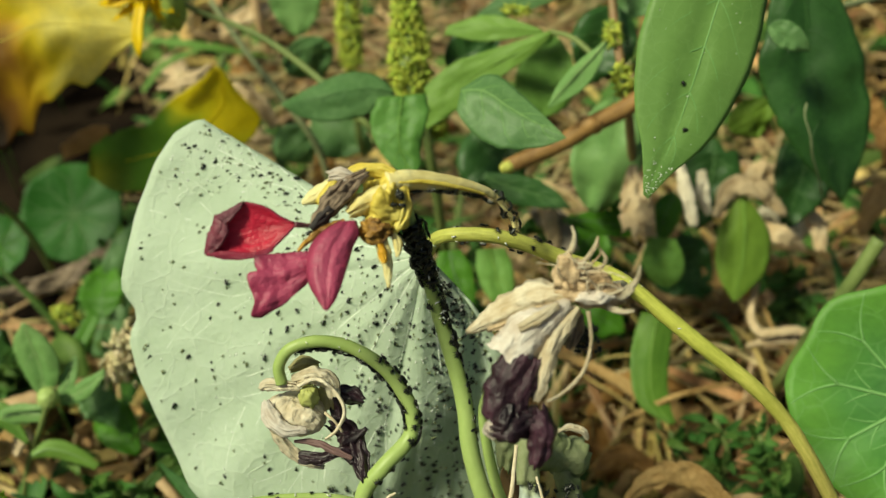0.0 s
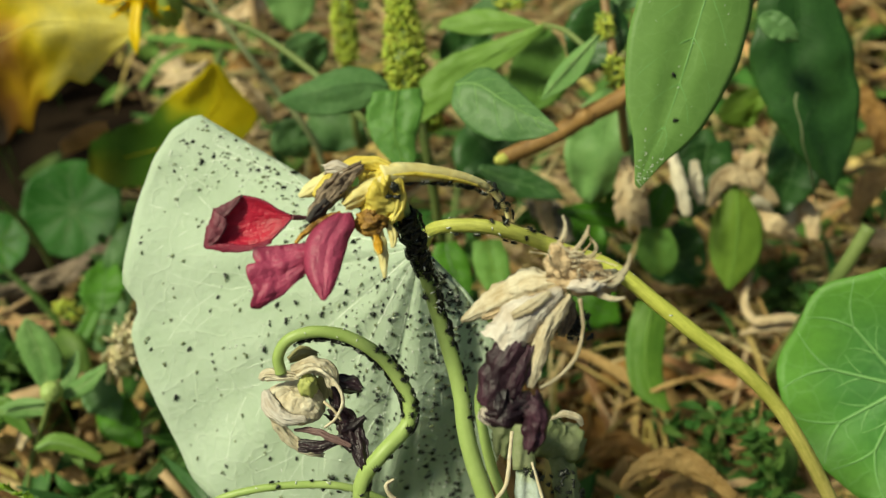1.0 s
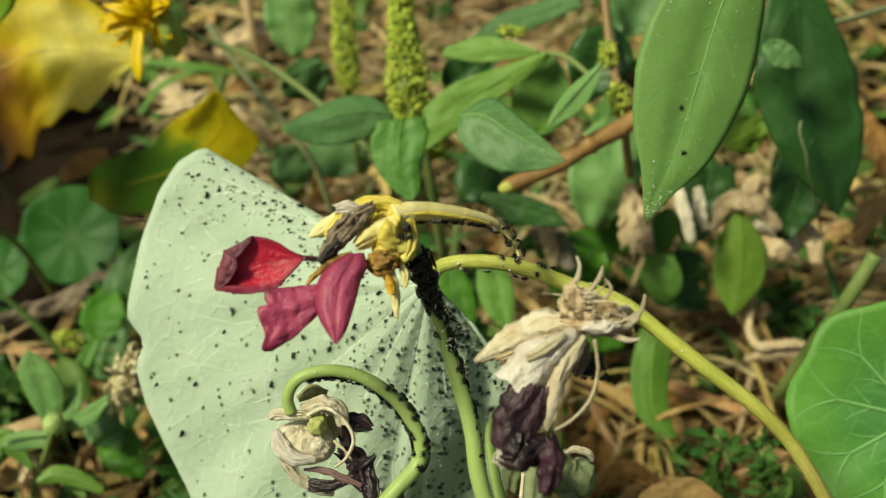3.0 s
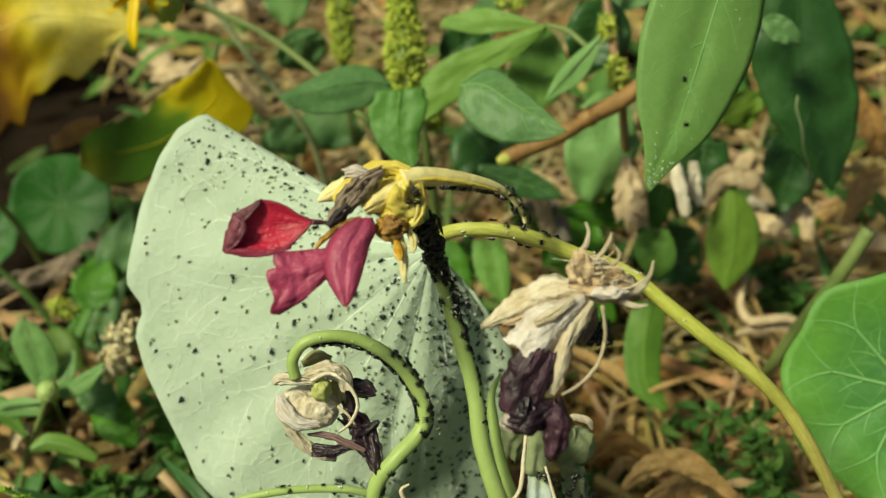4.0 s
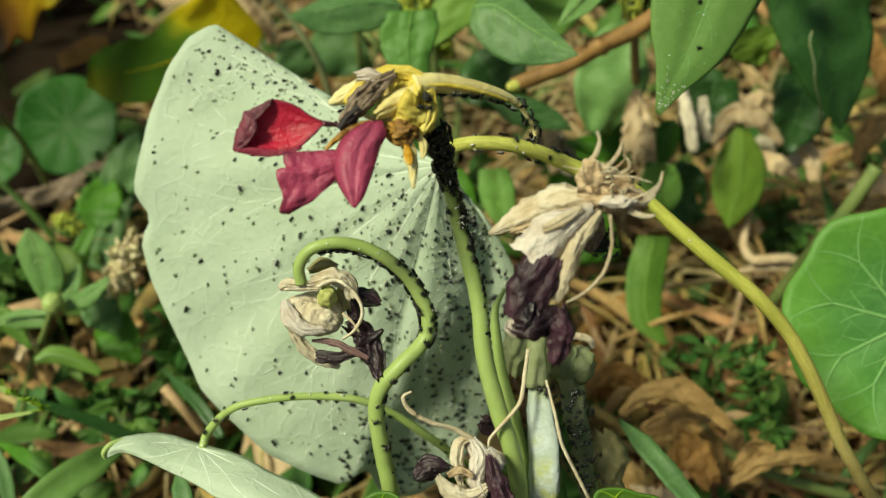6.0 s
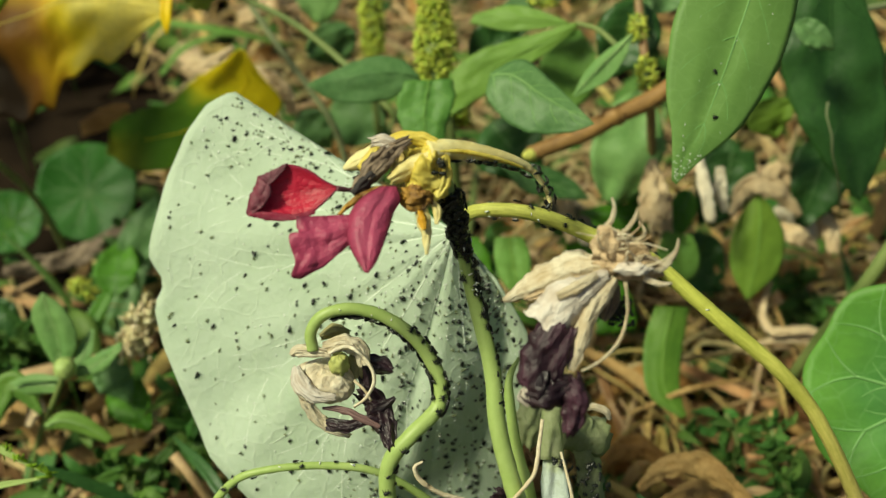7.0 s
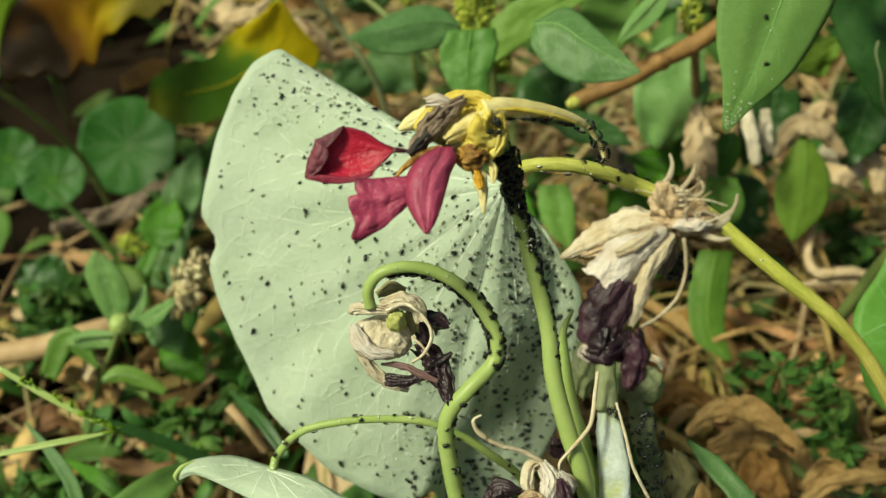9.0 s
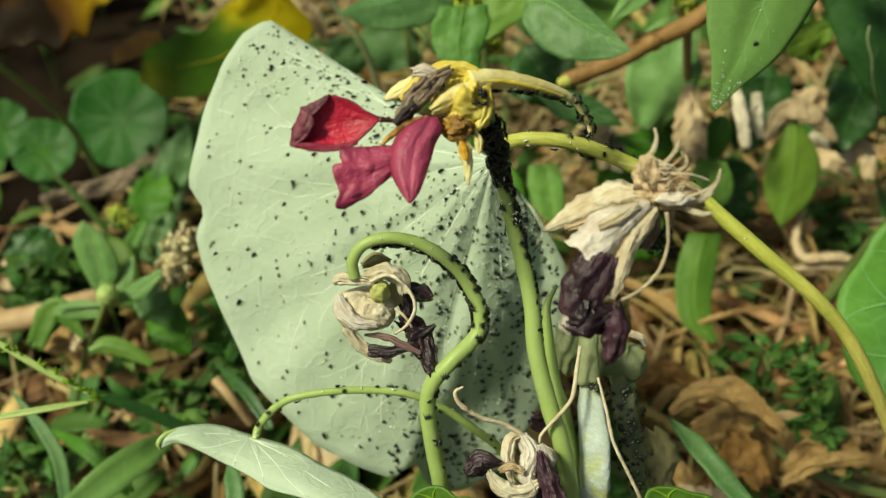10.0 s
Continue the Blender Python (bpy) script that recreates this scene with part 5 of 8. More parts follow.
    ribbon([(-0.0157, 0.1004, 0.1267), (-0.0138, 0.1008, 0.1273), (-0.0119, 0.1017, 0.1284)], [0.003, 0.002, 0.0006], f, "plum", ob, "petal", "", 0.4, 47)
    ribbon([(-0.0232, 0.0983, 0.1249), (-0.0194, 0.0978, 0.1252), (-0.0161, 0.0985, 0.1261), (-0.0138, 0.0974, 0.1252)], [0.0020, 0.0018, 0.0018, 0.0018], f, "plum", ob, "petal", "", 0.4, 48)
    ribbon([(-0.0239, 0.0998, 0.1273), (-0.0205, 0.0994, 0.1275), (-0.0173, 0.0983, 0.1269), (-0.0141, 0.0974, 0.1259)], [0.0003, 0.0011, 0.0013, 0.0006], f, "mauve", ob, "petal", "mauve withered petal rib", 0.3, 49)


build_seed_head()


def build_low_flower():
    """The withered flower low in front, with its long dry thread."""
    ob = thing("dry_flower", (0.0024, 0.0866, 0.1036), "shrivelled cream and plum flower low between the stalks", "flower", "withered flowers")
    f = EYEWARD
    ribbon([(-0.0018, 0.0842, 0.1098), (0.0003, 0.0822, 0.1089), (0.0036, 0.0823, 0.1090), (0.0060, 0.0846, 0.1097)], [0.001, 0.0022, 0.0026, 0.0014], f, "cream", ob, "petal", "cream boat-shaped petal", 0.25, 60)
    ribbon([(0.0019, 0.0893, 0.1142), (0.0015, 0.0872, 0.1121), (0.0028, 0.0854, 0.1099)], [0.0012, 0.0014, 0.0010], f, "cream", ob, "petal", "", 0.4, 61)
    ribbon([(0.0029, 0.0887, 0.1143), (0.0054, 0.0868, 0.1131), (0.0070, 0.0843, 0.1100)], [0.0014, 0.0040, 0.0030], f, "paper", ob, "petal", "", 0.45, 62)
    ribbon([(-0.0057, 0.0848, 0.1084), (-0.0033, 0.0854, 0.1095), (-0.0004, 0.0863, 0.1102)], [0.0012, 0.0030, 0.0016], f, "plum", ob, "petal", "plum-black shred", 0.5, 63)
    ribbon([(0.0071, 0.0860, 0.1125), (0.0074, 0.0831, 0.1102), (0.0088, 0.0809, 0.1075)], [0.0010, 0.0030, 0.0040], f, "plum", ob, "petal", "", 0.5, 64)
    ribbon([(0.0054, 0.0939, 0.1128), (0.0069, 0.0934, 0.1122), (0.0089, 0.0947, 0.1127)], [0.002, 0.0036, 0.002], f, "plum", ob, "petal", "", 0.5, 65)
    ribbon([(0.0042, 0.0824, 0.1077), (0.0055, 0.0809, 0.1063), (0.0064, 0.0792, 0.1034)], [0.0026, 0.0034, 0.0026], f, "paper", ob, "petal", "", 0.4, 66)
    ribbon([(0.0021, 0.0819, 0.1115), (0.0013, 0.0851, 0.1135), (0.0019, 0.0879, 0.1152), (0.0039, 0.0889, 0.1151)], [0.0010, 0.0024, 0.0022, 0.0008], f, "cream", ob, "petal", "", 0.3, 201)
    ribbon([(0.0038, 0.0881, 0.1164), (0.0054, 0.0856, 0.1152), (0.0046, 0.0823, 0.1133), (0.0060, 0.0798, 0.1120)], [0.0012, 0.0030, 0.0030, 0.0014], f, "paper", ob, "petal", "", 0.35, 202)
    ribbon([(-0.0019, 0.0818, 0.1144), (0.0004, 0.0799, 0.1124), (0.0041, 0.0796, 0.1120), (0.0076, 0.0815, 0.1135)], [0.0010, 0.0030, 0.0030, 0.0012], f, "cream", ob, "petal", "", 0.25, 203)
    ribbon([(0.0067, 0.0863, 0.1167), (0.0079, 0.0844, 0.1148), (0.0075, 0.0820, 0.1126)], [0.0010, 0.0028, 0.0010], f, "paper", ob, "petal", "", 0.3, 204)
    ribbon([(-0.0001, 0.0818, 0.1149), (0.0019, 0.0825, 0.1154), (0.0041, 0.0818, 0.1147)], [0.0008, 0.0018, 0.0008], f, "tan", ob, "petal", "", 0.4, 205)
    ribbon([(-0.0057, 0.0821, 0.1135), (-0.0033, 0.0837, 0.1148), (0.0001, 0.0836, 0.1145)], [0.0012, 0.0034, 0.0012], f, "plum", ob, "petal", "", 0.4, 206)
    ribbon([(0.0066, 0.0846, 0.1171), (0.0078, 0.0813, 0.1150), (0.0095, 0.0777, 0.1127)], [0.0010, 0.0034, 0.0036], f, "plum_purple", ob, "petal", "", 0.35, 207)
    part("seed", lump((0.0030, 0.0851, 0.1103), 0.0008, 5.0, 0.5, 2.5, (1.5, 1, 0.8)), "tan", ob, "small tan seeds")
    part("flower_base", lump((0.0069, 0.0833, 0.1030), 0.0035, 7.0, 0.5, 2.2), "straw", ob)
    tendril(ob, [(-0.0066, 0.0916, 0.1249), (-0.0079, 0.0908, 0.1243), (-0.0070, 0.0897, 0.1225), (-0.0036, 0.0891, 0.1198), (0.0008, 0.0895, 0.1171), (0.0043, 0.0886, 0.1147), (0.0059, 0.0871, 0.1126)], [0.0003, 0.0006, 0.0006, 0.0006, 0.0008, 0.0009], "straw", "style", "long curled dry thread")
    tendril(ob, [(0.0061, 0.0878, 0.1133), (0.0087, 0.0872, 0.1133), (0.0098, 0.0860, 0.1121)], [0.0008, 0.0007, 0.0005], "straw")
    tendril(ob, [(0.0132, 0.1013, 0.1246), (0.0127, 0.0978, 0.1214), (0.0120, 0.0940, 0.1193), (0.0094, 0.0908, 0.1179), (0.0070, 0.0889, 0.1156), (0.0068, 0.0880, 0.1141)], [0.0005, 0.0006, 0.0005, 0.0004], "straw", "style", "long curled dry thread")


build_low_flower()


def build_mouldy_leaf():
    """A folded, mould-whitened old leaf hanging from its stub, and the shrivelled one behind it."""
    ob = thing("mouldy_leaf", (0.0153, 0.1030, 0.1178), "folded dead leaf whitened with mould hanging on its stalk", "leaf", "dead nasturtium leaves")
    stalk_part(ob, "side_stalk", SIDE, [0.0003, 0.0009, 0.0010, 0.0010, 0.0011], "stem", "short green side stalk")
    part("leaf_stalk", tube([(0.0153, 0.1067, 0.1212), (0.0152, 0.1034, 0.1189), (0.0155, 0.0994, 0.1159)], [0.0017, 0.0020, 0.0021], 10, 6, 0.1), "grey_leaf", ob)
    part("blade", tube([(0.0155, 0.1001, 0.1158), (0.0160, 0.0965, 0.1132), (0.0169, 0.0914, 0.1084), (0.0172, 0.0874, 0.1035), (0.0176, 0.0848, 0.0915), (0.022, 0.088, 0.0)], [0.0019, 0.0030, 0.0035, 0.0034, 0.0026, 0.001], 16, 9, 0.10, 0.45), "mould", ob, "white-mouldy folded blade")
    tendril(ob, [(0.0166, 0.0981, 0.1200), (0.0180, 0.0938, 0.1174), (0.0195, 0.0896, 0.1134), (0.0221, 0.0866, 0.1092), (0.0252, 0.0838, 0.1037), (0.0278, 0.0830, 0.0961)], [0.0004, 0.0005, 0.0005], "straw", "thread", "pale dry thread")
    ob = thing("dead_leaf", (0.0222, 0.1057, 0.1036), "shrivelled grey-green leaf hanging limp with aphids", "leaf", "dead nasturtium leaves")
    ribbon([(0.0127, 0.1116, 0.1095), (0.0182, 0.1088, 0.1122), (0.0238, 0.1094, 0.1096), (0.0272, 0.1124, 0.1094)], [0.003, 0.008, 0.009, 0.004], EYEWARD, "grey_leaf", ob, "blade", "", 0.12, 70, nv=11)
    ribbon([(0.0203, 0.1117, 0.1133), (0.0235, 0.1121, 0.1148), (0.0260, 0.1116, 0.1142), (0.0270, 0.1112, 0.1124)], [0.0006, 0.0012, 0.0012, 0.0006], EYEWARD, "cream", ob, "curled_edge", "pale curled leaf edge", 0.3, 71)
    ribbon([(0.0236, 0.1090, 0.1065), (0.0254, 0.1022, 0.1016), (0.0271, 0.0969, 0.0940), (0.0296, 0.0919, 0.0811)], [0.006, 0.006, 0.005, 0.003], Vector((0.6, -0.7, 0.4)), "grey_leaf", ob, "blade", "", 0.3, 72, nv=11)
    ribbon([(0.0295, 0.1035, 0.0958), (0.0319, 0.0996, 0.0920), (0.0333, 0.0954, 0.0841)], [0.004, 0.008, 0.004], EYEWARD, "olive_dry", ob, "blade", "", 0.3, 73, nv=9)
    ribbon([(0.0129, 0.1157, 0.1147), (0.0125, 0.1111, 0.1119), (0.0123, 0.1084, 0.1066)], [0.003, 0.006, 0.003], EYEWARD, "grey_leaf", ob, "blade", "", 0.3, 74)
    tendril(ob, [(0.0283, 0.0938, 0.0910), (0.0291, 0.0900, 0.0753), (0.032, 0.1, 0.0)], [0.001, 0.001], "stem_dull", "leaf_stalk")


build_mouldy_leaf()


# ---- leaves of the nasturtium around ----
def build_front_leaf():
    """The pale leaf folded over along its length below the large one."""
    ob = thing("nasturtium_leaf", (-0.0449, 0.0925, 0.1038), "pale green leaf drooping below the large leaf on a thin stalk", "leaf", "nasturtium leaves")
    upper = spline([(-0.0633, 0.0915, 0.1016), (-0.0615, 0.0939, 0.1030), (-0.0574, 0.0953, 0.1034), (-0.0523, 0.0957, 0.1028), (-0.0453, 0.0933, 0.1036), (-0.0372, 0.0902, 0.1051), (-0.0316, 0.0871, 0.1053), (-0.0256, 0.0838, 0.1060), (-0.0186, 0.0792, 0.1061), (-0.0133, 0.0730, 0.1055)], 5)
    lower = spline([(-0.0629, 0.0909, 0.1017), (-0.0594, 0.0912, 0.1038), (-0.0548, 0.0894, 0.1047), (-0.0491, 0.0867, 0.1045), (-0.0435, 0.0839, 0.1051), (-0.0402, 0.0815, 0.1061), (-0.0343, 0.0794, 0.1072), (-0.0290, 0.0769, 0.1080), (-0.0227, 0.0729, 0.1087), (-0.0165, 0.0673, 0.1087)], 5)

    def face(a, q, lift=0.0):
        i = a * (len(upper) - 1)
        k = min(int(i), len(upper) - 2)
        up, lo = upper[k] + (upper[k + 1] - upper[k]) * (i - k), lower[k] + (lower[k + 1] - lower[k]) * (i - k)
        edge = 0.00035 * noise.noise(Vector((a * 26, 3.0 if q > 0.5 else 9.0, 1.0)))
        bulge = 0.0016 * math.sin(math.pi * min(q * 1.1, 1)) + 0.0008 * noise.noise(Vector((a * 7, q * 2.2, 4.0)))
        return up + (lo - up) * (q + edge * 40 * abs(q - 0.5)) + EN * (bulge * min(1, 5 * a) + lift)

    blade = part("blade", slab(np.array([[face(a, q) for q in np.linspace(0, 1, 15)] for a in np.linspace(0, 1, 60)]), 0.0004), "leaf_under", ob)
    for a1, q1 in ((0.05, 0.5), (0.22, 0.9), (0.36, 0.97), (0.52, 0.97), (0.7, 0.95), (0.95, 0.6), (0.8, 0.15)):
        part("main_vein", tube([face(0.43 + (a1 - 0.43) * q, 0.06 + (q1 - 0.06) * q, 0.0002) for q in np.linspace(0, 1, 6)], [0.00017, 0.00014, 0.00007], 6, 3), "vein_under", blade)
    part("curled_tip", tube([(-0.0626, 0.0905, 0.1020), (-0.0630, 0.0914, 0.1029), (-0.0618, 0.0930, 0.1036), (-0.0591, 0.0944, 0.1037)], [0.0001, 0.0005, 0.0005, 0.0001], 8, 6, 0.2), "stem", blade, "yellow-green curled tip")
    stalk_part(ob, "leaf_stalk", THIN, [0.0008, 0.0007, 0.0007, 0.0008, 0.0009], "stem", "thin bright green leaf stalk")


build_front_leaf()


def round_leaf(c, radius, normal, mat, label, vein="vein", dish=0.12, seed=0, veins=9, foot=None, wave=0.08, turn=0.0, stretch=(1, 1), center=(0, 0), scallop=0.018):
    """A shield-shaped leaf with veins that radiate from its stalk."""
    c, nn = np.array(c), unit(normal)
    ex = unit(np.cross((0, 1, 0.3), nn))
    ey = np.cross(nn, ex)

    def s(deg, q, lift=0.0):
        a = radians(deg + turn)
        r = radius * (1 + wave * noise.noise(Vector((math.cos(a) * 1.6, math.sin(a) * 1.6, seed))) + scallop * math.sin(9 * a + seed))
        near = abs(((deg * veins / 360) % 1) - 0.5) * 2
        h = radius * (dish * q * q + 0.035 * q * near + 0.08 * q * noise.noise(Vector((math.cos(a) * 1.3 * q, math.sin(a) * 1.3 * q, seed + 4))))
        x, y = q * r * stretch[0] * math.cos(a) + radius * center[0] * q, q * r * stretch[1] * math.sin(a) + radius * center[1] * q
        return c + x * ex + y * ey + nn * (h + lift)

    ob = thing("nasturtium_leaf", c, label, "leaf", "nasturtium leaves")
    grid = np.array([[s(d, q) for d in np.linspace(0, 360, 72, endpoint=False)] for q in np.linspace(0.01, 1, 14)])
    blade = part("blade", slab(grid, 0.0004, True), mat, ob)
    at = blade.data.attributes.new("wear", "FLOAT", "POINT")
    at.data.foreach_set("value", [q + 0.2 * noise.noise(Vector((math.cos(radians(d)) * q * 2.5, math.sin(radians(d)) * q * 2.5, seed))) for q in np.linspace(0.0, 1, 14) for d in range(0, 360, 5)] * 2)
    for k in range(veins):
        d = 360 * (k + 0.5) / veins + 7 * noise.noise(Vector((k * 2.2, seed, 0)))
        vv = [tube([s(d, q, 0.0002) for q in np.linspace(0.02, 0.62, 5)], [0.00048, 0.0003], 6, 3)]
        for sg in (-1, 1):
            vv.append(tube([s(d + sg * 15 * w, 0.6 + 0.37 * w, 0.0002) for w in np.linspace(0, 1, 4)], [0.0003, 0.0001], 5, 3))
            vv.append(tube([s(d + sg * (3 + 13 * w), 0.35 + 0.2 * w, 0.0002) for w in np.linspace(0, 1, 4)], [0.0002, 0.00008], 5, 3))
        part("main_vein", join(*vv), vein, blade)
    foot = np.array(foot if foot is not None else (c[0] + 0.01, c[1] + 0.03, 0.0))
    part("leaf_stalk", tube([c, c - nn * 0.012, (foot + c) / 2 + np.array((0.004, 0.006, 0)), foot], [0.0009, 0.0012], 8, 6), "stem_dull", ob)
    return s


round_leaf((0.0956, 0.1284, 0.1014), 0.0252, (-0.30, -0.62, 0.72), "green_round", "rounded green nasturtium leaf with pale branching veins", "vein_round", seed=1.5, stretch=(1.0, 0.99), foot=(0.13, 0.14, 0), turn=20)
round_leaf((-0.1351, 0.2635, 0.0332), 0.0176, (0.1, -0.62, 0.78), "green_bright", "round dark green nasturtium leaf near the ground", "green_blue", seed=3, wave=0.05, scallop=0.004)
round_leaf((-0.1595, 0.2501, 0.0291), 0.0112, (0.1, -0.5, 0.85), "green_bright", "small round green nasturtium leaf", "green", seed=5)
round_leaf((-0.1756, 0.2545, 0.0341), 0.0110, (0.2, -0.5, 0.85), "green_bright", "small round green nasturtium leaf", "green", seed=6)
round_leaf((0.0293, 0.0775, 0.1113), 0.0062, (0.0, -0.62, 0.78), "green_strap", "small fresh green nasturtium leaf low in front", "green_lime", seed=8, foot=(0.05, 0.06, 0), stretch=(1.15, 0.7), wave=0.3, veins=5, dish=0.3)
round_leaf((-0.0091, 0.0747, 0.1110), 0.0068, (-0.2, -0.6, 0.78), "green_strap", "small fresh green nasturtium leaf low in front", "green_lime", seed=9, foot=(0.0, 0.06, 0), stretch=(1.0, 0.75), wave=0.3, veins=5, dish=0.3)
round_leaf((-0.1513, 0.2201, 0.0982), 0.0072, (0.2, -0.6, 0.75), "green_sage2", "small bluish round nasturtium leaf", "vein", seed=14)

# ---- tall weed with flower spikes ----
WEED = [
    # base, tip, width, colour, label, settings
    ((0.0751, 0.2087, 0.1400), (0.0847, 0.2050, 0.1355), 0.0066, "green_blue", "small blue-green weed leaf", dict(fold=0.3, veins=3)),
    ((0.0783, 0.2255, 0.1066), (0.0835, 0.2206, 0.0982), 0.014, "green_olive", "pale green weed leaf catching the light", dict(fold=0.1)),
    ((0.0452, 0.2270, 0.1075), (0.0392, 0.2073, 0.0828), 0.0195, "green_sage2", "soft green weed leaf behind the branch", dict(shape="oval", vein="vein", fold=0.1)),
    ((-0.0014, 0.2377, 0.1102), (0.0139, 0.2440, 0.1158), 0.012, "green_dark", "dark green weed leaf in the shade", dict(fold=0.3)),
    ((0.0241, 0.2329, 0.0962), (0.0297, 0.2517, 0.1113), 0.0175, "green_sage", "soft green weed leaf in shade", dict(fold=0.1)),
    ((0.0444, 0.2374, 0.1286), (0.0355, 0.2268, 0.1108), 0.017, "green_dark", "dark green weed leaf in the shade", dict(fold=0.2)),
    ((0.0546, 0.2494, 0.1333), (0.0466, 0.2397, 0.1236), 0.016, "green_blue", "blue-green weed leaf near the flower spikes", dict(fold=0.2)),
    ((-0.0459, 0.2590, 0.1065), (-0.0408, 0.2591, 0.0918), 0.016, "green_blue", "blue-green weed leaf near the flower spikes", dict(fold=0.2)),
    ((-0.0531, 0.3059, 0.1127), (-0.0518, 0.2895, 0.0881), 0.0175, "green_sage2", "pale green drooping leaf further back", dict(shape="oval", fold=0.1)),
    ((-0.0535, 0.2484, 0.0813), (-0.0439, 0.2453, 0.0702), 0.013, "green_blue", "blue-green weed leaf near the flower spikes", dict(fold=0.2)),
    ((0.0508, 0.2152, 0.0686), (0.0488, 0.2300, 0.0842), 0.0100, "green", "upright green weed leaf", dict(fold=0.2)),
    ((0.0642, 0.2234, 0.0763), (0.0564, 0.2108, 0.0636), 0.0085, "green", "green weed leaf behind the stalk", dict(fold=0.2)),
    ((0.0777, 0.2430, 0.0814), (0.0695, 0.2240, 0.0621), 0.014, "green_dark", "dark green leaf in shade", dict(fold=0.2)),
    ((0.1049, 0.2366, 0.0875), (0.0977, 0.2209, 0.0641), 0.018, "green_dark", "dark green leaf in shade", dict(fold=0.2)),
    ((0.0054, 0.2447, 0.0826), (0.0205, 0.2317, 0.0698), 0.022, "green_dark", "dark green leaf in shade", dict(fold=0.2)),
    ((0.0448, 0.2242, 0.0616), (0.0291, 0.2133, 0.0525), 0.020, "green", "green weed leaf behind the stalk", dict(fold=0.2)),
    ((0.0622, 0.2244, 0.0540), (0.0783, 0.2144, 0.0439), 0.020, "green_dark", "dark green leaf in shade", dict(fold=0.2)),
    ((0.0351, 0.2121, 0.0442), (0.0519, 0.2047, 0.0365), 0.018, "green", "green weed leaf behind the stalk", dict(fold=0.2)),
    ((-0.0472, 0.2707, 0.0687), (-0.0272, 0.2639, 0.0614), 0.020, "green_blue", "blue-green weed leaf near the flower spikes", dict(fold=0.2)),
    # by the left
    ((-0.1378, 0.1949, 0.0307), (-0.1517, 0.2007, 0.0378), 0.022, "green_dark", "dark green low weed leaf", dict(fold=0.2)),
    ((-0.1332, 0.1876, 0.0372), (-0.1420, 0.1804, 0.0302), 0.018, "green_dark", "dark green low weed leaf", dict(fold=0.2)),
    ((-0.1065, 0.2180, 0.0384), (-0.0996, 0.2357, 0.0565), 0.012, "green_blue", "bluish green grass-like leaf", dict(fold=0.3, shape="lance")),
    ((-0.1076, 0.2064, 0.0408), (-0.1090, 0.2255, 0.0465), 0.014, "green", "green low weed leaf near the mulch", dict(fold=0.2)),
    ((-0.0956, 0.1703, 0.0456), (-0.0848, 0.1578, 0.0390), 0.013, "green", "green low weed leaf near the mulch", dict(fold=0.2)),
    ((-0.0965, 0.1674, 0.0572), (-0.0891, 0.1613, 0.0474), 0.010, "green_blue", "bluish low weed leaf", dict(fold=0.2)),
]
for base, tip, width, mat, label, kw in WEED:
    kw = dict(kw, vein="vein_dark" if mat in ("green_dark", "green_blue", "green") else mat, vr=0.5)
    plain_leaf("weed_leaf", base, tip, width, mat, label, seed=len(bpy.data.objects) * 0.31, **dict(dict(ripple=0.14), **kw))


def shaped_leaf(first, second, mat, label, vein="vein_dark", relief=(0, 0.03, -0.015, 0.04, 0.01), ruffle=0.05, seed=None, count=5, rib=0.5, width=0.00022, stalk=None, stalk_mat="stem_dull", group="weed leaves", jag=0.03):
    """A leaf of its own outline, with midrib and slanting side veins."""
    seed = first[0][0] * 900 if seed is None else seed
    sh = Drape(first, second, relief, ruffle, seed, 4.0, jag=jag)
    ob = thing("weed_leaf", first[0], label, "leaf", group)
    blade = sh.put("blade", mat, ob, "", None, 34, 17)
    part("midrib", tube([sh(u, rib, 0.00012) for u in np.linspace(0.01, 0.95, 9)], [width * 1.6, width * 1.2, width * 0.4], 6, 4), vein, blade, "paler raised midrib")
    if count:
        part("vein", join(*[tube([sh(min(0.98, u0 + 0.2 * q**1.2), rib + (e - rib) * 0.92 * q, 0.0001) for q in np.linspace(0, 1, 6)], [width * 0.9, width * 0.6, width * 0.2], 5, 3)
                            for u0 in np.linspace(0.06, 0.78, count) for e in (0, 1)]), vein, blade, kind="stuff")
    if stalk:
        part("leaf_stalk", tube(stalk, [0.0006, 0.0008], 7, 6), stalk_mat, ob)
    return sh


broad = shaped_leaf([(0.0566, 0.1841, 0.1814), (0.0485, 0.1805, 0.1776), (0.0418, 0.1748, 0.1714), (0.0382, 0.1697, 0.1655), (0.0366, 0.1639, 0.1589), (0.0367, 0.1583, 0.1522), (0.0381, 0.1534, 0.1464), (0.0384, 0.1480, 0.1400)], [(0.0572, 0.1841, 0.1814), (0.0623, 0.1802, 0.1764), (0.0624, 0.1760, 0.1714), (0.0615, 0.1718, 0.1664), (0.0593, 0.1652, 0.1590), (0.0553, 0.1593, 0.1523), (0.0502, 0.1544, 0.1469), (0.0439, 0.1507, 0.1429), (0.0393, 0.1475, 0.1394)], "green_mid", "broad ovate green weed leaf with fine veins and a few aphids", "vein_round", (0, 0.03, 0.045, 0.0, 0.04, 0.02, -0.02), 0.022, 5.0, 6, 0.56, 0.00013, stalk=[(0.0568, 0.1839, 0.1812), (0.0592, 0.1897, 0.1791), (0.0655, 0.2131, 0.1816)], group="tall weed leaves")
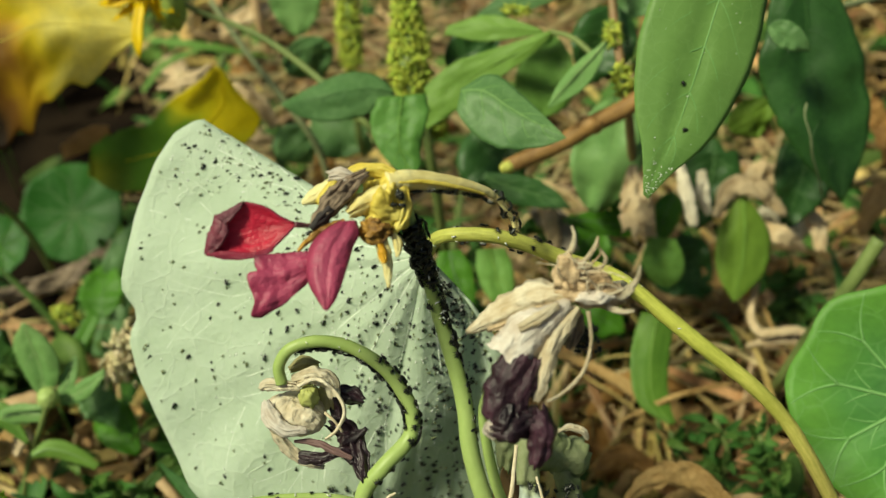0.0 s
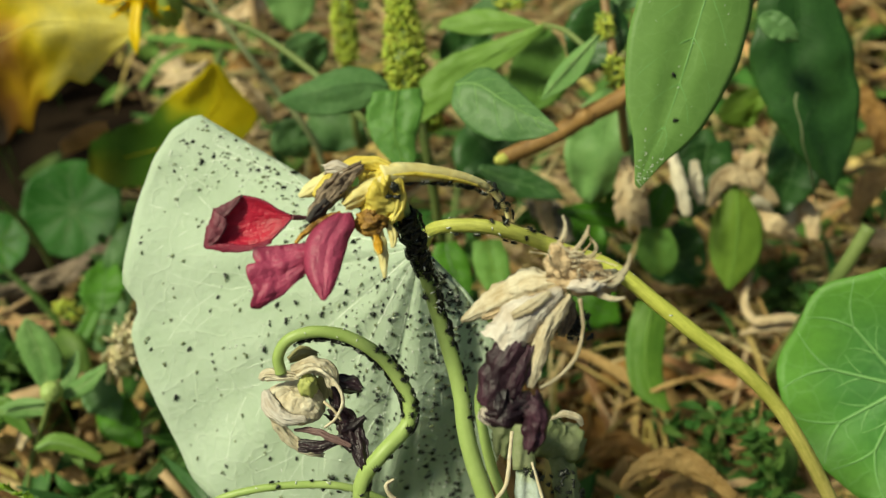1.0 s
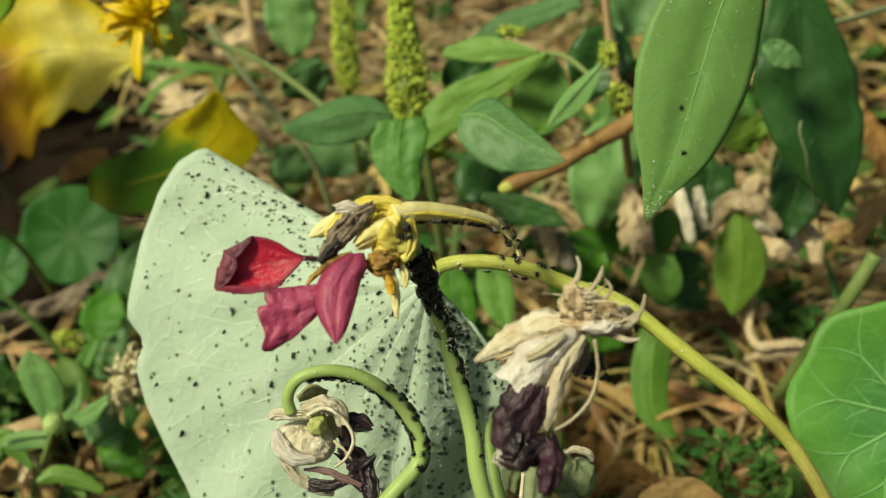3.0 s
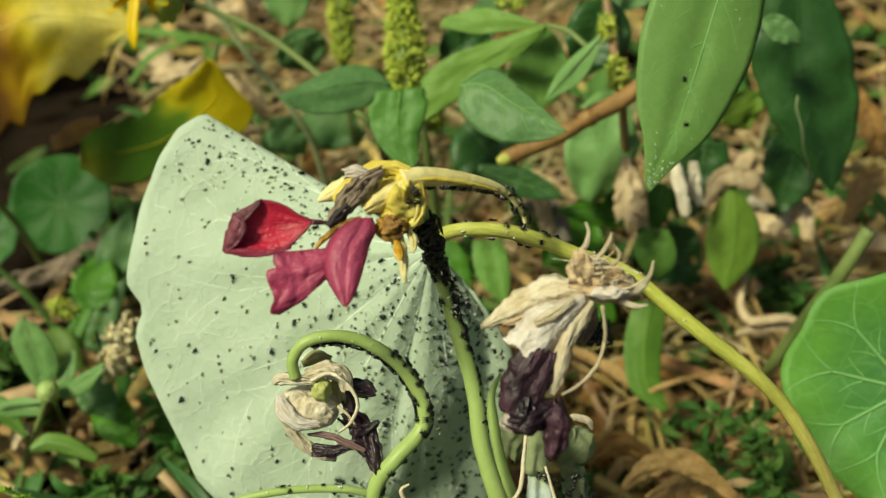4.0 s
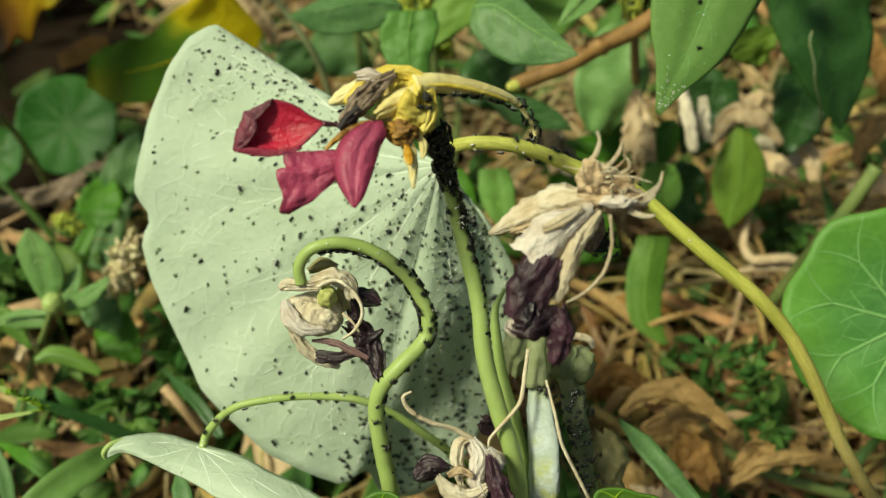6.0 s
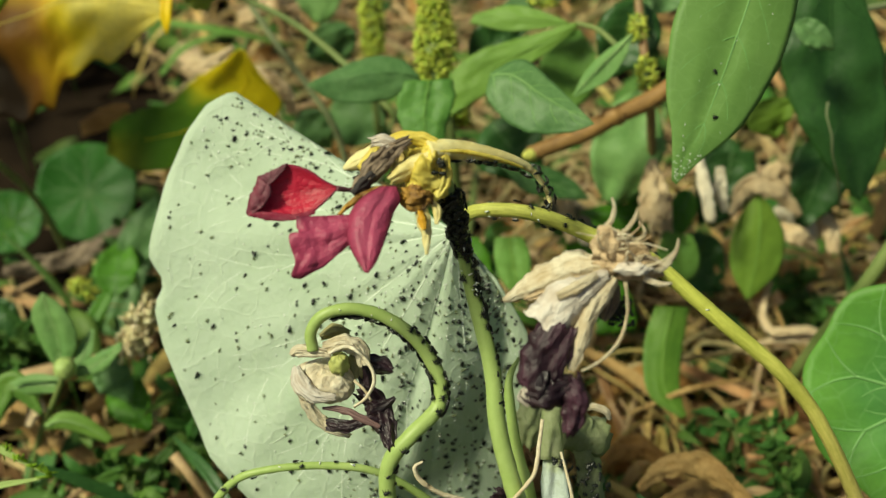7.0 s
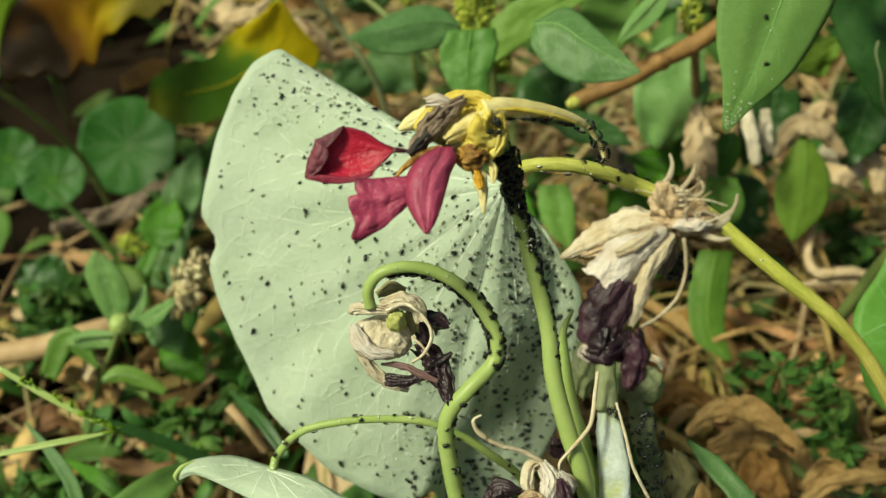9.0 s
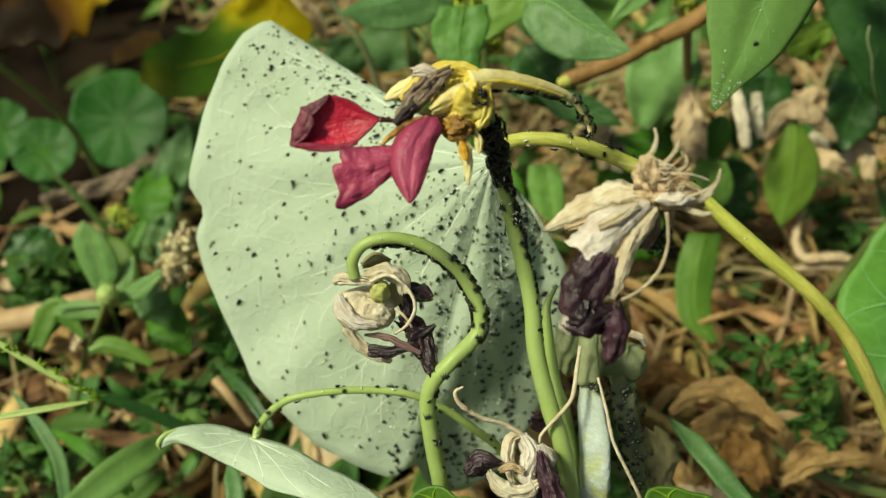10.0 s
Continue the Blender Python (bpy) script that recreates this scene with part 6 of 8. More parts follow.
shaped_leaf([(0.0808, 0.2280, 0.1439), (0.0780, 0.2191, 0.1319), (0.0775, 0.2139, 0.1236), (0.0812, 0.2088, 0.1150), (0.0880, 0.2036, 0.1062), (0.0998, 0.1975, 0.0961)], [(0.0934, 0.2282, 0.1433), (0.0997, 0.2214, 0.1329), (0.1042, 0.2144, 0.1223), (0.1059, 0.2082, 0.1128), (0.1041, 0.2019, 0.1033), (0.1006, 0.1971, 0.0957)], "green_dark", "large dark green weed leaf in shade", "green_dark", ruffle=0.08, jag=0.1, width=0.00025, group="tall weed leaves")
shaped_leaf([(0.0823, 0.2192, 0.0794), (0.0768, 0.2138, 0.0741), (0.0747, 0.2079, 0.0681), (0.0758, 0.2026, 0.0624), (0.0799, 0.1980, 0.0573)], [(0.0827, 0.2192, 0.0794), (0.0874, 0.2154, 0.0751), (0.0903, 0.2104, 0.0697), (0.0884, 0.2037, 0.0628), (0.0805, 0.1980, 0.0573)], "green_olive", "yellowish green pointed weed leaf", "green_lime2", (0, 0.04, 0.08, 0.04, 0), count=0, stalk=[(0.0869, 0.2311, 0.0684), (0.0894, 0.2388, 0.0690), (0.0950, 0.2476, 0.0706)])
shaped_leaf([(-0.0139, 0.2109, 0.1207), (-0.0192, 0.2131, 0.1248), (-0.0266, 0.2120, 0.1256), (-0.0336, 0.2089, 0.1242), (-0.0415, 0.2044, 0.1215)], [(-0.0140, 0.2101, 0.1198), (-0.0194, 0.2062, 0.1176), (-0.0268, 0.2036, 0.1168), (-0.0352, 0.2028, 0.1180), (-0.0415, 0.2041, 0.1212)], "green_blue", "dark green lance-shaped weed leaf", "green_blue", (-0.22, -0.11, 0.02, 0.02, 0.0, -0.02), 0.06, rib=0.42, jag=0.07)
shaped_leaf([(-0.0166, 0.2005, 0.1259), (-0.0187, 0.1958, 0.1222), (-0.0168, 0.1910, 0.1181), (-0.0127, 0.1871, 0.1149), (-0.0090, 0.1848, 0.1133)], [(-0.0054, 0.2015, 0.1262), (-0.0046, 0.1974, 0.1230), (-0.0065, 0.1921, 0.1186), (-0.0067, 0.1877, 0.1151), (-0.0088, 0.1848, 0.1133)], "green_weed", "green weed leaf hanging down with a wavy edge", "green_sage", (0, 0.02, 0.04, 0.0, 0.06, 0), 0.06, jag=0.08)
shaped_leaf([(0.0033, 0.1851, 0.1389), (0.0098, 0.1858, 0.1428), (0.0149, 0.1818, 0.1419), (0.0200, 0.1764, 0.1396), (0.0252, 0.1707, 0.1368)], [(0.0030, 0.1837, 0.1375), (0.0028, 0.1795, 0.1360), (0.0070, 0.1747, 0.1335), (0.0125, 0.1716, 0.1328), (0.0203, 0.1705, 0.1340), (0.0255, 0.1704, 0.1365)], "green_blue", "blue-green weed leaf with a paler lower half", "green_sage2", (-0.16, -0.08, 0.03, 0.02, 0.01, 0), rib=0.34, jag=0.04)
shaped_leaf([(0.0262, 0.2264, 0.1285), (0.0176, 0.2253, 0.1261), (0.0083, 0.2240, 0.1235), (-0.0002, 0.2224, 0.1206), (-0.0068, 0.2192, 0.1159)], [(0.0262, 0.2256, 0.1276), (0.0189, 0.2217, 0.1222), (0.0115, 0.2189, 0.1180), (0.0032, 0.2151, 0.1127), (-0.0062, 0.2116, 0.1078)], "green_lime2", "light green twisted weed leaf", "green_lime2", (-0.02, 0.03, 0.02, 0.03, 0), 0.07, count=0, stalk=[(0.0259, 0.2261, 0.1282), (0.0310, 0.2217, 0.1291), (0.0359, 0.2154, 0.1279)])
shaped_leaf([(0.0242, 0.2298, 0.1264), (0.0157, 0.2335, 0.1279), (0.0083, 0.2355, 0.1276), (-0.0006, 0.2350, 0.1248)], [(0.0242, 0.2292, 0.1258), (0.0156, 0.2296, 0.1239), (0.0081, 0.2307, 0.1226), (-0.0017, 0.2333, 0.1231)], "green_lime2", "light green twisted weed leaf", "green_lime2", (-0.06, 0.0, 0.03, 0.02, 0), 0.07, count=0)
shaped_leaf([(0.0062, 0.2385, 0.1252), (0.0138, 0.2425, 0.1298), (0.0230, 0.2444, 0.1321), (0.0360, 0.2470, 0.1349)], [(0.0065, 0.2383, 0.1249), (0.0160, 0.2385, 0.1255), (0.0251, 0.2404, 0.1278), (0.0365, 0.2436, 0.1314)], "green_blue", "blue-green weed leaf near the flower spikes", "green_blue", (-0.08, -0.03, 0.0, 0.02, 0))
shaped_leaf([(0.0381, 0.2135, 0.1330), (0.0306, 0.2080, 0.1301), (0.0262, 0.2028, 0.1274), (0.0238, 0.1978, 0.1248)], [(0.0384, 0.2133, 0.1328), (0.0364, 0.2078, 0.1296), (0.0322, 0.2024, 0.1265), (0.0242, 0.1977, 0.1246)], "green_sage2", "narrow folded grey-green leaf", "vein", (0, 0.16, 0.02, 0.0, 0), rib=0.35, count=3)
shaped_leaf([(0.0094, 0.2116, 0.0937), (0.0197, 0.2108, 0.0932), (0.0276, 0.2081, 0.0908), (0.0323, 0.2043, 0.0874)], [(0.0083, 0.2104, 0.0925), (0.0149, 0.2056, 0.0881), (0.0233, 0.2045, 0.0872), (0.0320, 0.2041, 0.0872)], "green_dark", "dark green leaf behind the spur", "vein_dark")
shaped_leaf([(0.0069, 0.1942, 0.0814), (0.0071, 0.1893, 0.0777), (0.0096, 0.1845, 0.0739), (0.0152, 0.1806, 0.0709)], [(0.0145, 0.1948, 0.0815), (0.0166, 0.1905, 0.0783), (0.0169, 0.1851, 0.0741), (0.0158, 0.1806, 0.0709)], "green_sage", "narrow drooping green leaf", "green_lime2", count=3)
shaped_leaf([(0.0312, 0.2110, 0.0771), (0.0394, 0.2134, 0.0782), (0.0475, 0.2136, 0.0769), (0.0539, 0.2107, 0.0724)], [(0.0312, 0.2106, 0.0767), (0.0389, 0.2093, 0.0739), (0.0470, 0.2090, 0.0720), (0.0536, 0.2103, 0.0720)], "green", "narrow green leaf behind the dried flower", "vein_dark", count=3)
shaped_leaf([(0.0550, 0.2042, 0.0771), (0.0529, 0.2017, 0.0726), (0.0546, 0.1983, 0.0670), (0.0595, 0.1973, 0.0638)], [(0.0619, 0.2037, 0.0761), (0.0645, 0.2010, 0.0712), (0.0637, 0.1982, 0.0664), (0.0602, 0.1974, 0.0637)], "green_sage", "small oval green weed leaf", "green_lime2", count=3)
shaped_leaf([(0.0523, 0.1897, 0.0620), (0.0492, 0.1814, 0.0567), (0.0487, 0.1741, 0.0524), (0.0509, 0.1676, 0.0487), (0.0583, 0.1630, 0.0467)], [(0.0617, 0.1899, 0.0616), (0.0598, 0.1810, 0.0557), (0.0587, 0.1732, 0.0508), (0.0591, 0.1674, 0.0479), (0.0600, 0.1635, 0.0470)], "green_strap", "glossy strap-shaped green leaf bending down", "green_lime2", (0, 0.06, 0.08, 0.05, 0), 0.04, count=0)
shaped_leaf([(-0.0031, 0.1963, 0.0785), (-0.0043, 0.1921, 0.0751), (-0.0010, 0.1875, 0.0710), (0.0047, 0.1834, 0.0673)], [(0.0026, 0.1970, 0.0788), (0.0056, 0.1934, 0.0758), (0.0067, 0.1882, 0.0712), (0.0056, 0.1835, 0.0673)], "green", "narrow drooping green leaf", "vein_dark", count=3)
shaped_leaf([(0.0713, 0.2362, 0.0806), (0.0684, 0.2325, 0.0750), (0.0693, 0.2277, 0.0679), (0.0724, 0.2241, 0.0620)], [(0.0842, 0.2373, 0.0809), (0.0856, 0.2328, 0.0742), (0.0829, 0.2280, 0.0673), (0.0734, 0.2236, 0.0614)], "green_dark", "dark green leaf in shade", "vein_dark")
shaped_leaf([(-0.1054, 0.1658, 0.0834), (-0.1086, 0.1634, 0.0783), (-0.1071, 0.1601, 0.0719), (-0.1035, 0.1566, 0.0652)], [(-0.1050, 0.1658, 0.0834), (-0.1007, 0.1647, 0.0799), (-0.0977, 0.1618, 0.0745), (-0.0983, 0.1588, 0.0692), (-0.1020, 0.1565, 0.0650)], "green_sage2", "upright light green weed leaf", "vein", (0, 0.08, 0.0, 0.08, 0), count=3)
shaped_leaf([(-0.0996, 0.1562, 0.0660), (-0.0979, 0.1608, 0.0696), (-0.0952, 0.1647, 0.0723)], [(-0.0982, 0.1559, 0.0656), (-0.0945, 0.1596, 0.0679), (-0.0944, 0.1644, 0.0719)], "green_sage2", "narrow light green weed leaf", "vein", count=0)
shaped_leaf([(-0.0974, 0.1552, 0.0677), (-0.0915, 0.1574, 0.0713), (-0.0853, 0.1590, 0.0742)], [(-0.0971, 0.1537, 0.0660), (-0.0905, 0.1544, 0.0679), (-0.0855, 0.1575, 0.0725)], "green_sage2", "light green pointed weed leaf", "vein", count=2)
shaped_leaf([(-0.1019, 0.1549, 0.0647), (-0.1095, 0.1555, 0.0643), (-0.1156, 0.1544, 0.0620)], [(-0.1018, 0.1542, 0.0638), (-0.1087, 0.1542, 0.0628), (-0.1156, 0.1541, 0.0616)], "green_sage2", "narrow light green weed leaf", "vein", count=0)
shaped_leaf([(-0.1035, 0.1558, 0.0627), (-0.1129, 0.1569, 0.0615), (-0.1205, 0.1552, 0.0571), (-0.1241, 0.1509, 0.0495)], [(-0.1030, 0.1533, 0.0598), (-0.1113, 0.1539, 0.0580), (-0.1168, 0.1529, 0.0542), (-0.1208, 0.1508, 0.0490)], "green_sage2", "hook-shaped light green weed leaf bending over", "vein", (0, 0.12, 0.16, 0.10, 0), count=2)
shaped_leaf([(-0.1073, 0.1491, 0.0523), (-0.1033, 0.1518, 0.0541), (-0.0969, 0.1516, 0.0525), (-0.0905, 0.1488, 0.0478)], [(-0.1069, 0.1481, 0.0512), (-0.1024, 0.1488, 0.0507), (-0.0967, 0.1484, 0.0488), (-0.0917, 0.1478, 0.0467)], "green_lime2", "arched light green weed leaf", "vein", (0, 0.14, 0.16, 0.08, 0), count=0)
shaped_leaf([(-0.1437, 0.1882, 0.0356), (-0.1417, 0.1949, 0.0405), (-0.1366, 0.1977, 0.0409), (-0.1319, 0.1963, 0.0364)], [(-0.1431, 0.1849, 0.0317), (-0.1377, 0.1852, 0.0292), (-0.1325, 0.1877, 0.0292), (-0.1313, 0.1946, 0.0345)], "green_dark", "dark blue-green low weed leaf", "vein_dark")
shaped_leaf([(-0.0865, 0.1752, 0.0397), (-0.0805, 0.1761, 0.0429), (-0.0734, 0.1718, 0.0399), (-0.0683, 0.1647, 0.0341)], [(-0.0855, 0.1726, 0.0367), (-0.0807, 0.1671, 0.0326), (-0.0744, 0.1633, 0.0303), (-0.0685, 0.1634, 0.0327)], "green", "dark green low weed leaf beside the large leaf", "vein_dark")
shaped_leaf([(-0.1159, 0.2071, 0.0219), (-0.1141, 0.2188, 0.0310), (-0.1091, 0.2296, 0.0389), (-0.1029, 0.2381, 0.0441)], [(-0.1079, 0.2064, 0.0205), (-0.1048, 0.2181, 0.0296), (-0.1015, 0.2282, 0.0368), (-0.0991, 0.2371, 0.0427)], "green_blue", "broad grey-green grass leaf in shade", "vein_dark", count=0)
shaped_leaf([(-0.0719, 0.1814, 0.0230), (-0.0708, 0.1898, 0.0287), (-0.0687, 0.1984, 0.0346)], [(-0.0668, 0.1817, 0.0230), (-0.0664, 0.1895, 0.0281), (-0.0680, 0.1985, 0.0346)], "green_blue", "upright bluish low weed leaf", "vein_dark", count=0)

stem("dry_tendril", [(0.0868, 0.2032, 0.1218), (0.0864, 0.2011, 0.1197), (0.0878, 0.1976, 0.1159), (0.0886, 0.1953, 0.1119), (0.0916, 0.1946, 0.1052), (0.1002, 0.2037, 0.0852)], [0.0003, 0.0002, 0.0003, 0.0002, 0.0003], "sage_stalk", "thin pale dry tendril across the dark leaf", sides=7, group="dry stalks")
branch = stem("woody_branch", [(0.0143, 0.1958, 0.1083), (0.0272, 0.1999, 0.1121), (0.0351, 0.2034, 0.1153), (0.0451, 0.2073, 0.1187), (0.0617, 0.2166, 0.1274), (0.0851, 0.2372, 0.1330), (0.1075, 0.2660, 0.1327)], [0.0020, 0.0024, 0.0023, 0.0021, 0.0019], "bark", "bare brown woody branch between the weed leaves", category="branch", group="weed stalks")
part("twig_stub", tube([(0.0152, 0.1957, 0.1086), (0.0138, 0.1946, 0.1090), (0.0130, 0.1940, 0.1096)], [0.0017, 0.0015, 0.0008], 8, 5, 0.2), "stem_yellow", branch, "greenish twig stub at the branch end")
part("knot", lump((0.0350, 0.2026, 0.1159), 0.0026, 6.0, 0.25, 1.8, (1.2, 0.9, 0.9), 12, 16), "bark", branch)
stem("weed_stalk", [(0.0410, 0.2410, 0.1399), (0.0421, 0.2291, 0.1303), (0.0438, 0.2184, 0.1218), (0.0463, 0.2137, 0.1108), (0.0534, 0.2261, 0.0653), (0.055, 0.33, 0.0)], [0.0011, 0.0012, 0.0013], "red_stalk", "reddish green upright weed stalk", group="weed stalks")
stem("weed_stalk", [(-0.0103, 0.2495, 0.1407), (-0.0098, 0.2328, 0.1230), (-0.0080, 0.2207, 0.1131), (-0.0049, 0.2118, 0.0948), (-0.0007, 0.2228, 0.0510), (0.005, 0.36, 0.0)], [0.0008, 0.0012, 0.0014, 0.0014], "stem_dull", "green stalk of the tall weed", group="weed stalks")
stem("weed_stalk", [(-0.0338, 0.2952, 0.1176), (-0.0328, 0.2728, 0.0940), (-0.0303, 0.2676, 0.0564), (-0.03, 0.40, 0.0)], [0.0008, 0.0012, 0.0014], "stem_dull", "green stalk of the tall weed", group="weed stalks")
stem("weed_stalk", [(-0.0747, 0.2426, 0.1290), (-0.0694, 0.2432, 0.1249), (-0.0523, 0.2383, 0.1199), (-0.0373, 0.2295, 0.1134), (-0.0223, 0.2170, 0.1058), (-0.0096, 0.2127, 0.0924), (0.0, 0.33, 0.0)], [0.0007, 0.0009, 0.0010, 0.0011], "stem_dull", "slender green stalk of the yellow flower", group="weed stalks")
stem("weed_stalk", [(-0.0712, 0.2636, 0.1165), (-0.0666, 0.2593, 0.1114), (-0.0585, 0.2520, 0.1025), (-0.0486, 0.2441, 0.0929), (-0.0410, 0.2402, 0.0803), (-0.0347, 0.2448, 0.0472), (-0.03, 0.36, 0.0)], [0.0009, 0.0010, 0.0010], "sage_stalk", "thin grey-green stalk of a weed", group="weed stalks")
stem("weed_stalk", [(0.1013, 0.1751, 0.1029), (0.0963, 0.1711, 0.0918), (0.0914, 0.1702, 0.0766), (0.0888, 0.1739, 0.0516), (0.105, 0.21, 0.0)], [0.0018, 0.0018, 0.0016], "stem_dull", "thick dull olive stalk", group="weed stalks")
stem("weed_stalk", [(0.0649, 0.1451, 0.0396), (0.0689, 0.1410, 0.0383), (0.0774, 0.1350, 0.0350), (0.0893, 0.1318, 0.0314), (0.1079, 0.1301, 0.0260)], [0.0013, 0.0014, 0.0014], "stem_dull", "olive stalk lying on the mulch", group="weed stalks")
stem("weed_stalk", [(0.0848, 0.2310, 0.1265), (0.0930, 0.2351, 0.1273), (0.1126, 0.2456, 0.1255), (0.1294, 0.2576, 0.1224)], [0.0010, 0.0009], "sage_stalk", "dry grey stalk among the weeds", group="weed stalks")
stem("straw_stalk", [(-0.1491, 0.1684, 0.0351), (-0.1335, 0.1698, 0.0382), (-0.1189, 0.1736, 0.0409), (-0.1085, 0.1847, 0.0342)], [0.0034, 0.0034, 0.0030], "straw_stalk", "thick pale straw-coloured stalk lying flat", group="dry stalks")
stem("straw_stalk", [(-0.0704, 0.1379, 0.0570), (-0.0660, 0.1345, 0.0536), (-0.0620, 0.1327, 0.0450)], [0.0014, 0.0012], "straw_stalk", "cut pale straw stub near the ground", group="dry stalks")
stem("straw_stalk", [(0.0721, 0.2364, 0.0749), (0.0739, 0.2300, 0.0680), (0.0784, 0.2291, 0.0595)], [0.0014, 0.0010], "straw_pale", "pale bleached straw among the weeds", group="dry stalks")
stem("straw_stalk", [(-0.0825, 0.3635, 0.0736), (-0.0795, 0.3511, 0.0603), (-0.0762, 0.3486, 0.0430)], [0.0020, 0.0016], "straw_stalk", "pale bleached straw among the weeds", group="dry stalks")


def spike(name, axis, radius, count, label, bristle=0.0019, seed=0):
    """A flower spike: an axis set with many small pointed florets."""
    r = random.Random(seed)
    c = spline(axis, 20)
    ob = thing(name, axis[-1], label, "flower spike", "weed flower spikes")
    geos = []
    for i in range(count):
        q = r.random()
        p = c[int(q * (len(c) - 1))]
        rad = np.interp(q, np.linspace(0, 1, len(radius)), radius)
        d = unit((r.gauss(0, 1), r.gauss(0, 1), r.gauss(0, 0.6)))
        base = p + d * rad * (0.45 + 0.4 * r.random())
        tip = base + d * bristle * (0.8 + 0.7 * r.random()) + np.array((0, 0, bristle * r.gauss(0.2, 0.5)))
        e1 = unit(np.cross(d, (0.3, 0.2, 0.9)))
        e2 = np.cross(d, e1)
        w = bristle * 0.42
        v = [base - d * w * 0.7] + [base + w * (math.cos(a) * e1 + math.sin(a) * e2) + d * w * 0.4 for a in np.linspace(0, 2 * math.pi, 5, endpoint=False)] + [tip]
        geos.append((np.array(v), [(0, 1 + (k + 1) % 5, 1 + k) for k in range(5)] + [(6, 1 + k, 1 + (k + 1) % 5) for k in range(5)]))
    core = part("axis", tube(axis, [rad * 0.5 for rad in radius], 8, 6), "stem_dull", ob)
    part("floret_mass", join(*geos), "spike", core, "yellow-green bristly florets", "stuff")
    return ob


spike("flower_spike", [(-0.0129, 0.2495, 0.1408), (-0.0120, 0.2390, 0.1297), (-0.0110, 0.2298, 0.1214), (-0.0103, 0.2201, 0.1126)], [0.0032, 0.0034, 0.0038, 0.0056, 0.0066, 0.0044], 2600, "yellow-green bristly flower spike of the tall weed", 0.0013, 1)
spike("flower_spike", [(-0.0338, 0.2952, 0.1176), (-0.0334, 0.2802, 0.1018), (-0.0320, 0.2690, 0.0900)], [0.0034, 0.0036, 0.0046, 0.0036], 1400, "yellow-green bristly flower spike further back", 0.0013, 2)
spike("flower_spike", [(-0.0045, 0.2224, 0.1089), (-0.0039, 0.2182, 0.1015)], [0.0022, 0.0032, 0.0020], 160, "small green flower cluster on the weed stalk", seed=3)
spike("flower_spike", [(0.0415, 0.2259, 0.1298), (0.0417, 0.2229, 0.1266)], [0.0016, 0.0024, 0.0016], 90, "small green flower cluster on the weed stalk", 0.0013, 4)
spike("flower_spike", [(0.0434, 0.2159, 0.1235), (0.0438, 0.2114, 0.1188)], [0.0018, 0.0030, 0.0018], 120, "small green flower cluster on the weed stalk", 0.0013, 5)
spike("flower_spike", [(0.0152, 0.2384, 0.1273), (0.0205, 0.2383, 0.1268)], [0.0012, 0.0018, 0.0012], 60, "small green flower cluster", 0.0013, 6)
spike("flower_spike", [(-0.1072, 0.1845, 0.0677), (-0.1018, 0.1837, 0.0640)], [0.0016, 0.0026, 0.0016], 90, "small green flower cluster low down", 0.0013, 7)


def build_seed_tuft():
    ob = thing("seed_tuft", (-0.0877, 0.1687, 0.0618), "straw-coloured fuzzy grass seed head", "seed head")
    r = random.Random(3)
    geos = []
    c = spline([(-0.0824, 0.1722, 0.0728), (-0.0847, 0.1701, 0.0683), (-0.0884, 0.1676, 0.0608)], 12)
    for i in range(200):
        p = c[r.randrange(len(c))] + np.array((r.gauss(0, 0.0016), r.gauss(0, 0.0016), r.gauss(0, 0.0016)))
        d = np.array((r.gauss(0.1, 0.5), r.gauss(0, 0.5), r.gauss(0.5, 0.5))) * 0.003
        geos.append(tube([p - d * 0.5, p + d * 0.5], [0.0009, 0.0002], 5, 1))
    part("seed_mass", join(*geos), "seed", ob, "", "stuff")
    part("stalk", tube([c[-1], (-0.0926, 0.1670, 0.0442), (-0.0976, 0.1692, 0.0194)], [0.0006, 0.0007], 6, 5), "straw_stalk", ob)


build_seed_tuft()

# the round green bud among its leaves
bud = thing("flower_bud", (-0.0993, 0.1535, 0.0689), "round yellow-green flower bud among narrow leaves", "flower bud")
part("bud_ball", lump((-0.0985, 0.1525, 0.0707), 0.0027, 3.3, 0.12, 3.0, (1, 1, 1)), "stem", bud)
part("stalk", tube([(-0.0993, 0.1531, 0.0685), (-0.1049, 0.1530, 0.0570), (-0.1145, 0.1551, 0.0381), (-0.1230, 0.1531, 0.0149)], [0.0007, 0.0008, 0.0008], 8, 6), "stem_dull", bud)


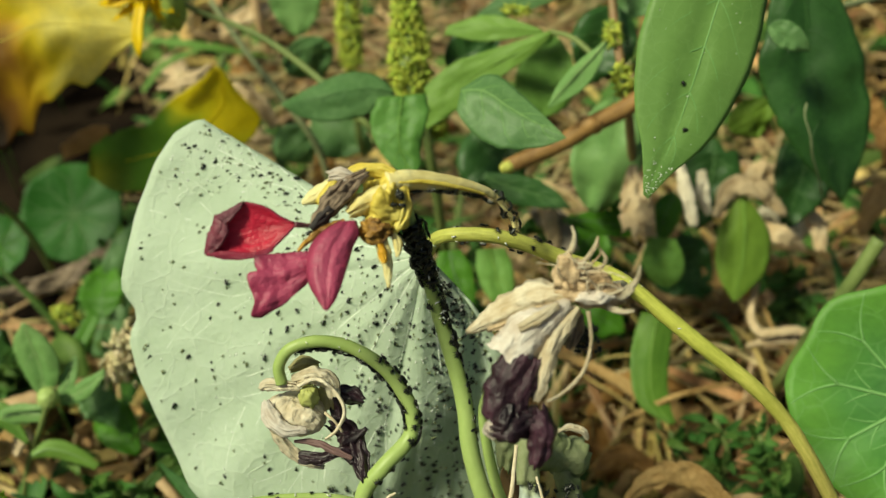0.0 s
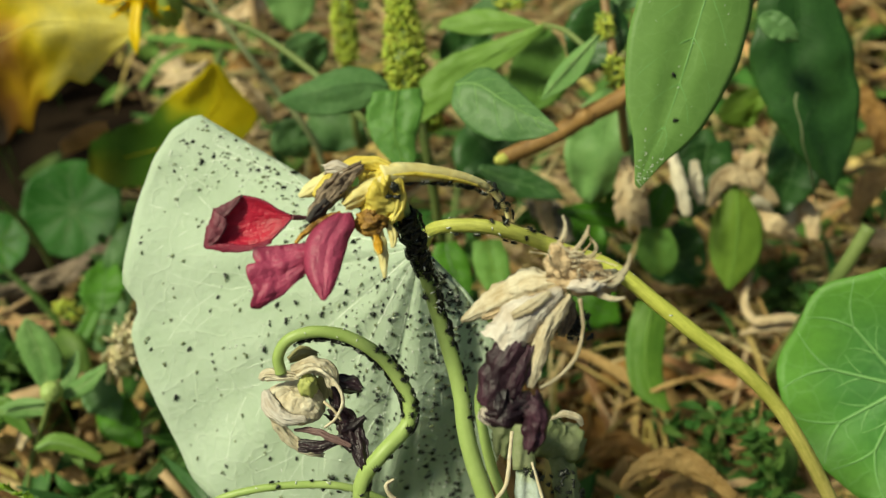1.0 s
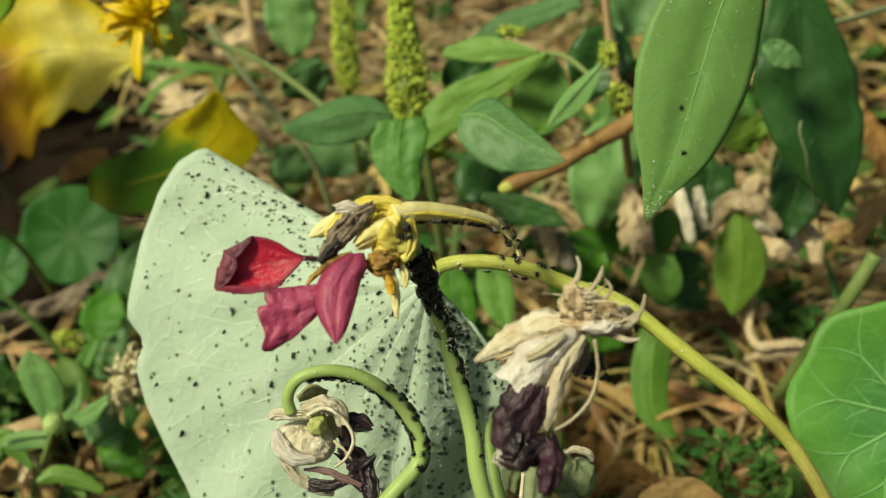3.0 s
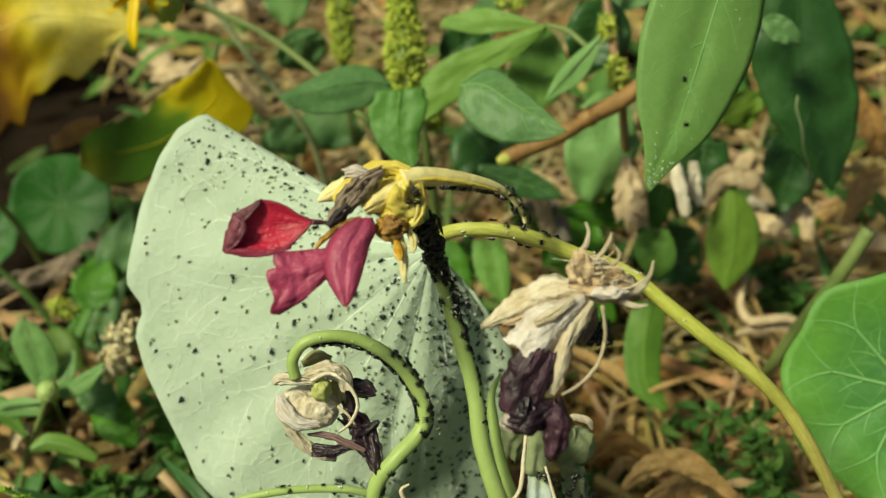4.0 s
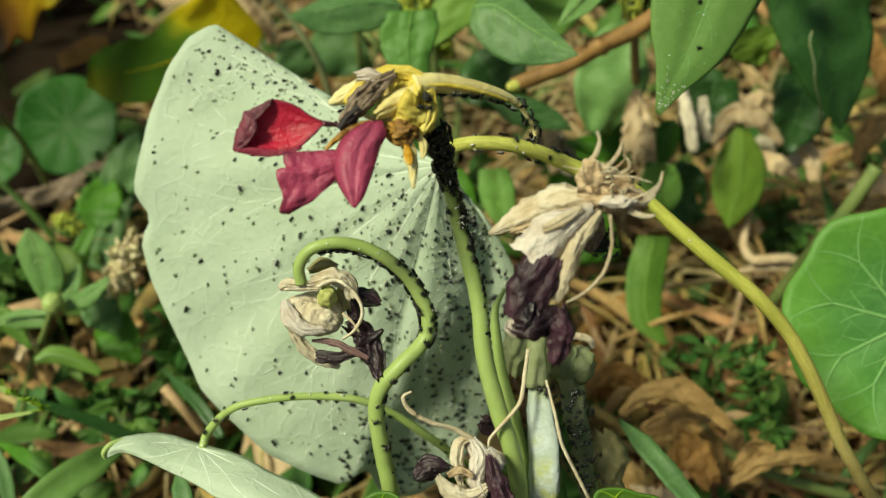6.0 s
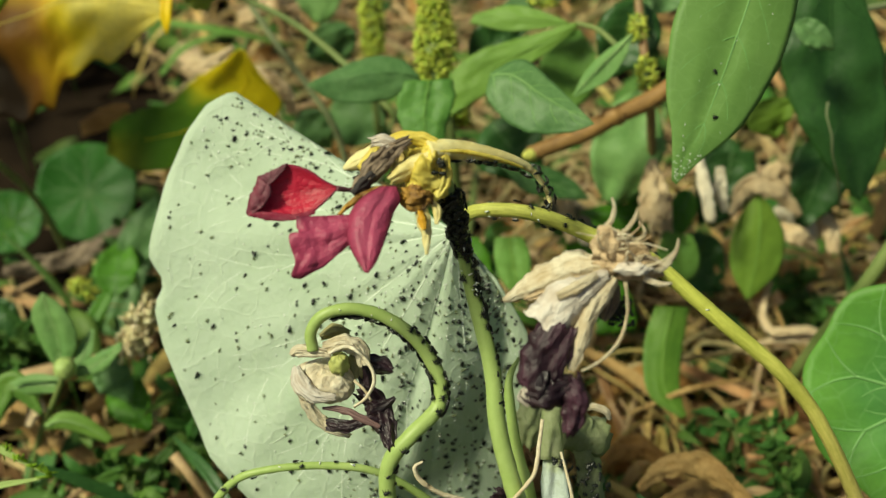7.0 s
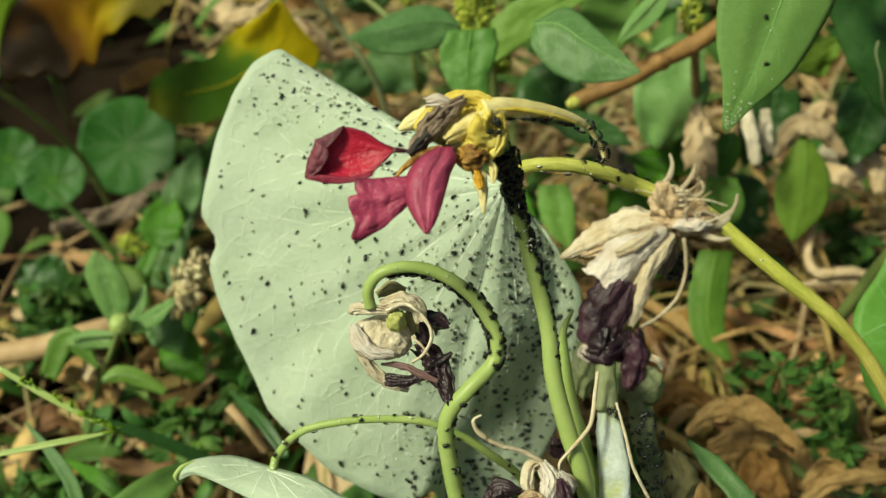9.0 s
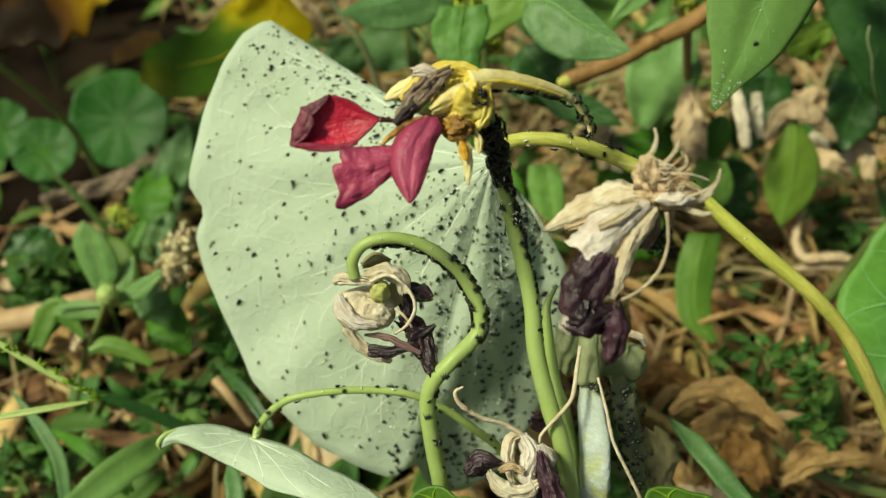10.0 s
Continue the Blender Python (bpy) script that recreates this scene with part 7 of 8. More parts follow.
def build_yellow_flower():
    centre, cup_at = np.array((-0.0810, 0.2386, 0.1339)), np.array((-0.0756, 0.2395, 0.1287))
    ob = thing("yellow_flower", cup_at, "ragged yellow daisy-like flower nodding on a green stalk", "flower")
    cup = part("flower_cup", lump(cup_at, 0.0052, 5.0, 0.1, 2.0, (0.75, 0.9, 1.15)), "cup_green", ob, "ribbed pale green flower cup")
    for k in range(8):
        a = 0.4 + 2 * math.pi * k / 8
        d = np.array((0.0040 * math.cos(a), -0.001, 0.0058 * math.sin(a)))
        part("bract", lump(cup_at + d * 0.8, 0.0018, k * 2.0, 0.15, 2.0, (1.0, 0.9, 1.7), 8, 10), "cup_green", cup)
    r = random.Random(8)
    for k in range(52):
        a = r.random() * 6.3
        l = 0.005 + 0.0075 * r.random()
        tip = centre + np.array((-0.001 + l * math.cos(a), -0.004 * r.random(), l * math.sin(a) * 0.85))
        part("ray", Blade(centre + np.array((0.002, 0.001, 0)), tip, 0.0016 + 0.0014 * r.random(), EYEWARD, r.gauss(0, 0.22), r.gauss(0, 0.12), 0.3, "strap", 0.1, 0, k).sheet(8, 5, 0.0002), "gold", ob)
    part("ray", Blade((-0.0809, 0.2340, 0.1327), (-0.0815, 0.2245, 0.1221), 0.0030, EYEWARD, 0.05, 0.03, 0.3, "strap", 0.1, 0, 99).sheet(12, 5, 0.0002), "gold", ob, "long hanging yellow ray")


build_yellow_flower()


def withering_leaf(first, second, mat, label, wear, seed, relief=(0, 0.08, 0.1, 0.05, 0), ruffle=0.07, jag=0.1, stalk=None):
    """A limp leaf that yellows, browns or blackens along its length."""
    sh = Drape(first, second, relief, ruffle, seed, 3.5, jag=jag, face=(0, -0.6, 0.8))
    ob = thing("withering_leaf", first[0], label, "leaf", "withering leaves")
    blade = sh.put("blade", mat, ob, "", wear, 60, 35, 0.0004)
    part("midrib", tube([sh(u, 0.5, 0.0002) for u in np.linspace(0.02, 0.8, 9)], [0.0003, 0.0003, 0.0001], 6, 4), mat, blade)
    if stalk:
        part("leaf_stalk", tube(stalk, [0.0010, 0.0012], 8, 6), "stem_dull", ob)
    return ob


shaped_leaf([(-0.1097, 0.2406, 0.1439), (-0.1207, 0.2297, 0.1312), (-0.1274, 0.2243, 0.1244), (-0.1329, 0.2205, 0.1193), (-0.1358, 0.2169, 0.1142), (-0.1380, 0.2124, 0.1081)], [(-0.1333, 0.2409, 0.1463), (-0.1438, 0.2319, 0.1357), (-0.1529, 0.2249, 0.1273), (-0.1574, 0.2182, 0.1188), (-0.1529, 0.2136, 0.1120), (-0.1392, 0.2122, 0.1079)], "green_lime", "bright lime-green leaf with a wavy margin", "green_lime2", (0, 0.05, 0.0, 0.06, 0), 0.04, jag=0.06, stalk=[(-0.1216, 0.2427, 0.1459), (-0.1223, 0.2639, 0.1465), (-0.1226, 0.2913, 0.1543)], group="nasturtium leaves")
withering_leaf([(-0.0889, 0.2487, 0.1160), (-0.0931, 0.2544, 0.1194), (-0.1013, 0.2614, 0.1244), (-0.1161, 0.2675, 0.1289), (-0.1320, 0.2696, 0.1293), (-0.1483, 0.2653, 0.1229), (-0.1598, 0.2599, 0.1151)], [(-0.0893, 0.2471, 0.1144), (-0.0975, 0.2446, 0.1086), (-0.1041, 0.2423, 0.1028), (-0.1143, 0.2421, 0.0996), (-0.1219, 0.2397, 0.0938), (-0.1278, 0.2362, 0.0868), (-0.1436, 0.2356, 0.0834), (-0.1605, 0.2375, 0.0829)], "leaf_withering", "large yellow withering leaf with a scorched black end",
               lambda u, v: 0.03 + 0.3 * ramp01(0.22 - v, 0, 0.22) + 0.85 * ramp01(u + 0.28 * (v - 0.55) + 0.10 * noise.noise(Vector((u * 6, v * 5, 2.0))), 0.36, 0.78) + 0.10 * noise.noise(Vector((u * 9, v * 7, 4.0))), 2.0, (0, 0.10, 0.06, 0.10, 0.02, 0), 0.06, 0.16, [(-0.0931, 0.2544, 0.1194), (-0.0915, 0.2693, 0.1204), (-0.0891, 0.2868, 0.1241)])
withering_leaf([(-0.0695, 0.2498, 0.1028), (-0.0782, 0.2477, 0.0968), (-0.0855, 0.2465, 0.0917), (-0.0923, 0.2445, 0.0856), (-0.1015, 0.2455, 0.0830), (-0.1115, 0.2442, 0.0780)], [(-0.0678, 0.2493, 0.1021), (-0.0633, 0.2470, 0.0951), (-0.0576, 0.2446, 0.0878), (-0.0618, 0.2421, 0.0812), (-0.0710, 0.2396, 0.0748), (-0.0879, 0.2371, 0.0689), (-0.1031, 0.2369, 0.0653), (-0.1148, 0.2424, 0.0675)], "leaf_yellowing", "yellowing leaf with a green lower half near the ground",
               lambda u, v: 0.08 + 0.72 * ramp01(u + 0.12 * noise.noise(Vector((u * 5, v * 4, 1.0))), 0.28, 0.55) + 0.2 * ramp01(u, 0.75, 0.95) * ramp01(v, 0.2, 0.6), 7.0, (0, 0.02, 0.03, 0.02, 0), 0.03, 0.1, [(-0.0688, 0.2507, 0.1008), (-0.0714, 0.2670, 0.0949), (-0.0806, 0.3055, 0.0706)])
withering_leaf([(-0.1087, 0.2537, 0.0790), (-0.1145, 0.2550, 0.0773), (-0.1209, 0.2549, 0.0743), (-0.1261, 0.2541, 0.0705)], [(-0.1074, 0.2509, 0.0760), (-0.1128, 0.2507, 0.0728), (-0.1183, 0.2509, 0.0700), (-0.1251, 0.2510, 0.0671)], "litter", "russet dead leaf on the ground", None, 11.0)


# ---- grass blades in front at the lower left ----
def grass_blade(base, mid, tip, width, mat, label, seed=0, face=Vector((0.1, -0.5, 0.8))):
    ob = thing("wild_grass", base, label, "grass", "grass blades")
    ribbon([base, mid, tip], [width * 0.7, width, width * 0.9, width * 0.15], face, mat, ob, "blade", "", 0.06, seed, 0.0003, 5, -0.15, 0.3)
    return ob


grass_blade((-0.0918, 0.0952, 0.0666), (-0.0818, 0.1066, 0.0670), (-0.0731, 0.1181, 0.0634), 0.0076, "green_mid", "broad shiny green grass blade", 1)
grass_blade((-0.0999, 0.1029, 0.0470), (-0.1036, 0.1151, 0.0570), (-0.1167, 0.1275, 0.0637), 0.0034, "green_blue", "arched bluish grass blade", 2)
grass_blade((-0.0670, 0.1255, 0.0454), (-0.0859, 0.1268, 0.0586), (-0.1001, 0.1271, 0.0678), 0.0030, "green_dark", "dark green grass blade", 3)
grass_blade((-0.1070, 0.1033, 0.0885), (-0.0947, 0.1062, 0.0891), (-0.0833, 0.1095, 0.0887), 0.0014, "stem", "thin bright grass stalk", 4)
grass_blade((-0.1064, 0.1166, 0.1006), (-0.0950, 0.1127, 0.0950), (-0.0827, 0.1095, 0.0887), 0.0014, "stem", "thin bright grass stalk with tiny spikelets", 5)
grass_blade((0.0502, 0.0933, 0.0839), (0.0421, 0.1033, 0.0867), (0.0360, 0.1132, 0.0853), 0.0045, "green_blue", "bluish green grass blade", 6)
grass_blade((-0.0516, 0.0902, 0.0801), (-0.0529, 0.0949, 0.0817), (-0.0549, 0.0997, 0.0822), 0.004, "green_blue", "bluish green grass blade", 7)
grass_blade((-0.1258, 0.1840, 0.0210), (-0.1126, 0.2029, 0.0375), (-0.1044, 0.2304, 0.0486), 0.005, "green", "long green grass blade", 8)
grass_blade((-0.1091, 0.3085, 0.0756), (-0.0887, 0.3075, 0.0732), (-0.0662, 0.3142, 0.0642), 0.003, "green_sage", "grey-green grass blade", 9)
grass_blade((-0.1148, 0.3039, 0.0567), (-0.1062, 0.3113, 0.0639), (-0.0871, 0.3175, 0.0690), 0.0026, "green_sage", "grey-green grass blade", 10)
grass_blade((-0.0907, 0.1158, 0.0379), (-0.1010, 0.1226, 0.0447), (-0.1154, 0.1314, 0.0401), 0.004, "green", "green blade of wild grass", 12)
grass_blade((-0.0527, 0.1213, 0.0611), (-0.0595, 0.1297, 0.0624), (-0.0706, 0.1410, 0.0599), 0.003, "green_dark", "dark green grass blade", 13)
grass_blade((-0.1212, 0.1482, 0.0531), (-0.1162, 0.1560, 0.0599), (-0.1079, 0.1505, 0.0544), 0.0062, "green_strap", "hook-shaped curled green leaf over the straw", 14)
spk = thing("grass_spikelets", (-0.0917, 0.1119, 0.0934), "tiny pale spikelets along a grass stalk", "grass", "grass blades")
part("spikelet_mass", join(*[tube([p, p + np.array((rng.gauss(0, 0.0012), rng.gauss(0, 0.0008), rng.gauss(0.0005, 0.0012)))], [0.0004, 0.0001], 5, 2)
     for p in [(1 - q) * np.array((-0.1018, 0.1152, 0.0986)) + q * np.array((-0.0828, 0.1095, 0.0889)) for q in np.linspace(0, 1, 46)]]), "green_lime", spk, "", "stuff")


# ---- crinkled low weeds at the lower right ----
def crinkled_weed(points, size, mat, label, count, seed):
    r = random.Random(seed)
    ob = thing("crinkled_weed", points[-1], label, "weed", "crinkled weeds")
    c = spline(points, 16)
    part("stalk", tube(points, [0.0007, 0.0009], 6, 6), "stem_dull", ob)
    geos = []
    for i in range(count):
        p = c[int((i / count) * (len(c) - 1))]
        p = p + np.array((r.gauss(0, 0.25), r.gauss(0, 0.2), r.gauss(0, 0.2))) * size
        d = unit((r.gauss(0, 1), r.gauss(-0.3, 0.7), r.gauss(0.1, 0.6)))
        tip = p + d * size * (0.6 + 0.6 * r.random())
        geos.append(Blade(p, tip, size * 0.34, EYEWARD, r.gauss(0, 0.2), r.gauss(0, 0.1), 0.4, "lance", 0.4, 0, i + seed, 7.0).sheet(7, 5, 0.0003))
    part("leaflet_mass", join(*geos), mat, ob, "crinkled toothed leaflets", "stuff")


crinkled_weed([(0.0767, 0.1522, 0.0617), (0.0778, 0.1428, 0.0557), (0.0824, 0.1358, 0.0490), (0.0912, 0.1326, 0.0402)], 0.0056, "weed_fresh", "crinkled bright green weed under the round leaf", 110, 1)
crinkled_weed([(0.0582, 0.1610, 0.0464), (0.0631, 0.1546, 0.0402), (0.0699, 0.1516, 0.0343)], 0.0075, "weed", "crinkled green weed on the mulch", 10, 2)
crinkled_weed([(0.0686, 0.1602, 0.0531), (0.0718, 0.1549, 0.0481), (0.0723, 0.1528, 0.0380)], 0.007, "weed_fresh", "crinkled green weed on the mulch", 18, 3)
crinkled_weed([(0.0054, 0.2159, 0.0577), (0.0034, 0.2064, 0.0480), (0.0066, 0.2060, 0.0327)], 0.009, "weed", "crinkled green weed behind the large leaf", 40, 4)
crinkled_weed([(0.0285, 0.2306, 0.0572), (0.0430, 0.2272, 0.0453), (0.0396, 0.2206, 0.0314)], 0.010, "weed", "small-leaved green weed behind the arching stalk", 60, 5)
crinkled_weed([(0.1021, 0.2222, 0.0435), (0.1088, 0.2185, 0.0318), (0.1083, 0.2143, 0.0202)], 0.010, "weed", "small-leaved green weed on the mulch", 50, 6)
crinkled_weed([(-0.1367, 0.1851, 0.0349), (-0.1281, 0.1888, 0.0382), (-0.1382, 0.1816, 0.0167)], 0.010, "weed", "small-leaved dark green weed near the ground", 60, 7)
crinkled_weed([(-0.1105, 0.2351, 0.0421), (-0.1146, 0.2247, 0.0314), (-0.1186, 0.2168, 0.0235)], 0.010, "weed", "small-leaved dark green weed near the ground", 60, 8)
crinkled_weed([(-0.1457, 0.1946, 0.0318), (-0.1367, 0.1912, 0.0282), (-0.1443, 0.1893, 0.0133)], 0.011, "weed", "small-leaved dark green weed near the ground", 60, 9)
crinkled_weed([(-0.0956, 0.1459, 0.0386), (-0.0833, 0.1454, 0.0375), (-0.0875, 0.1384, 0.0313)], 0.009, "weed", "small-leaved dark green weed near the ground", 50, 10)
crinkled_weed([(-0.1300, 0.1281, 0.0243), (-0.1241, 0.1319, 0.0274), (-0.1298, 0.1298, 0.0122)], 0.009, "weed", "small-leaved dark green weed near the ground", 40, 11)
crinkled_weed([(-0.0759, 0.1679, 0.0441), (-0.0724, 0.1611, 0.0376), (-0.0712, 0.1599, 0.0229)], 0.010, "weed", "small-leaved dark green weed near the ground", 40, 12)


def dry_strip(pts, widths, mat, label, seed, face=EYEWARD):
    ob = thing("dead_leaf", pts[-1], label, "leaf", "dead leaves on the ground")
    ribbon(pts, widths, face, mat, ob, "blade", "", 0.34, seed, 0.0003, 13, 0.12, 0.8)


dry_strip([(0.0481, 0.2085, 0.0985), (0.0486, 0.2035, 0.0940), (0.0499, 0.1987, 0.0855)], [0.002, 0.007, 0.0105], "litter_pale", "pale pointed dead leaf standing among the weeds", 101)
dry_strip([(0.0602, 0.2102, 0.0995), (0.0623, 0.2037, 0.0934), (0.0649, 0.1993, 0.0852)], [0.002, 0.0042, 0.0024], "straw_pale", "bleached white strip of dead stalk", 102)
dry_strip([(0.0754, 0.2164, 0.0730), (0.0792, 0.2193, 0.0822), (0.0872, 0.2185, 0.0811), (0.0956, 0.2175, 0.0729)], [0.002, 0.006, 0.006, 0.002], "litter_pale", "twisted beige dead leaf", 103)
dry_strip([(0.0885, 0.2179, 0.0696), (0.0935, 0.2117, 0.0704), (0.1019, 0.2129, 0.0642)], [0.002, 0.006, 0.002], "litter_pale", "twisted beige dead leaf", 105)
dry_strip([(0.0242, 0.2196, 0.0789), (0.0274, 0.2111, 0.0778), (0.0296, 0.2079, 0.0679)], [0.002, 0.005, 0.003], "litter_pale", "pale dead leaf behind the arching stalk", 106)
dry_strip([(0.0399, 0.1831, 0.0242), (0.0489, 0.1867, 0.0337), (0.0600, 0.1917, 0.0309), (0.0716, 0.1917, 0.0235)], [0.002, 0.006, 0.006, 0.002], "litter", "rust-brown curled dead leaf on the mulch", 107)
dry_strip([(0.0484, 0.1526, 0.0365), (0.0557, 0.1496, 0.0442), (0.0662, 0.1474, 0.0416), (0.0763, 0.1462, 0.0291)], [0.003, 0.006, 0.006, 0.003], "litter_tan", "rust-brown rolled dead leaf on the mulch", 108)
dry_strip([(0.0548, 0.1386, 0.0341), (0.0605, 0.1384, 0.0418), (0.0694, 0.1362, 0.0393), (0.0743, 0.1341, 0.0290)], [0.003, 0.0065, 0.006, 0.003], "litter_tan", "orange-brown curled dead leaf on the mulch", 109)
dry_strip([(0.0787, 0.1464, 0.0318), (0.0780, 0.1366, 0.0337), (0.0848, 0.1336, 0.0279)], [0.004, 0.009, 0.006], "litter_tan", "orange-brown dead leaf on the mulch", 111)
dry_strip([(0.0646, 0.1374, 0.0488), (0.0735, 0.1373, 0.0523), (0.0845, 0.1370, 0.0473), (0.0994, 0.1394, 0.0419)], [0.001, 0.0022, 0.002, 0.001], "straw_stalk", "long tan strip of dead leaf on the mulch", 123)
dry_strip([(0.0708, 0.1232, 0.0423), (0.0796, 0.1268, 0.0477), (0.0914, 0.1290, 0.0463), (0.1019, 0.1306, 0.0404)], [0.002, 0.004, 0.004, 0.002], "litter_tan", "long tan strip of dead leaf on the mulch", 124)
dry_strip([(0.0540, 0.1233, 0.0433), (0.0588, 0.1277, 0.0497), (0.0625, 0.1341, 0.0500)], [0.003, 0.007, 0.003], "litter", "orange-brown dead leaf on the mulch", 125)
dry_strip([(0.0457, 0.1669, 0.0429), (0.0599, 0.1691, 0.0510), (0.0765, 0.1755, 0.0490)], [0.0008, 0.0015, 0.0008], "litter_tan", "bleached strip of dry grass on the mulch", 126)
dry_strip([(-0.0969, 0.3547, 0.0507), (-0.0829, 0.3510, 0.0604), (-0.0711, 0.3632, 0.0579)], [0.004, 0.008, 0.004], "litter_pale", "pale dead leaf on the ground", 112)
dry_strip([(-0.1153, 0.3308, 0.0414), (-0.1012, 0.3244, 0.0482), (-0.0936, 0.3302, 0.0466)], [0.003, 0.007, 0.003], "litter_pale", "pale dead leaf on the ground", 113)
dry_strip([(-0.0859, 0.3052, 0.0416), (-0.0763, 0.2984, 0.0411), (-0.0688, 0.3010, 0.0360)], [0.003, 0.007, 0.003], "litter_pale", "pale dead leaf on the ground", 114)
dry_strip([(-0.0501, 0.2949, 0.0429), (-0.0475, 0.2853, 0.0399), (-0.0505, 0.2833, 0.0307)], [0.003, 0.008, 0.004], "litter", "rust-brown dead leaf on the ground", 115)
dry_strip([(-0.1149, 0.1586, 0.0446), (-0.1190, 0.1536, 0.0470), (-0.1252, 0.1556, 0.0492)], [0.002, 0.006, 0.003], "litter_tan", "shrivelled tan leaf under the stalk", 117)
dry_strip([(-0.0882, 0.1711, 0.0341), (-0.0836, 0.1706, 0.0402), (-0.0816, 0.1703, 0.0330)], [0.003, 0.007, 0.003], "litter_tan", "tan dead leaf on the ground", 118)


dry_strip([(-0.0859, 0.2430, 0.0997), (-0.0813, 0.2440, 0.1004), (-0.0758, 0.2455, 0.1016), (-0.0707, 0.2483, 0.1043)], [0.0008, 0.0026, 0.0032, 0.0010], "litter_pale", "pale beige dead leaf resting on the yellowing one", 131)
dry_strip([(-0.0686, 0.2587, 0.0903), (-0.0633, 0.2573, 0.0885), (-0.0581, 0.2535, 0.0842), (-0.0556, 0.2499, 0.0802)], [0.001, 0.0045, 0.0045, 0.002], "litter_pale", "pale beige dead leaf on the ground", 132)

dry_strip([(0.0502, 0.2116, 0.0910), (0.0510, 0.2085, 0.0849), (0.0537, 0.2035, 0.0768)], [0.004, 0.0085, 0.006], "litter_pale", "pale pinkish pointed dead leaf among the weeds", 141)
dry_strip([(0.0674, 0.2120, 0.0937), (0.0685, 0.2097, 0.0876), (0.0705, 0.2076, 0.0818)], [0.002, 0.0040, 0.002], "straw_pale", "bleached white strip of dead stalk", 142)
dry_strip([(0.0835, 0.2274, 0.0657), (0.0887, 0.2341, 0.0700), (0.0952, 0.2372, 0.0706), (0.1035, 0.2362, 0.0668)], [0.003, 0.008, 0.010, 0.005], "litter_pale", "curled beige dead leaf among the weeds", 143)
dry_strip([(0.0912, 0.2284, 0.0636), (0.0973, 0.2290, 0.0640), (0.1032, 0.2259, 0.0605), (0.1017, 0.2219, 0.0565)], [0.002, 0.007, 0.008, 0.002], "straw_pale", "bleached curled dead leaf among the weeds", 144)
dry_strip([(0.0976, 0.2216, 0.0448), (0.1038, 0.2235, 0.0466), (0.1109, 0.2226, 0.0453)], [0.003, 0.007, 0.003], "litter_tan", "tan dead leaf on the mulch", 145)
dry_strip([(0.0884, 0.2055, 0.0574), (0.0858, 0.1989, 0.0525), (0.0883, 0.1940, 0.0491), (0.0977, 0.1937, 0.0502), (0.1046, 0.1920, 0.0500)], [0.001, 0.0022, 0.0024, 0.0022, 0.0008], "litter_pale", "curling pale strip of dead leaf", 146)
dry_strip([(0.0848, 0.1929, 0.0445), (0.0939, 0.1944, 0.0456), (0.1038, 0.1940, 0.0449), (0.1112, 0.1920, 0.0425)], [0.001, 0.003, 0.003, 0.001], "litter_pale", "pale strip of dead leaf on the mulch", 147)
dry_strip([(0.0226, 0.2154, 0.0774), (0.0274, 0.2136, 0.0753), (0.0314, 0.2110, 0.0725), (0.0345, 0.2071, 0.0684)], [0.003, 0.008, 0.008, 0.003], "grey_stalk", "greyish dead leaf behind the arching stalk", 148)
dry_strip([(0.0807, 0.2245, 0.0557), (0.0763, 0.2208, 0.0521), (0.0797, 0.2166, 0.0476), (0.0866, 0.2161, 0.0468)], [0.002, 0.005, 0.005, 0.002], "litter_tan", "tan dead leaf in the shade of the weeds", 149)
dry_strip([(-0.1495, 0.2205, 0.0348), (-0.1413, 0.2271, 0.0316), (-0.1289, 0.2352, 0.0299), (-0.1143, 0.2487, 0.0342)], [0.003, 0.006, 0.007, 0.004], "dry_brown", "broad brown strip of dead leaf on the ground", 150)
dry_strip([(-0.1538, 0.1908, 0.0241), (-0.1514, 0.1951, 0.0287), (-0.1463, 0.1980, 0.0318)], [0.004, 0.009, 0.003], "litter_pale", "pinkish beige dead leaf on the ground", 152)
dry_strip([(-0.1133, 0.1508, 0.0486), (-0.1117, 0.1534, 0.0514), (-0.1091, 0.1548, 0.0529)], [0.002, 0.0040, 0.003], "litter_pale", "shrivelled pale flower remnant", 153)
dry_strip([(-0.1283, 0.1590, 0.0392), (-0.1237, 0.1613, 0.0415), (-0.1189, 0.1590, 0.0386), (-0.1138, 0.1537, 0.0322)], [0.003, 0.007, 0.006, 0.004], "litter_tan", "shrivelled tan leaf under the hooked leaf", 154)
dry_strip([(-0.0924, 0.1663, 0.0300), (-0.0889, 0.1681, 0.0318), (-0.0862, 0.1708, 0.0346)], [0.003, 0.006, 0.002], "litter_pale", "pinkish curled dead leaf on the ground", 155)
dry_strip([(-0.1197, 0.1625, 0.0275), (-0.1098, 0.1605, 0.0244), (-0.1001, 0.1605, 0.0239), (-0.0906, 0.1632, 0.0263)], [0.003, 0.006, 0.005, 0.003], "litter_tan", "brown dead leaf on the ground", 156)
dry_strip([(-0.0712, 0.1702, 0.0102), (-0.0646, 0.1739, 0.0140), (-0.0545, 0.1757, 0.0153)], [0.003, 0.007, 0.004], "litter_tan", "brown dead leaf on the ground", 157)
dry_strip([(-0.1126, 0.1778, 0.0216), (-0.1026, 0.1812, 0.0248), (-0.0908, 0.1830, 0.0261)], [0.002, 0.006, 0.003], "litter_tan", "brown dead leaf on the ground", 158)
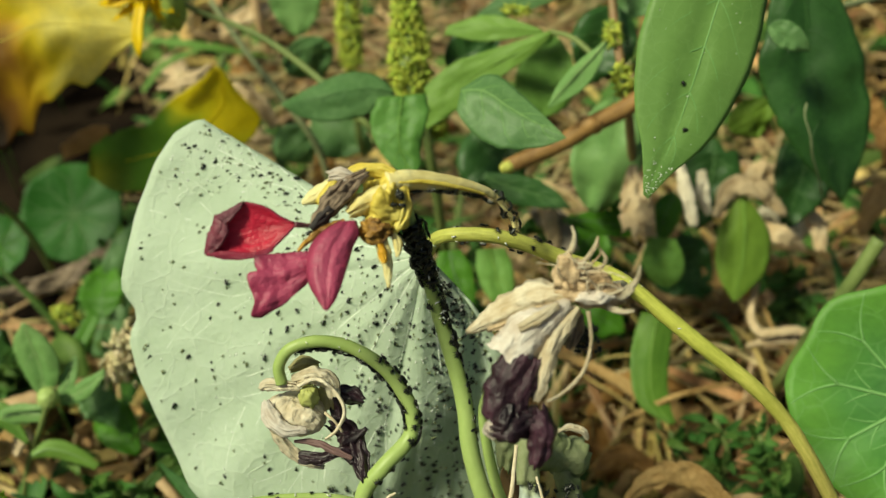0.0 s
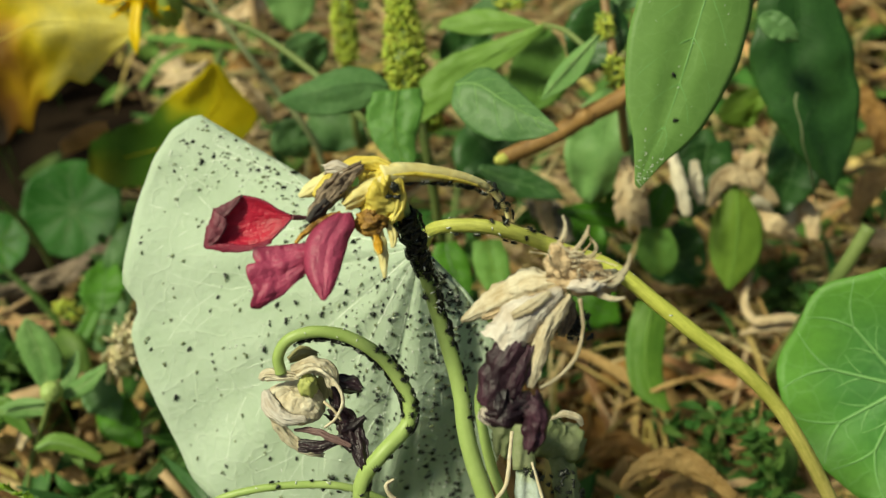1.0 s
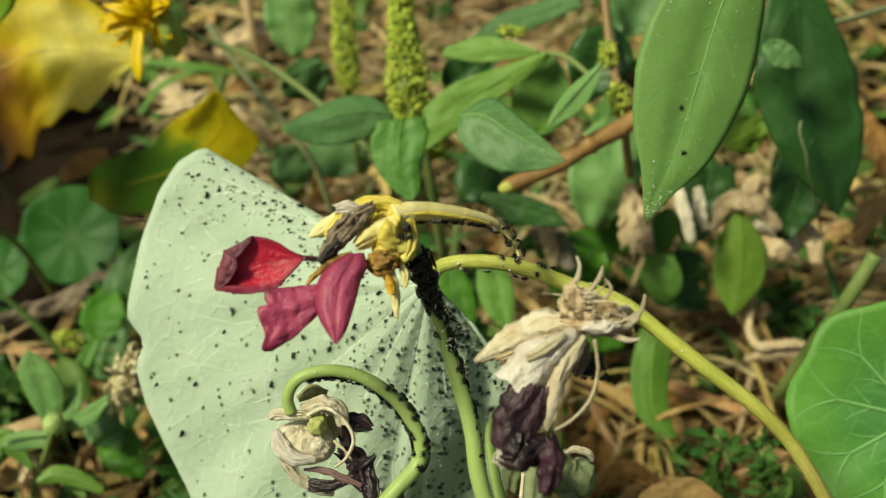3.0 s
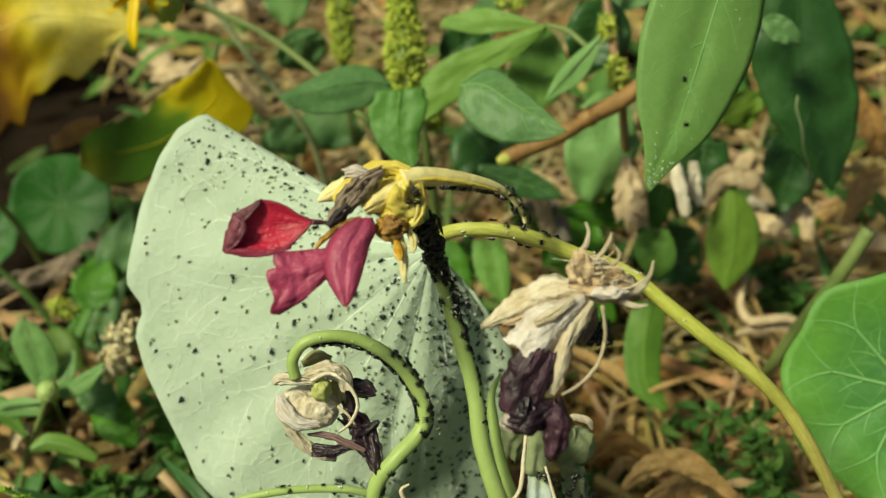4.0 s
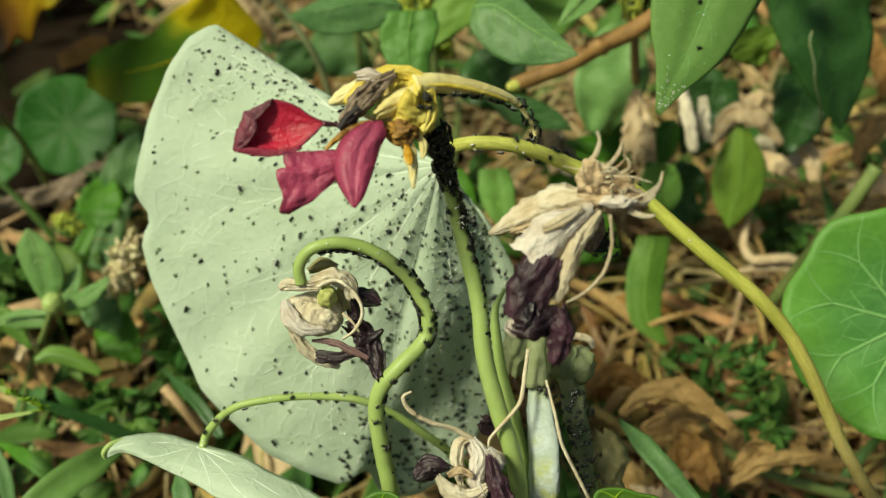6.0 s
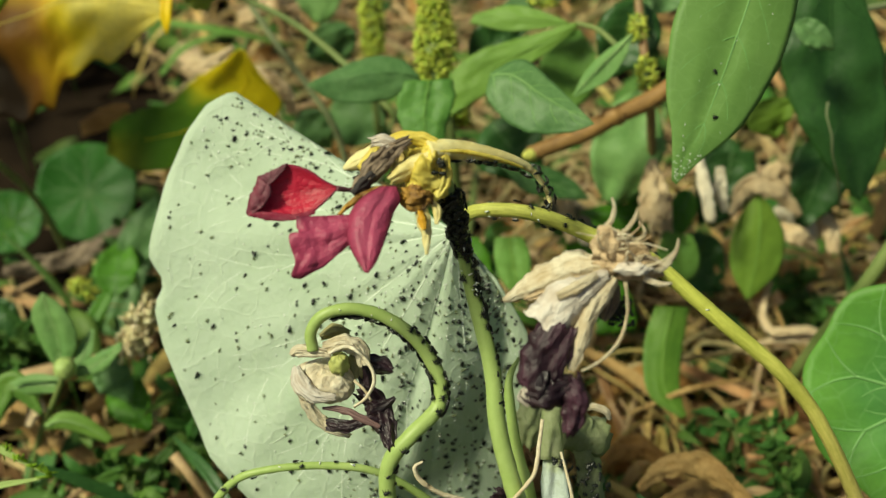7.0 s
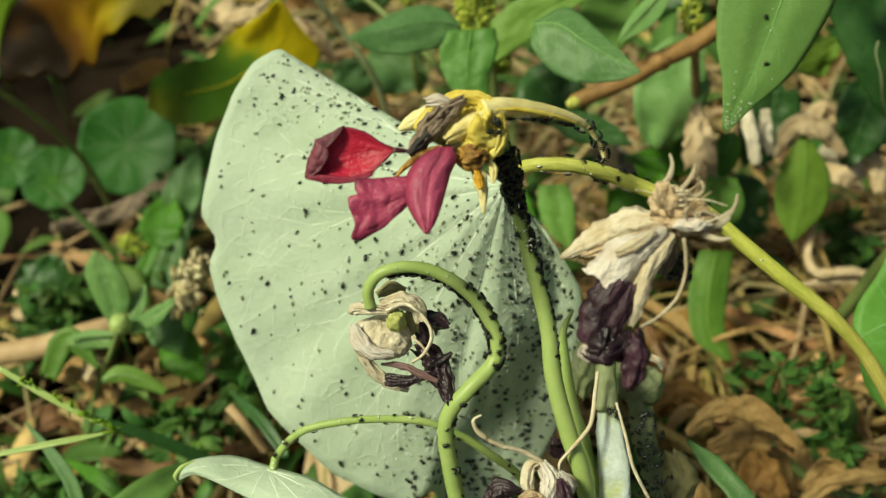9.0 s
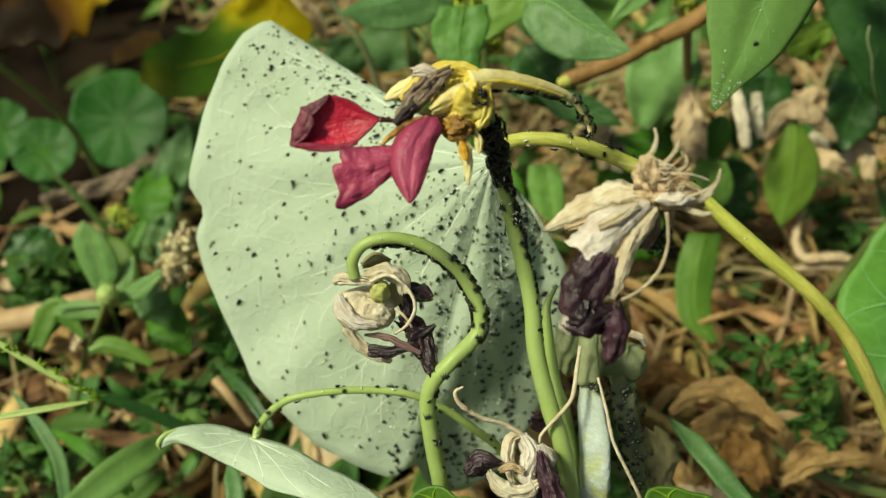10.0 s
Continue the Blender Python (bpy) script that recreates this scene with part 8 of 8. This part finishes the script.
dry_strip([(0.0408, 0.1279, 0.0653), (0.0472, 0.1318, 0.0684), (0.0564, 0.1323, 0.0683), (0.0675, 0.1265, 0.0625)], [0.002, 0.005, 0.006, 0.002], "litter_tan", "arched tan dead leaf on the mulch", 161)
dry_strip([(0.0570, 0.1281, 0.0566), (0.0607, 0.1247, 0.0533), (0.0645, 0.1194, 0.0484)], [0.004, 0.009, 0.005], "litter", "bright rust-orange dead leaf on the mulch", 162)
dry_strip([(0.0490, 0.1331, 0.0507), (0.0568, 0.1354, 0.0523), (0.0639, 0.1345, 0.0511)], [0.003, 0.007, 0.004], "litter_tan", "tan dead leaf on the mulch", 163)
dry_strip([(0.0727, 0.1267, 0.0438), (0.0788, 0.1302, 0.0465), (0.0873, 0.1276, 0.0437)], [0.003, 0.008, 0.004], "litter_tan", "tan dead leaf on the mulch", 164)
dry_strip([(0.0650, 0.1017, 0.0634), (0.0697, 0.1043, 0.0655), (0.0775, 0.1049, 0.0656), (0.0808, 0.1021, 0.0629)], [0.0012, 0.0026, 0.0026, 0.0012], "straw_pale", "bleached curl of dry grass", 165)
dry_strip([(0.0368, 0.1474, 0.0480), (0.0440, 0.1503, 0.0502), (0.0522, 0.1486, 0.0482)], [0.003, 0.007, 0.003], "litter", "rust-brown dead leaf on the mulch", 166)
dry_strip([(0.0778, 0.1368, 0.0471), (0.0843, 0.1340, 0.0442), (0.0921, 0.1349, 0.0446)], [0.003, 0.007, 0.004], "litter_tan", "tan dead leaf on the mulch", 167)
dry_strip([(0.0426, 0.1119, 0.0563), (0.0498, 0.1107, 0.0548), (0.0569, 0.1117, 0.0553)], [0.004, 0.008, 0.004], "litter_pale", "pale dead leaf on the mulch", 168)
dry_strip([(0.0877, 0.1577, 0.0383), (0.0829, 0.1621, 0.0424), (0.0842, 0.1667, 0.0465)], [0.002, 0.005, 0.002], "litter_tan", "tan dead leaf on the mulch", 169)
dry_strip([(0.0393, 0.1244, 0.0515), (0.0443, 0.1216, 0.0487), (0.0466, 0.1166, 0.0442)], [0.003, 0.007, 0.003], "litter_tan", "tan dead leaf on the mulch", 170)
dry_strip([(0.1244, 0.2518, 0.0894), (0.1287, 0.2456, 0.0836), (0.1314, 0.2369, 0.0755)], [0.004, 0.009, 0.005], "litter", "rust-brown dead leaf behind the weeds", 171)
dry_strip([(0.1193, 0.2182, 0.0648), (0.1242, 0.2256, 0.0717), (0.1317, 0.2287, 0.0746)], [0.003, 0.008, 0.005], "litter_tan", "tan dead leaf behind the weeds", 172)
dry_strip([(0.1196, 0.2170, 0.0568), (0.1281, 0.2183, 0.0580), (0.1367, 0.2165, 0.0563)], [0.002, 0.006, 0.004], "litter_pale", "pale dead leaf behind the weeds", 173)
dry_strip([(0.1042, 0.2281, 0.0672), (0.1085, 0.2238, 0.0631), (0.1094, 0.2182, 0.0579)], [0.002, 0.006, 0.003], "litter_pale", "pale dead leaf behind the weeds", 174)


# ---- large dead leaves on the mulch ----
def dead_leaf(c, size, turn, tilt, mat, seed, curl):
    c = np.array(c)
    ax = np.array(Matrix.Rotation(turn, 3, "Z") @ Vector((size, 0, size * tilt)))
    sh = Blade(c - ax / 2, c + ax / 2, size * (0.35 + 0.25 * random.Random(seed).random()), UP + Vector((0.3 * math.sin(seed), -0.3, 0)), curl, 0.1 * math.sin(seed * 2), 0.4 * math.cos(seed), "ovate", 0.22, 0.7 * math.sin(seed * 5), seed)
    ob = thing("dead_leaf", c, "curled dry brown leaf lying on the mulch", "leaf", "dead leaves on the ground")
    blade = part("blade", sh.sheet(16, 9, 0.0004), mat, ob)
    part("midrib", sh.midrib(0.0005), mat, blade)


for i, (x, y, r) in enumerate(scatter(60, 404, 0.12, 0.62, 0.5)):
    if in_shade_patch(x, y, r):
        continue
    dead_leaf((x, y, ground_height(x, y) + 0.012 + 0.012 * r.random()), 0.016 + 0.02 * r.random(), r.random() * 6.3, r.gauss(0, 0.25), r.choice(["litter", "litter", "litter_tan", "litter_pale"]), i * 1.7, r.gauss(0.1, 0.15))


# ---- aphids and their shed skins ----
def aphid_shape():
    v, f = [], []
    rings, segs = 6, 8
    for i in range(rings + 1):
        p = math.pi * i / rings
        w = math.sin(p) * (0.33 + 0.13 * math.cos(p * 0.9 + 2.4))
        for k in range(segs):
            a = 2 * math.pi * k / segs
            v.append((-0.5 * math.cos(p), w * math.cos(a) * 1.05, 0.24 + w * math.sin(a) * 0.75))
    for i in range(rings):
        for k in range(segs):
            q = (k + 1) % segs
            f.append((i * segs + k, i * segs + q, (i + 1) * segs + q, (i + 1) * segs + k))
    # legs and feelers drawn out of the body's own faces
    for i, k, tip in ((1, 7, (-0.75, -0.35, 0.25)), (1, 4, (-0.75, 0.35, 0.25)), (2, 7, (-0.4, -0.72, 0.0)), (2, 4, (-0.4, 0.72, 0.0)), (3, 7, (0.05, -0.8, 0.0)), (3, 4, (0.05, 0.8, 0.0)), (4, 7, (0.5, -0.75, 0.0)), (4, 4, (0.5, 0.75, 0.0))):
        face = (i * segs + k, i * segs + (k + 1) % segs, (i + 1) * segs + (k + 1) % segs, (i + 1) * segs + k)
        f.remove(face)
        f += [(face[j], face[(j + 1) % 4], len(v)) for j in range(4)]
        v.append(tip)
    return np.array(v), f


def frame_on(p, n, turn):
    n = unit(n)
    e = unit(np.cross(n, (0.31, 0.52, 0.79)))
    b = np.cross(n, e)
    a, c = math.cos(turn) * e + math.sin(turn) * b, -math.sin(turn) * e + math.cos(turn) * b
    m = Matrix.Identity(4)
    for k in range(3):
        m[k][0], m[k][1], m[k][2], m[k][3] = a[k], c[k], n[k], p[k]
    return m


def leaf_spot(deg, rho):
    p = leaf_point(deg, rho, 0.00025)
    du, dv = leaf_point(deg, min(rho + 0.01, 1)) - p, leaf_point(deg + 0.6, rho) - p
    n = np.cross(du, dv)
    return p, n if n @ EN > 0 else -n


def leaf_places(count, seed, crowd):
    """Places on the leaf: crowded towards the stalk, the folded ridge and the shaded right half."""
    r = random.Random(seed)
    out = []
    while len(out) < count:
        deg, rho = r.uniform(50, 211), math.sqrt(r.random()) * 0.97
        w = 0.15 + 1.3 * math.exp(-((deg - 88) / 24.0) ** 2) + 1.0 * math.exp(-((rho - 0.25) / 0.28) ** 2) + 0.7 * math.exp(-((deg - 208) / 6.0) ** 2)
        if r.random() < w**crowd / 2.2:
            out.append((deg, rho, r))
    return out


APHID = mesh_from("aphid", *aphid_shape())
APHID.materials.append(MAT["aphid"])
for deg, rho, r in leaf_places(285, 21, 1.15):
    p, n = leaf_spot(deg, rho)
    ob = new("aphid", APHID)
    ob.matrix_basis = frame_on(p, n, r.random() * 6.3) @ Matrix.Scale(0.0007 + 0.0008 * r.random() ** 1.5, 4)
    tagged(ob, "tiny black aphid sitting on the pale leaf underside", "aphid", "aphids on the leaf")


def colony(name, places, label, lo=0.0008, hi=0.0015, mat="aphid", shape=None, kind="stuff"):
    v0, f0 = shape or aphid_shape()
    geos = []
    for p, n, r in places:
        m = np.array(frame_on(p, n, r.random() * 6.3) @ Matrix.Scale(lo + (hi - lo) * r.random(), 4))
        geos.append((v0 @ m[:3, :3].T + m[:3, 3], f0))
    v, f = join(*geos)
    ob = new(name, mesh_from(name, v, f))
    ob.data.materials.append(MAT[mat])
    return tagged(ob, label, "aphid" if mat in ("aphid", "young") else "shed skin", "", kind)


def along(pts, radius, lo, hi, count, seed, toward=None, spread=1.0):
    """Places round a stalk between two shares of its length, on the side that faces toward."""
    r = random.Random(seed)
    c = spline(pts, 24)
    out = []
    for _ in range(count):
        i = min(int((lo + (hi - lo) * r.random()) * (len(c) - 1)), len(c) - 2)
        t = unit(c[i + 1] - c[i])
        d = np.array((r.gauss(0, 1), r.gauss(0, 1), r.gauss(0, 1))) * spread + (np.asarray(toward, float) * 1.3 if toward is not None else 0)
        d = unit(d - t * (d @ t))
        out.append((c[i] + d * radius, d, r))
    return out


DOWN = np.array((0.0, -0.6, -0.6))
colony("aphid_colony", along(PEDICEL, 0.0012, 0.05, 0.24, 190, 1) + along(PEDICEL, 0.0019, 0.06, 0.18, 80, 2, EYEWARD) + along(PEDICEL, 0.0014, 0.22, 0.38, 32, 18, (0.6, 0, 0), 0.9), "dense black crust of aphids on the flower stalk")
colony("aphid_colony", along(PEDICEL, 0.0012, 0.30, 0.60, 70, 3, (1.0, 0, 0.0), 0.8), "black aphids along the green flower stalk", 0.0007, 0.0013)
colony("aphid_colony", along(CURL, 0.0013, 0.17, 0.52, 150, 4, (-0.6, -0.2, -0.9), 0.45) + along(CURL, 0.0012, 0.36, 0.56, 40, 5, (0.9, 0, 0.2), 0.6), "black aphids lining the looping stalk", 0.0008, 0.0013)
colony("aphid_colony", along(CURL, 0.0013, 0.58, 0.95, 22, 6, (0.9, -0.2, 0), 0.7), "black aphids on the lower looping stalk", 0.0008, 0.0014)
SPUR = [(-0.0067, 0.1169, 0.1685), (-0.0037, 0.1180, 0.1679), (0.0016, 0.1196, 0.1664), (0.0066, 0.1215, 0.1638), (0.0095, 0.1222, 0.1615), (0.0115, 0.1220, 0.1586), (0.0125, 0.1213, 0.1565), (0.0126, 0.1200, 0.1552)]
colony("aphid_colony", along(SPUR, 0.0010, 0.1, 0.62, 38, 7, DOWN + (0, 0, -0.3), 0.5) + along(SPUR, 0.0008, 0.55, 0.8, 16, 8) + along(SPUR, 0.0007, 0.8, 1.0, 6, 9), "black aphids under the yellow spur", 0.0008, 0.0014)
colony("aphid_colony", along(ARCH, 0.0015, 0.08, 0.32, 34, 10), "scattered black aphids on the arching stalk", 0.0007, 0.0013)
colony("aphid_colony", along(THIN, 0.0008, 0.1, 0.9, 26, 11), "few black aphids on the thin stalk", 0.0006, 0.0011)
colony("aphid_colony", [(*leaf_spot(d, q), r) for d, q, r in leaf_places(150, 33, 2.0)], "small dark young aphids crowded on the leaf", 0.0005, 0.0009)
r0 = random.Random(5)
for spot in ((0.0458, 0.1615, 0.1564), (0.0461, 0.1555, 0.1495)):
    u, v = min(((a / 60, b / 40) for a in range(61) for b in range(41)), key=lambda q: np.linalg.norm(broad(*q) - spot))
    ob = new("aphid", APHID)
    ob.matrix_basis = frame_on(broad(u, v, 0.0002), broad.n, u * 9) @ Matrix.Scale(0.0010, 4)
    tagged(ob, "tiny black aphid on the broad weed leaf", "aphid", "aphids on the leaf")
colony("aphid_colony", [(*leaf_spot(r0.gauss(97, 4), r0.uniform(0.80, 0.99)), r0) for _ in range(90)], "black aphids crowded in the leaf's fold", 0.0007, 0.0013)
colony("aphid_colony", along([(0.0226, 0.1042, 0.1077), (0.0243, 0.0983, 0.1035), (0.0262, 0.0930, 0.0945)], 0.004, 0.0, 1.0, 90, 12, EYEWARD, 0.6) + along([(0.0163, 0.0976, 0.1169), (0.0171, 0.0984, 0.1176)], 0.002, 0, 1, 12, 13, EYEWARD), "black aphids on the dead hanging leaf", 0.0007, 0.0013)
colony("aphid_colony", [(np.array((0.0222, 0.1003, 0.1529)) + np.array((r0.gauss(0, 0.0012), r0.gauss(0, 0.0008), r0.gauss(0, 0.0018))), EYEWARD, r0) for _ in range(40)], "black aphids clustered behind the dried flower", 0.0009, 0.0015)
colony("aphid_colony", [(np.array((-0.0052, 0.1141, 0.1684)) + np.array((r0.gauss(0, 0.0012), r0.gauss(0, 0.0008), r0.gauss(0, 0.0012))), EYEWARD, r0) for _ in range(14)], "black aphids on the yellow throat", 0.0008, 0.0013)
SKIN = (np.array([(-0.5, -0.12, 0.05), (0.5, -0.2, 0.05), (0.5, 0.2, 0.08), (-0.5, 0.12, 0.07), (0.0, 0.0, 0.12)]), [(0, 1, 4), (1, 2, 4), (2, 3, 4), (3, 0, 4), (3, 2, 1, 0)])
colony("aphid_colony", [(*leaf_spot(r0.gauss(62, 8) % 360, min(0.95, abs(r0.gauss(0.1, 0.3)))), r0) for _ in range(120)], "black aphids spread over the leaf beside the flower stalk", 0.0004, 0.0010)
colony("young_aphids", [(*leaf_spot(r0.uniform(196, 211), r0.uniform(0.25, 0.97)), r0) for _ in range(70)], "tiny grey young aphids along the leaf's upper edge", 0.0003, 0.0008, "young")
colony("shed_skins", [(*leaf_spot(r0.uniform(52, 150), min(0.9, abs(r0.gauss(0.12, 0.22)))), r0) for _ in range(280)] + [(*leaf_spot(r0.uniform(196, 211), r0.uniform(0.2, 0.97)), r0) for _ in range(70)], "tiny white shed aphid skins crowded near the stalk", 0.0003, 0.0009, "skin", SKIN)
colony("young_aphids", [(*leaf_spot(d, q), r) for d, q, r in leaf_places(380, 91, 0.7)], "tiny olive young aphids scattered on the leaf", 0.0004, 0.0009, "young")
colony("shed_skins", [(*leaf_spot(d, q), r) for d, q, r in leaf_places(900, 55, 1.3)], "tiny white shed aphid skins stuck to the leaf", 0.0003, 0.0009, "skin", SKIN)
colony("dust_specks", [(broad(0.15 + 0.8 * r0.random(), r0.uniform(0.08, 0.92), 0.0002), broad.n, r0) for _ in range(26)] + [(broad(0.88 + 0.11 * r0.random(), r0.uniform(0.05, 0.95), 0.0002), broad.n, r0) for _ in range(40)], "pale specks on the broad weed leaf", 0.0002, 0.0005, "skin", SKIN)
colony("shed_skins", along(ARCH, 0.0014, 0.05, 0.4, 40, 14) + along(PEDICEL, 0.0019, 0.1, 0.34, 22, 15, EYEWARD) + along(CURL, 0.0011, 0.2, 0.5, 20, 16) + along(THIN, 0.0008, 0, 1, 30, 17), "tiny white shed aphid skins on the stalks", 0.0004, 0.0009, "skin", SKIN)


def motions():
    """Only the camera moves: the plants stand still."""


motions()
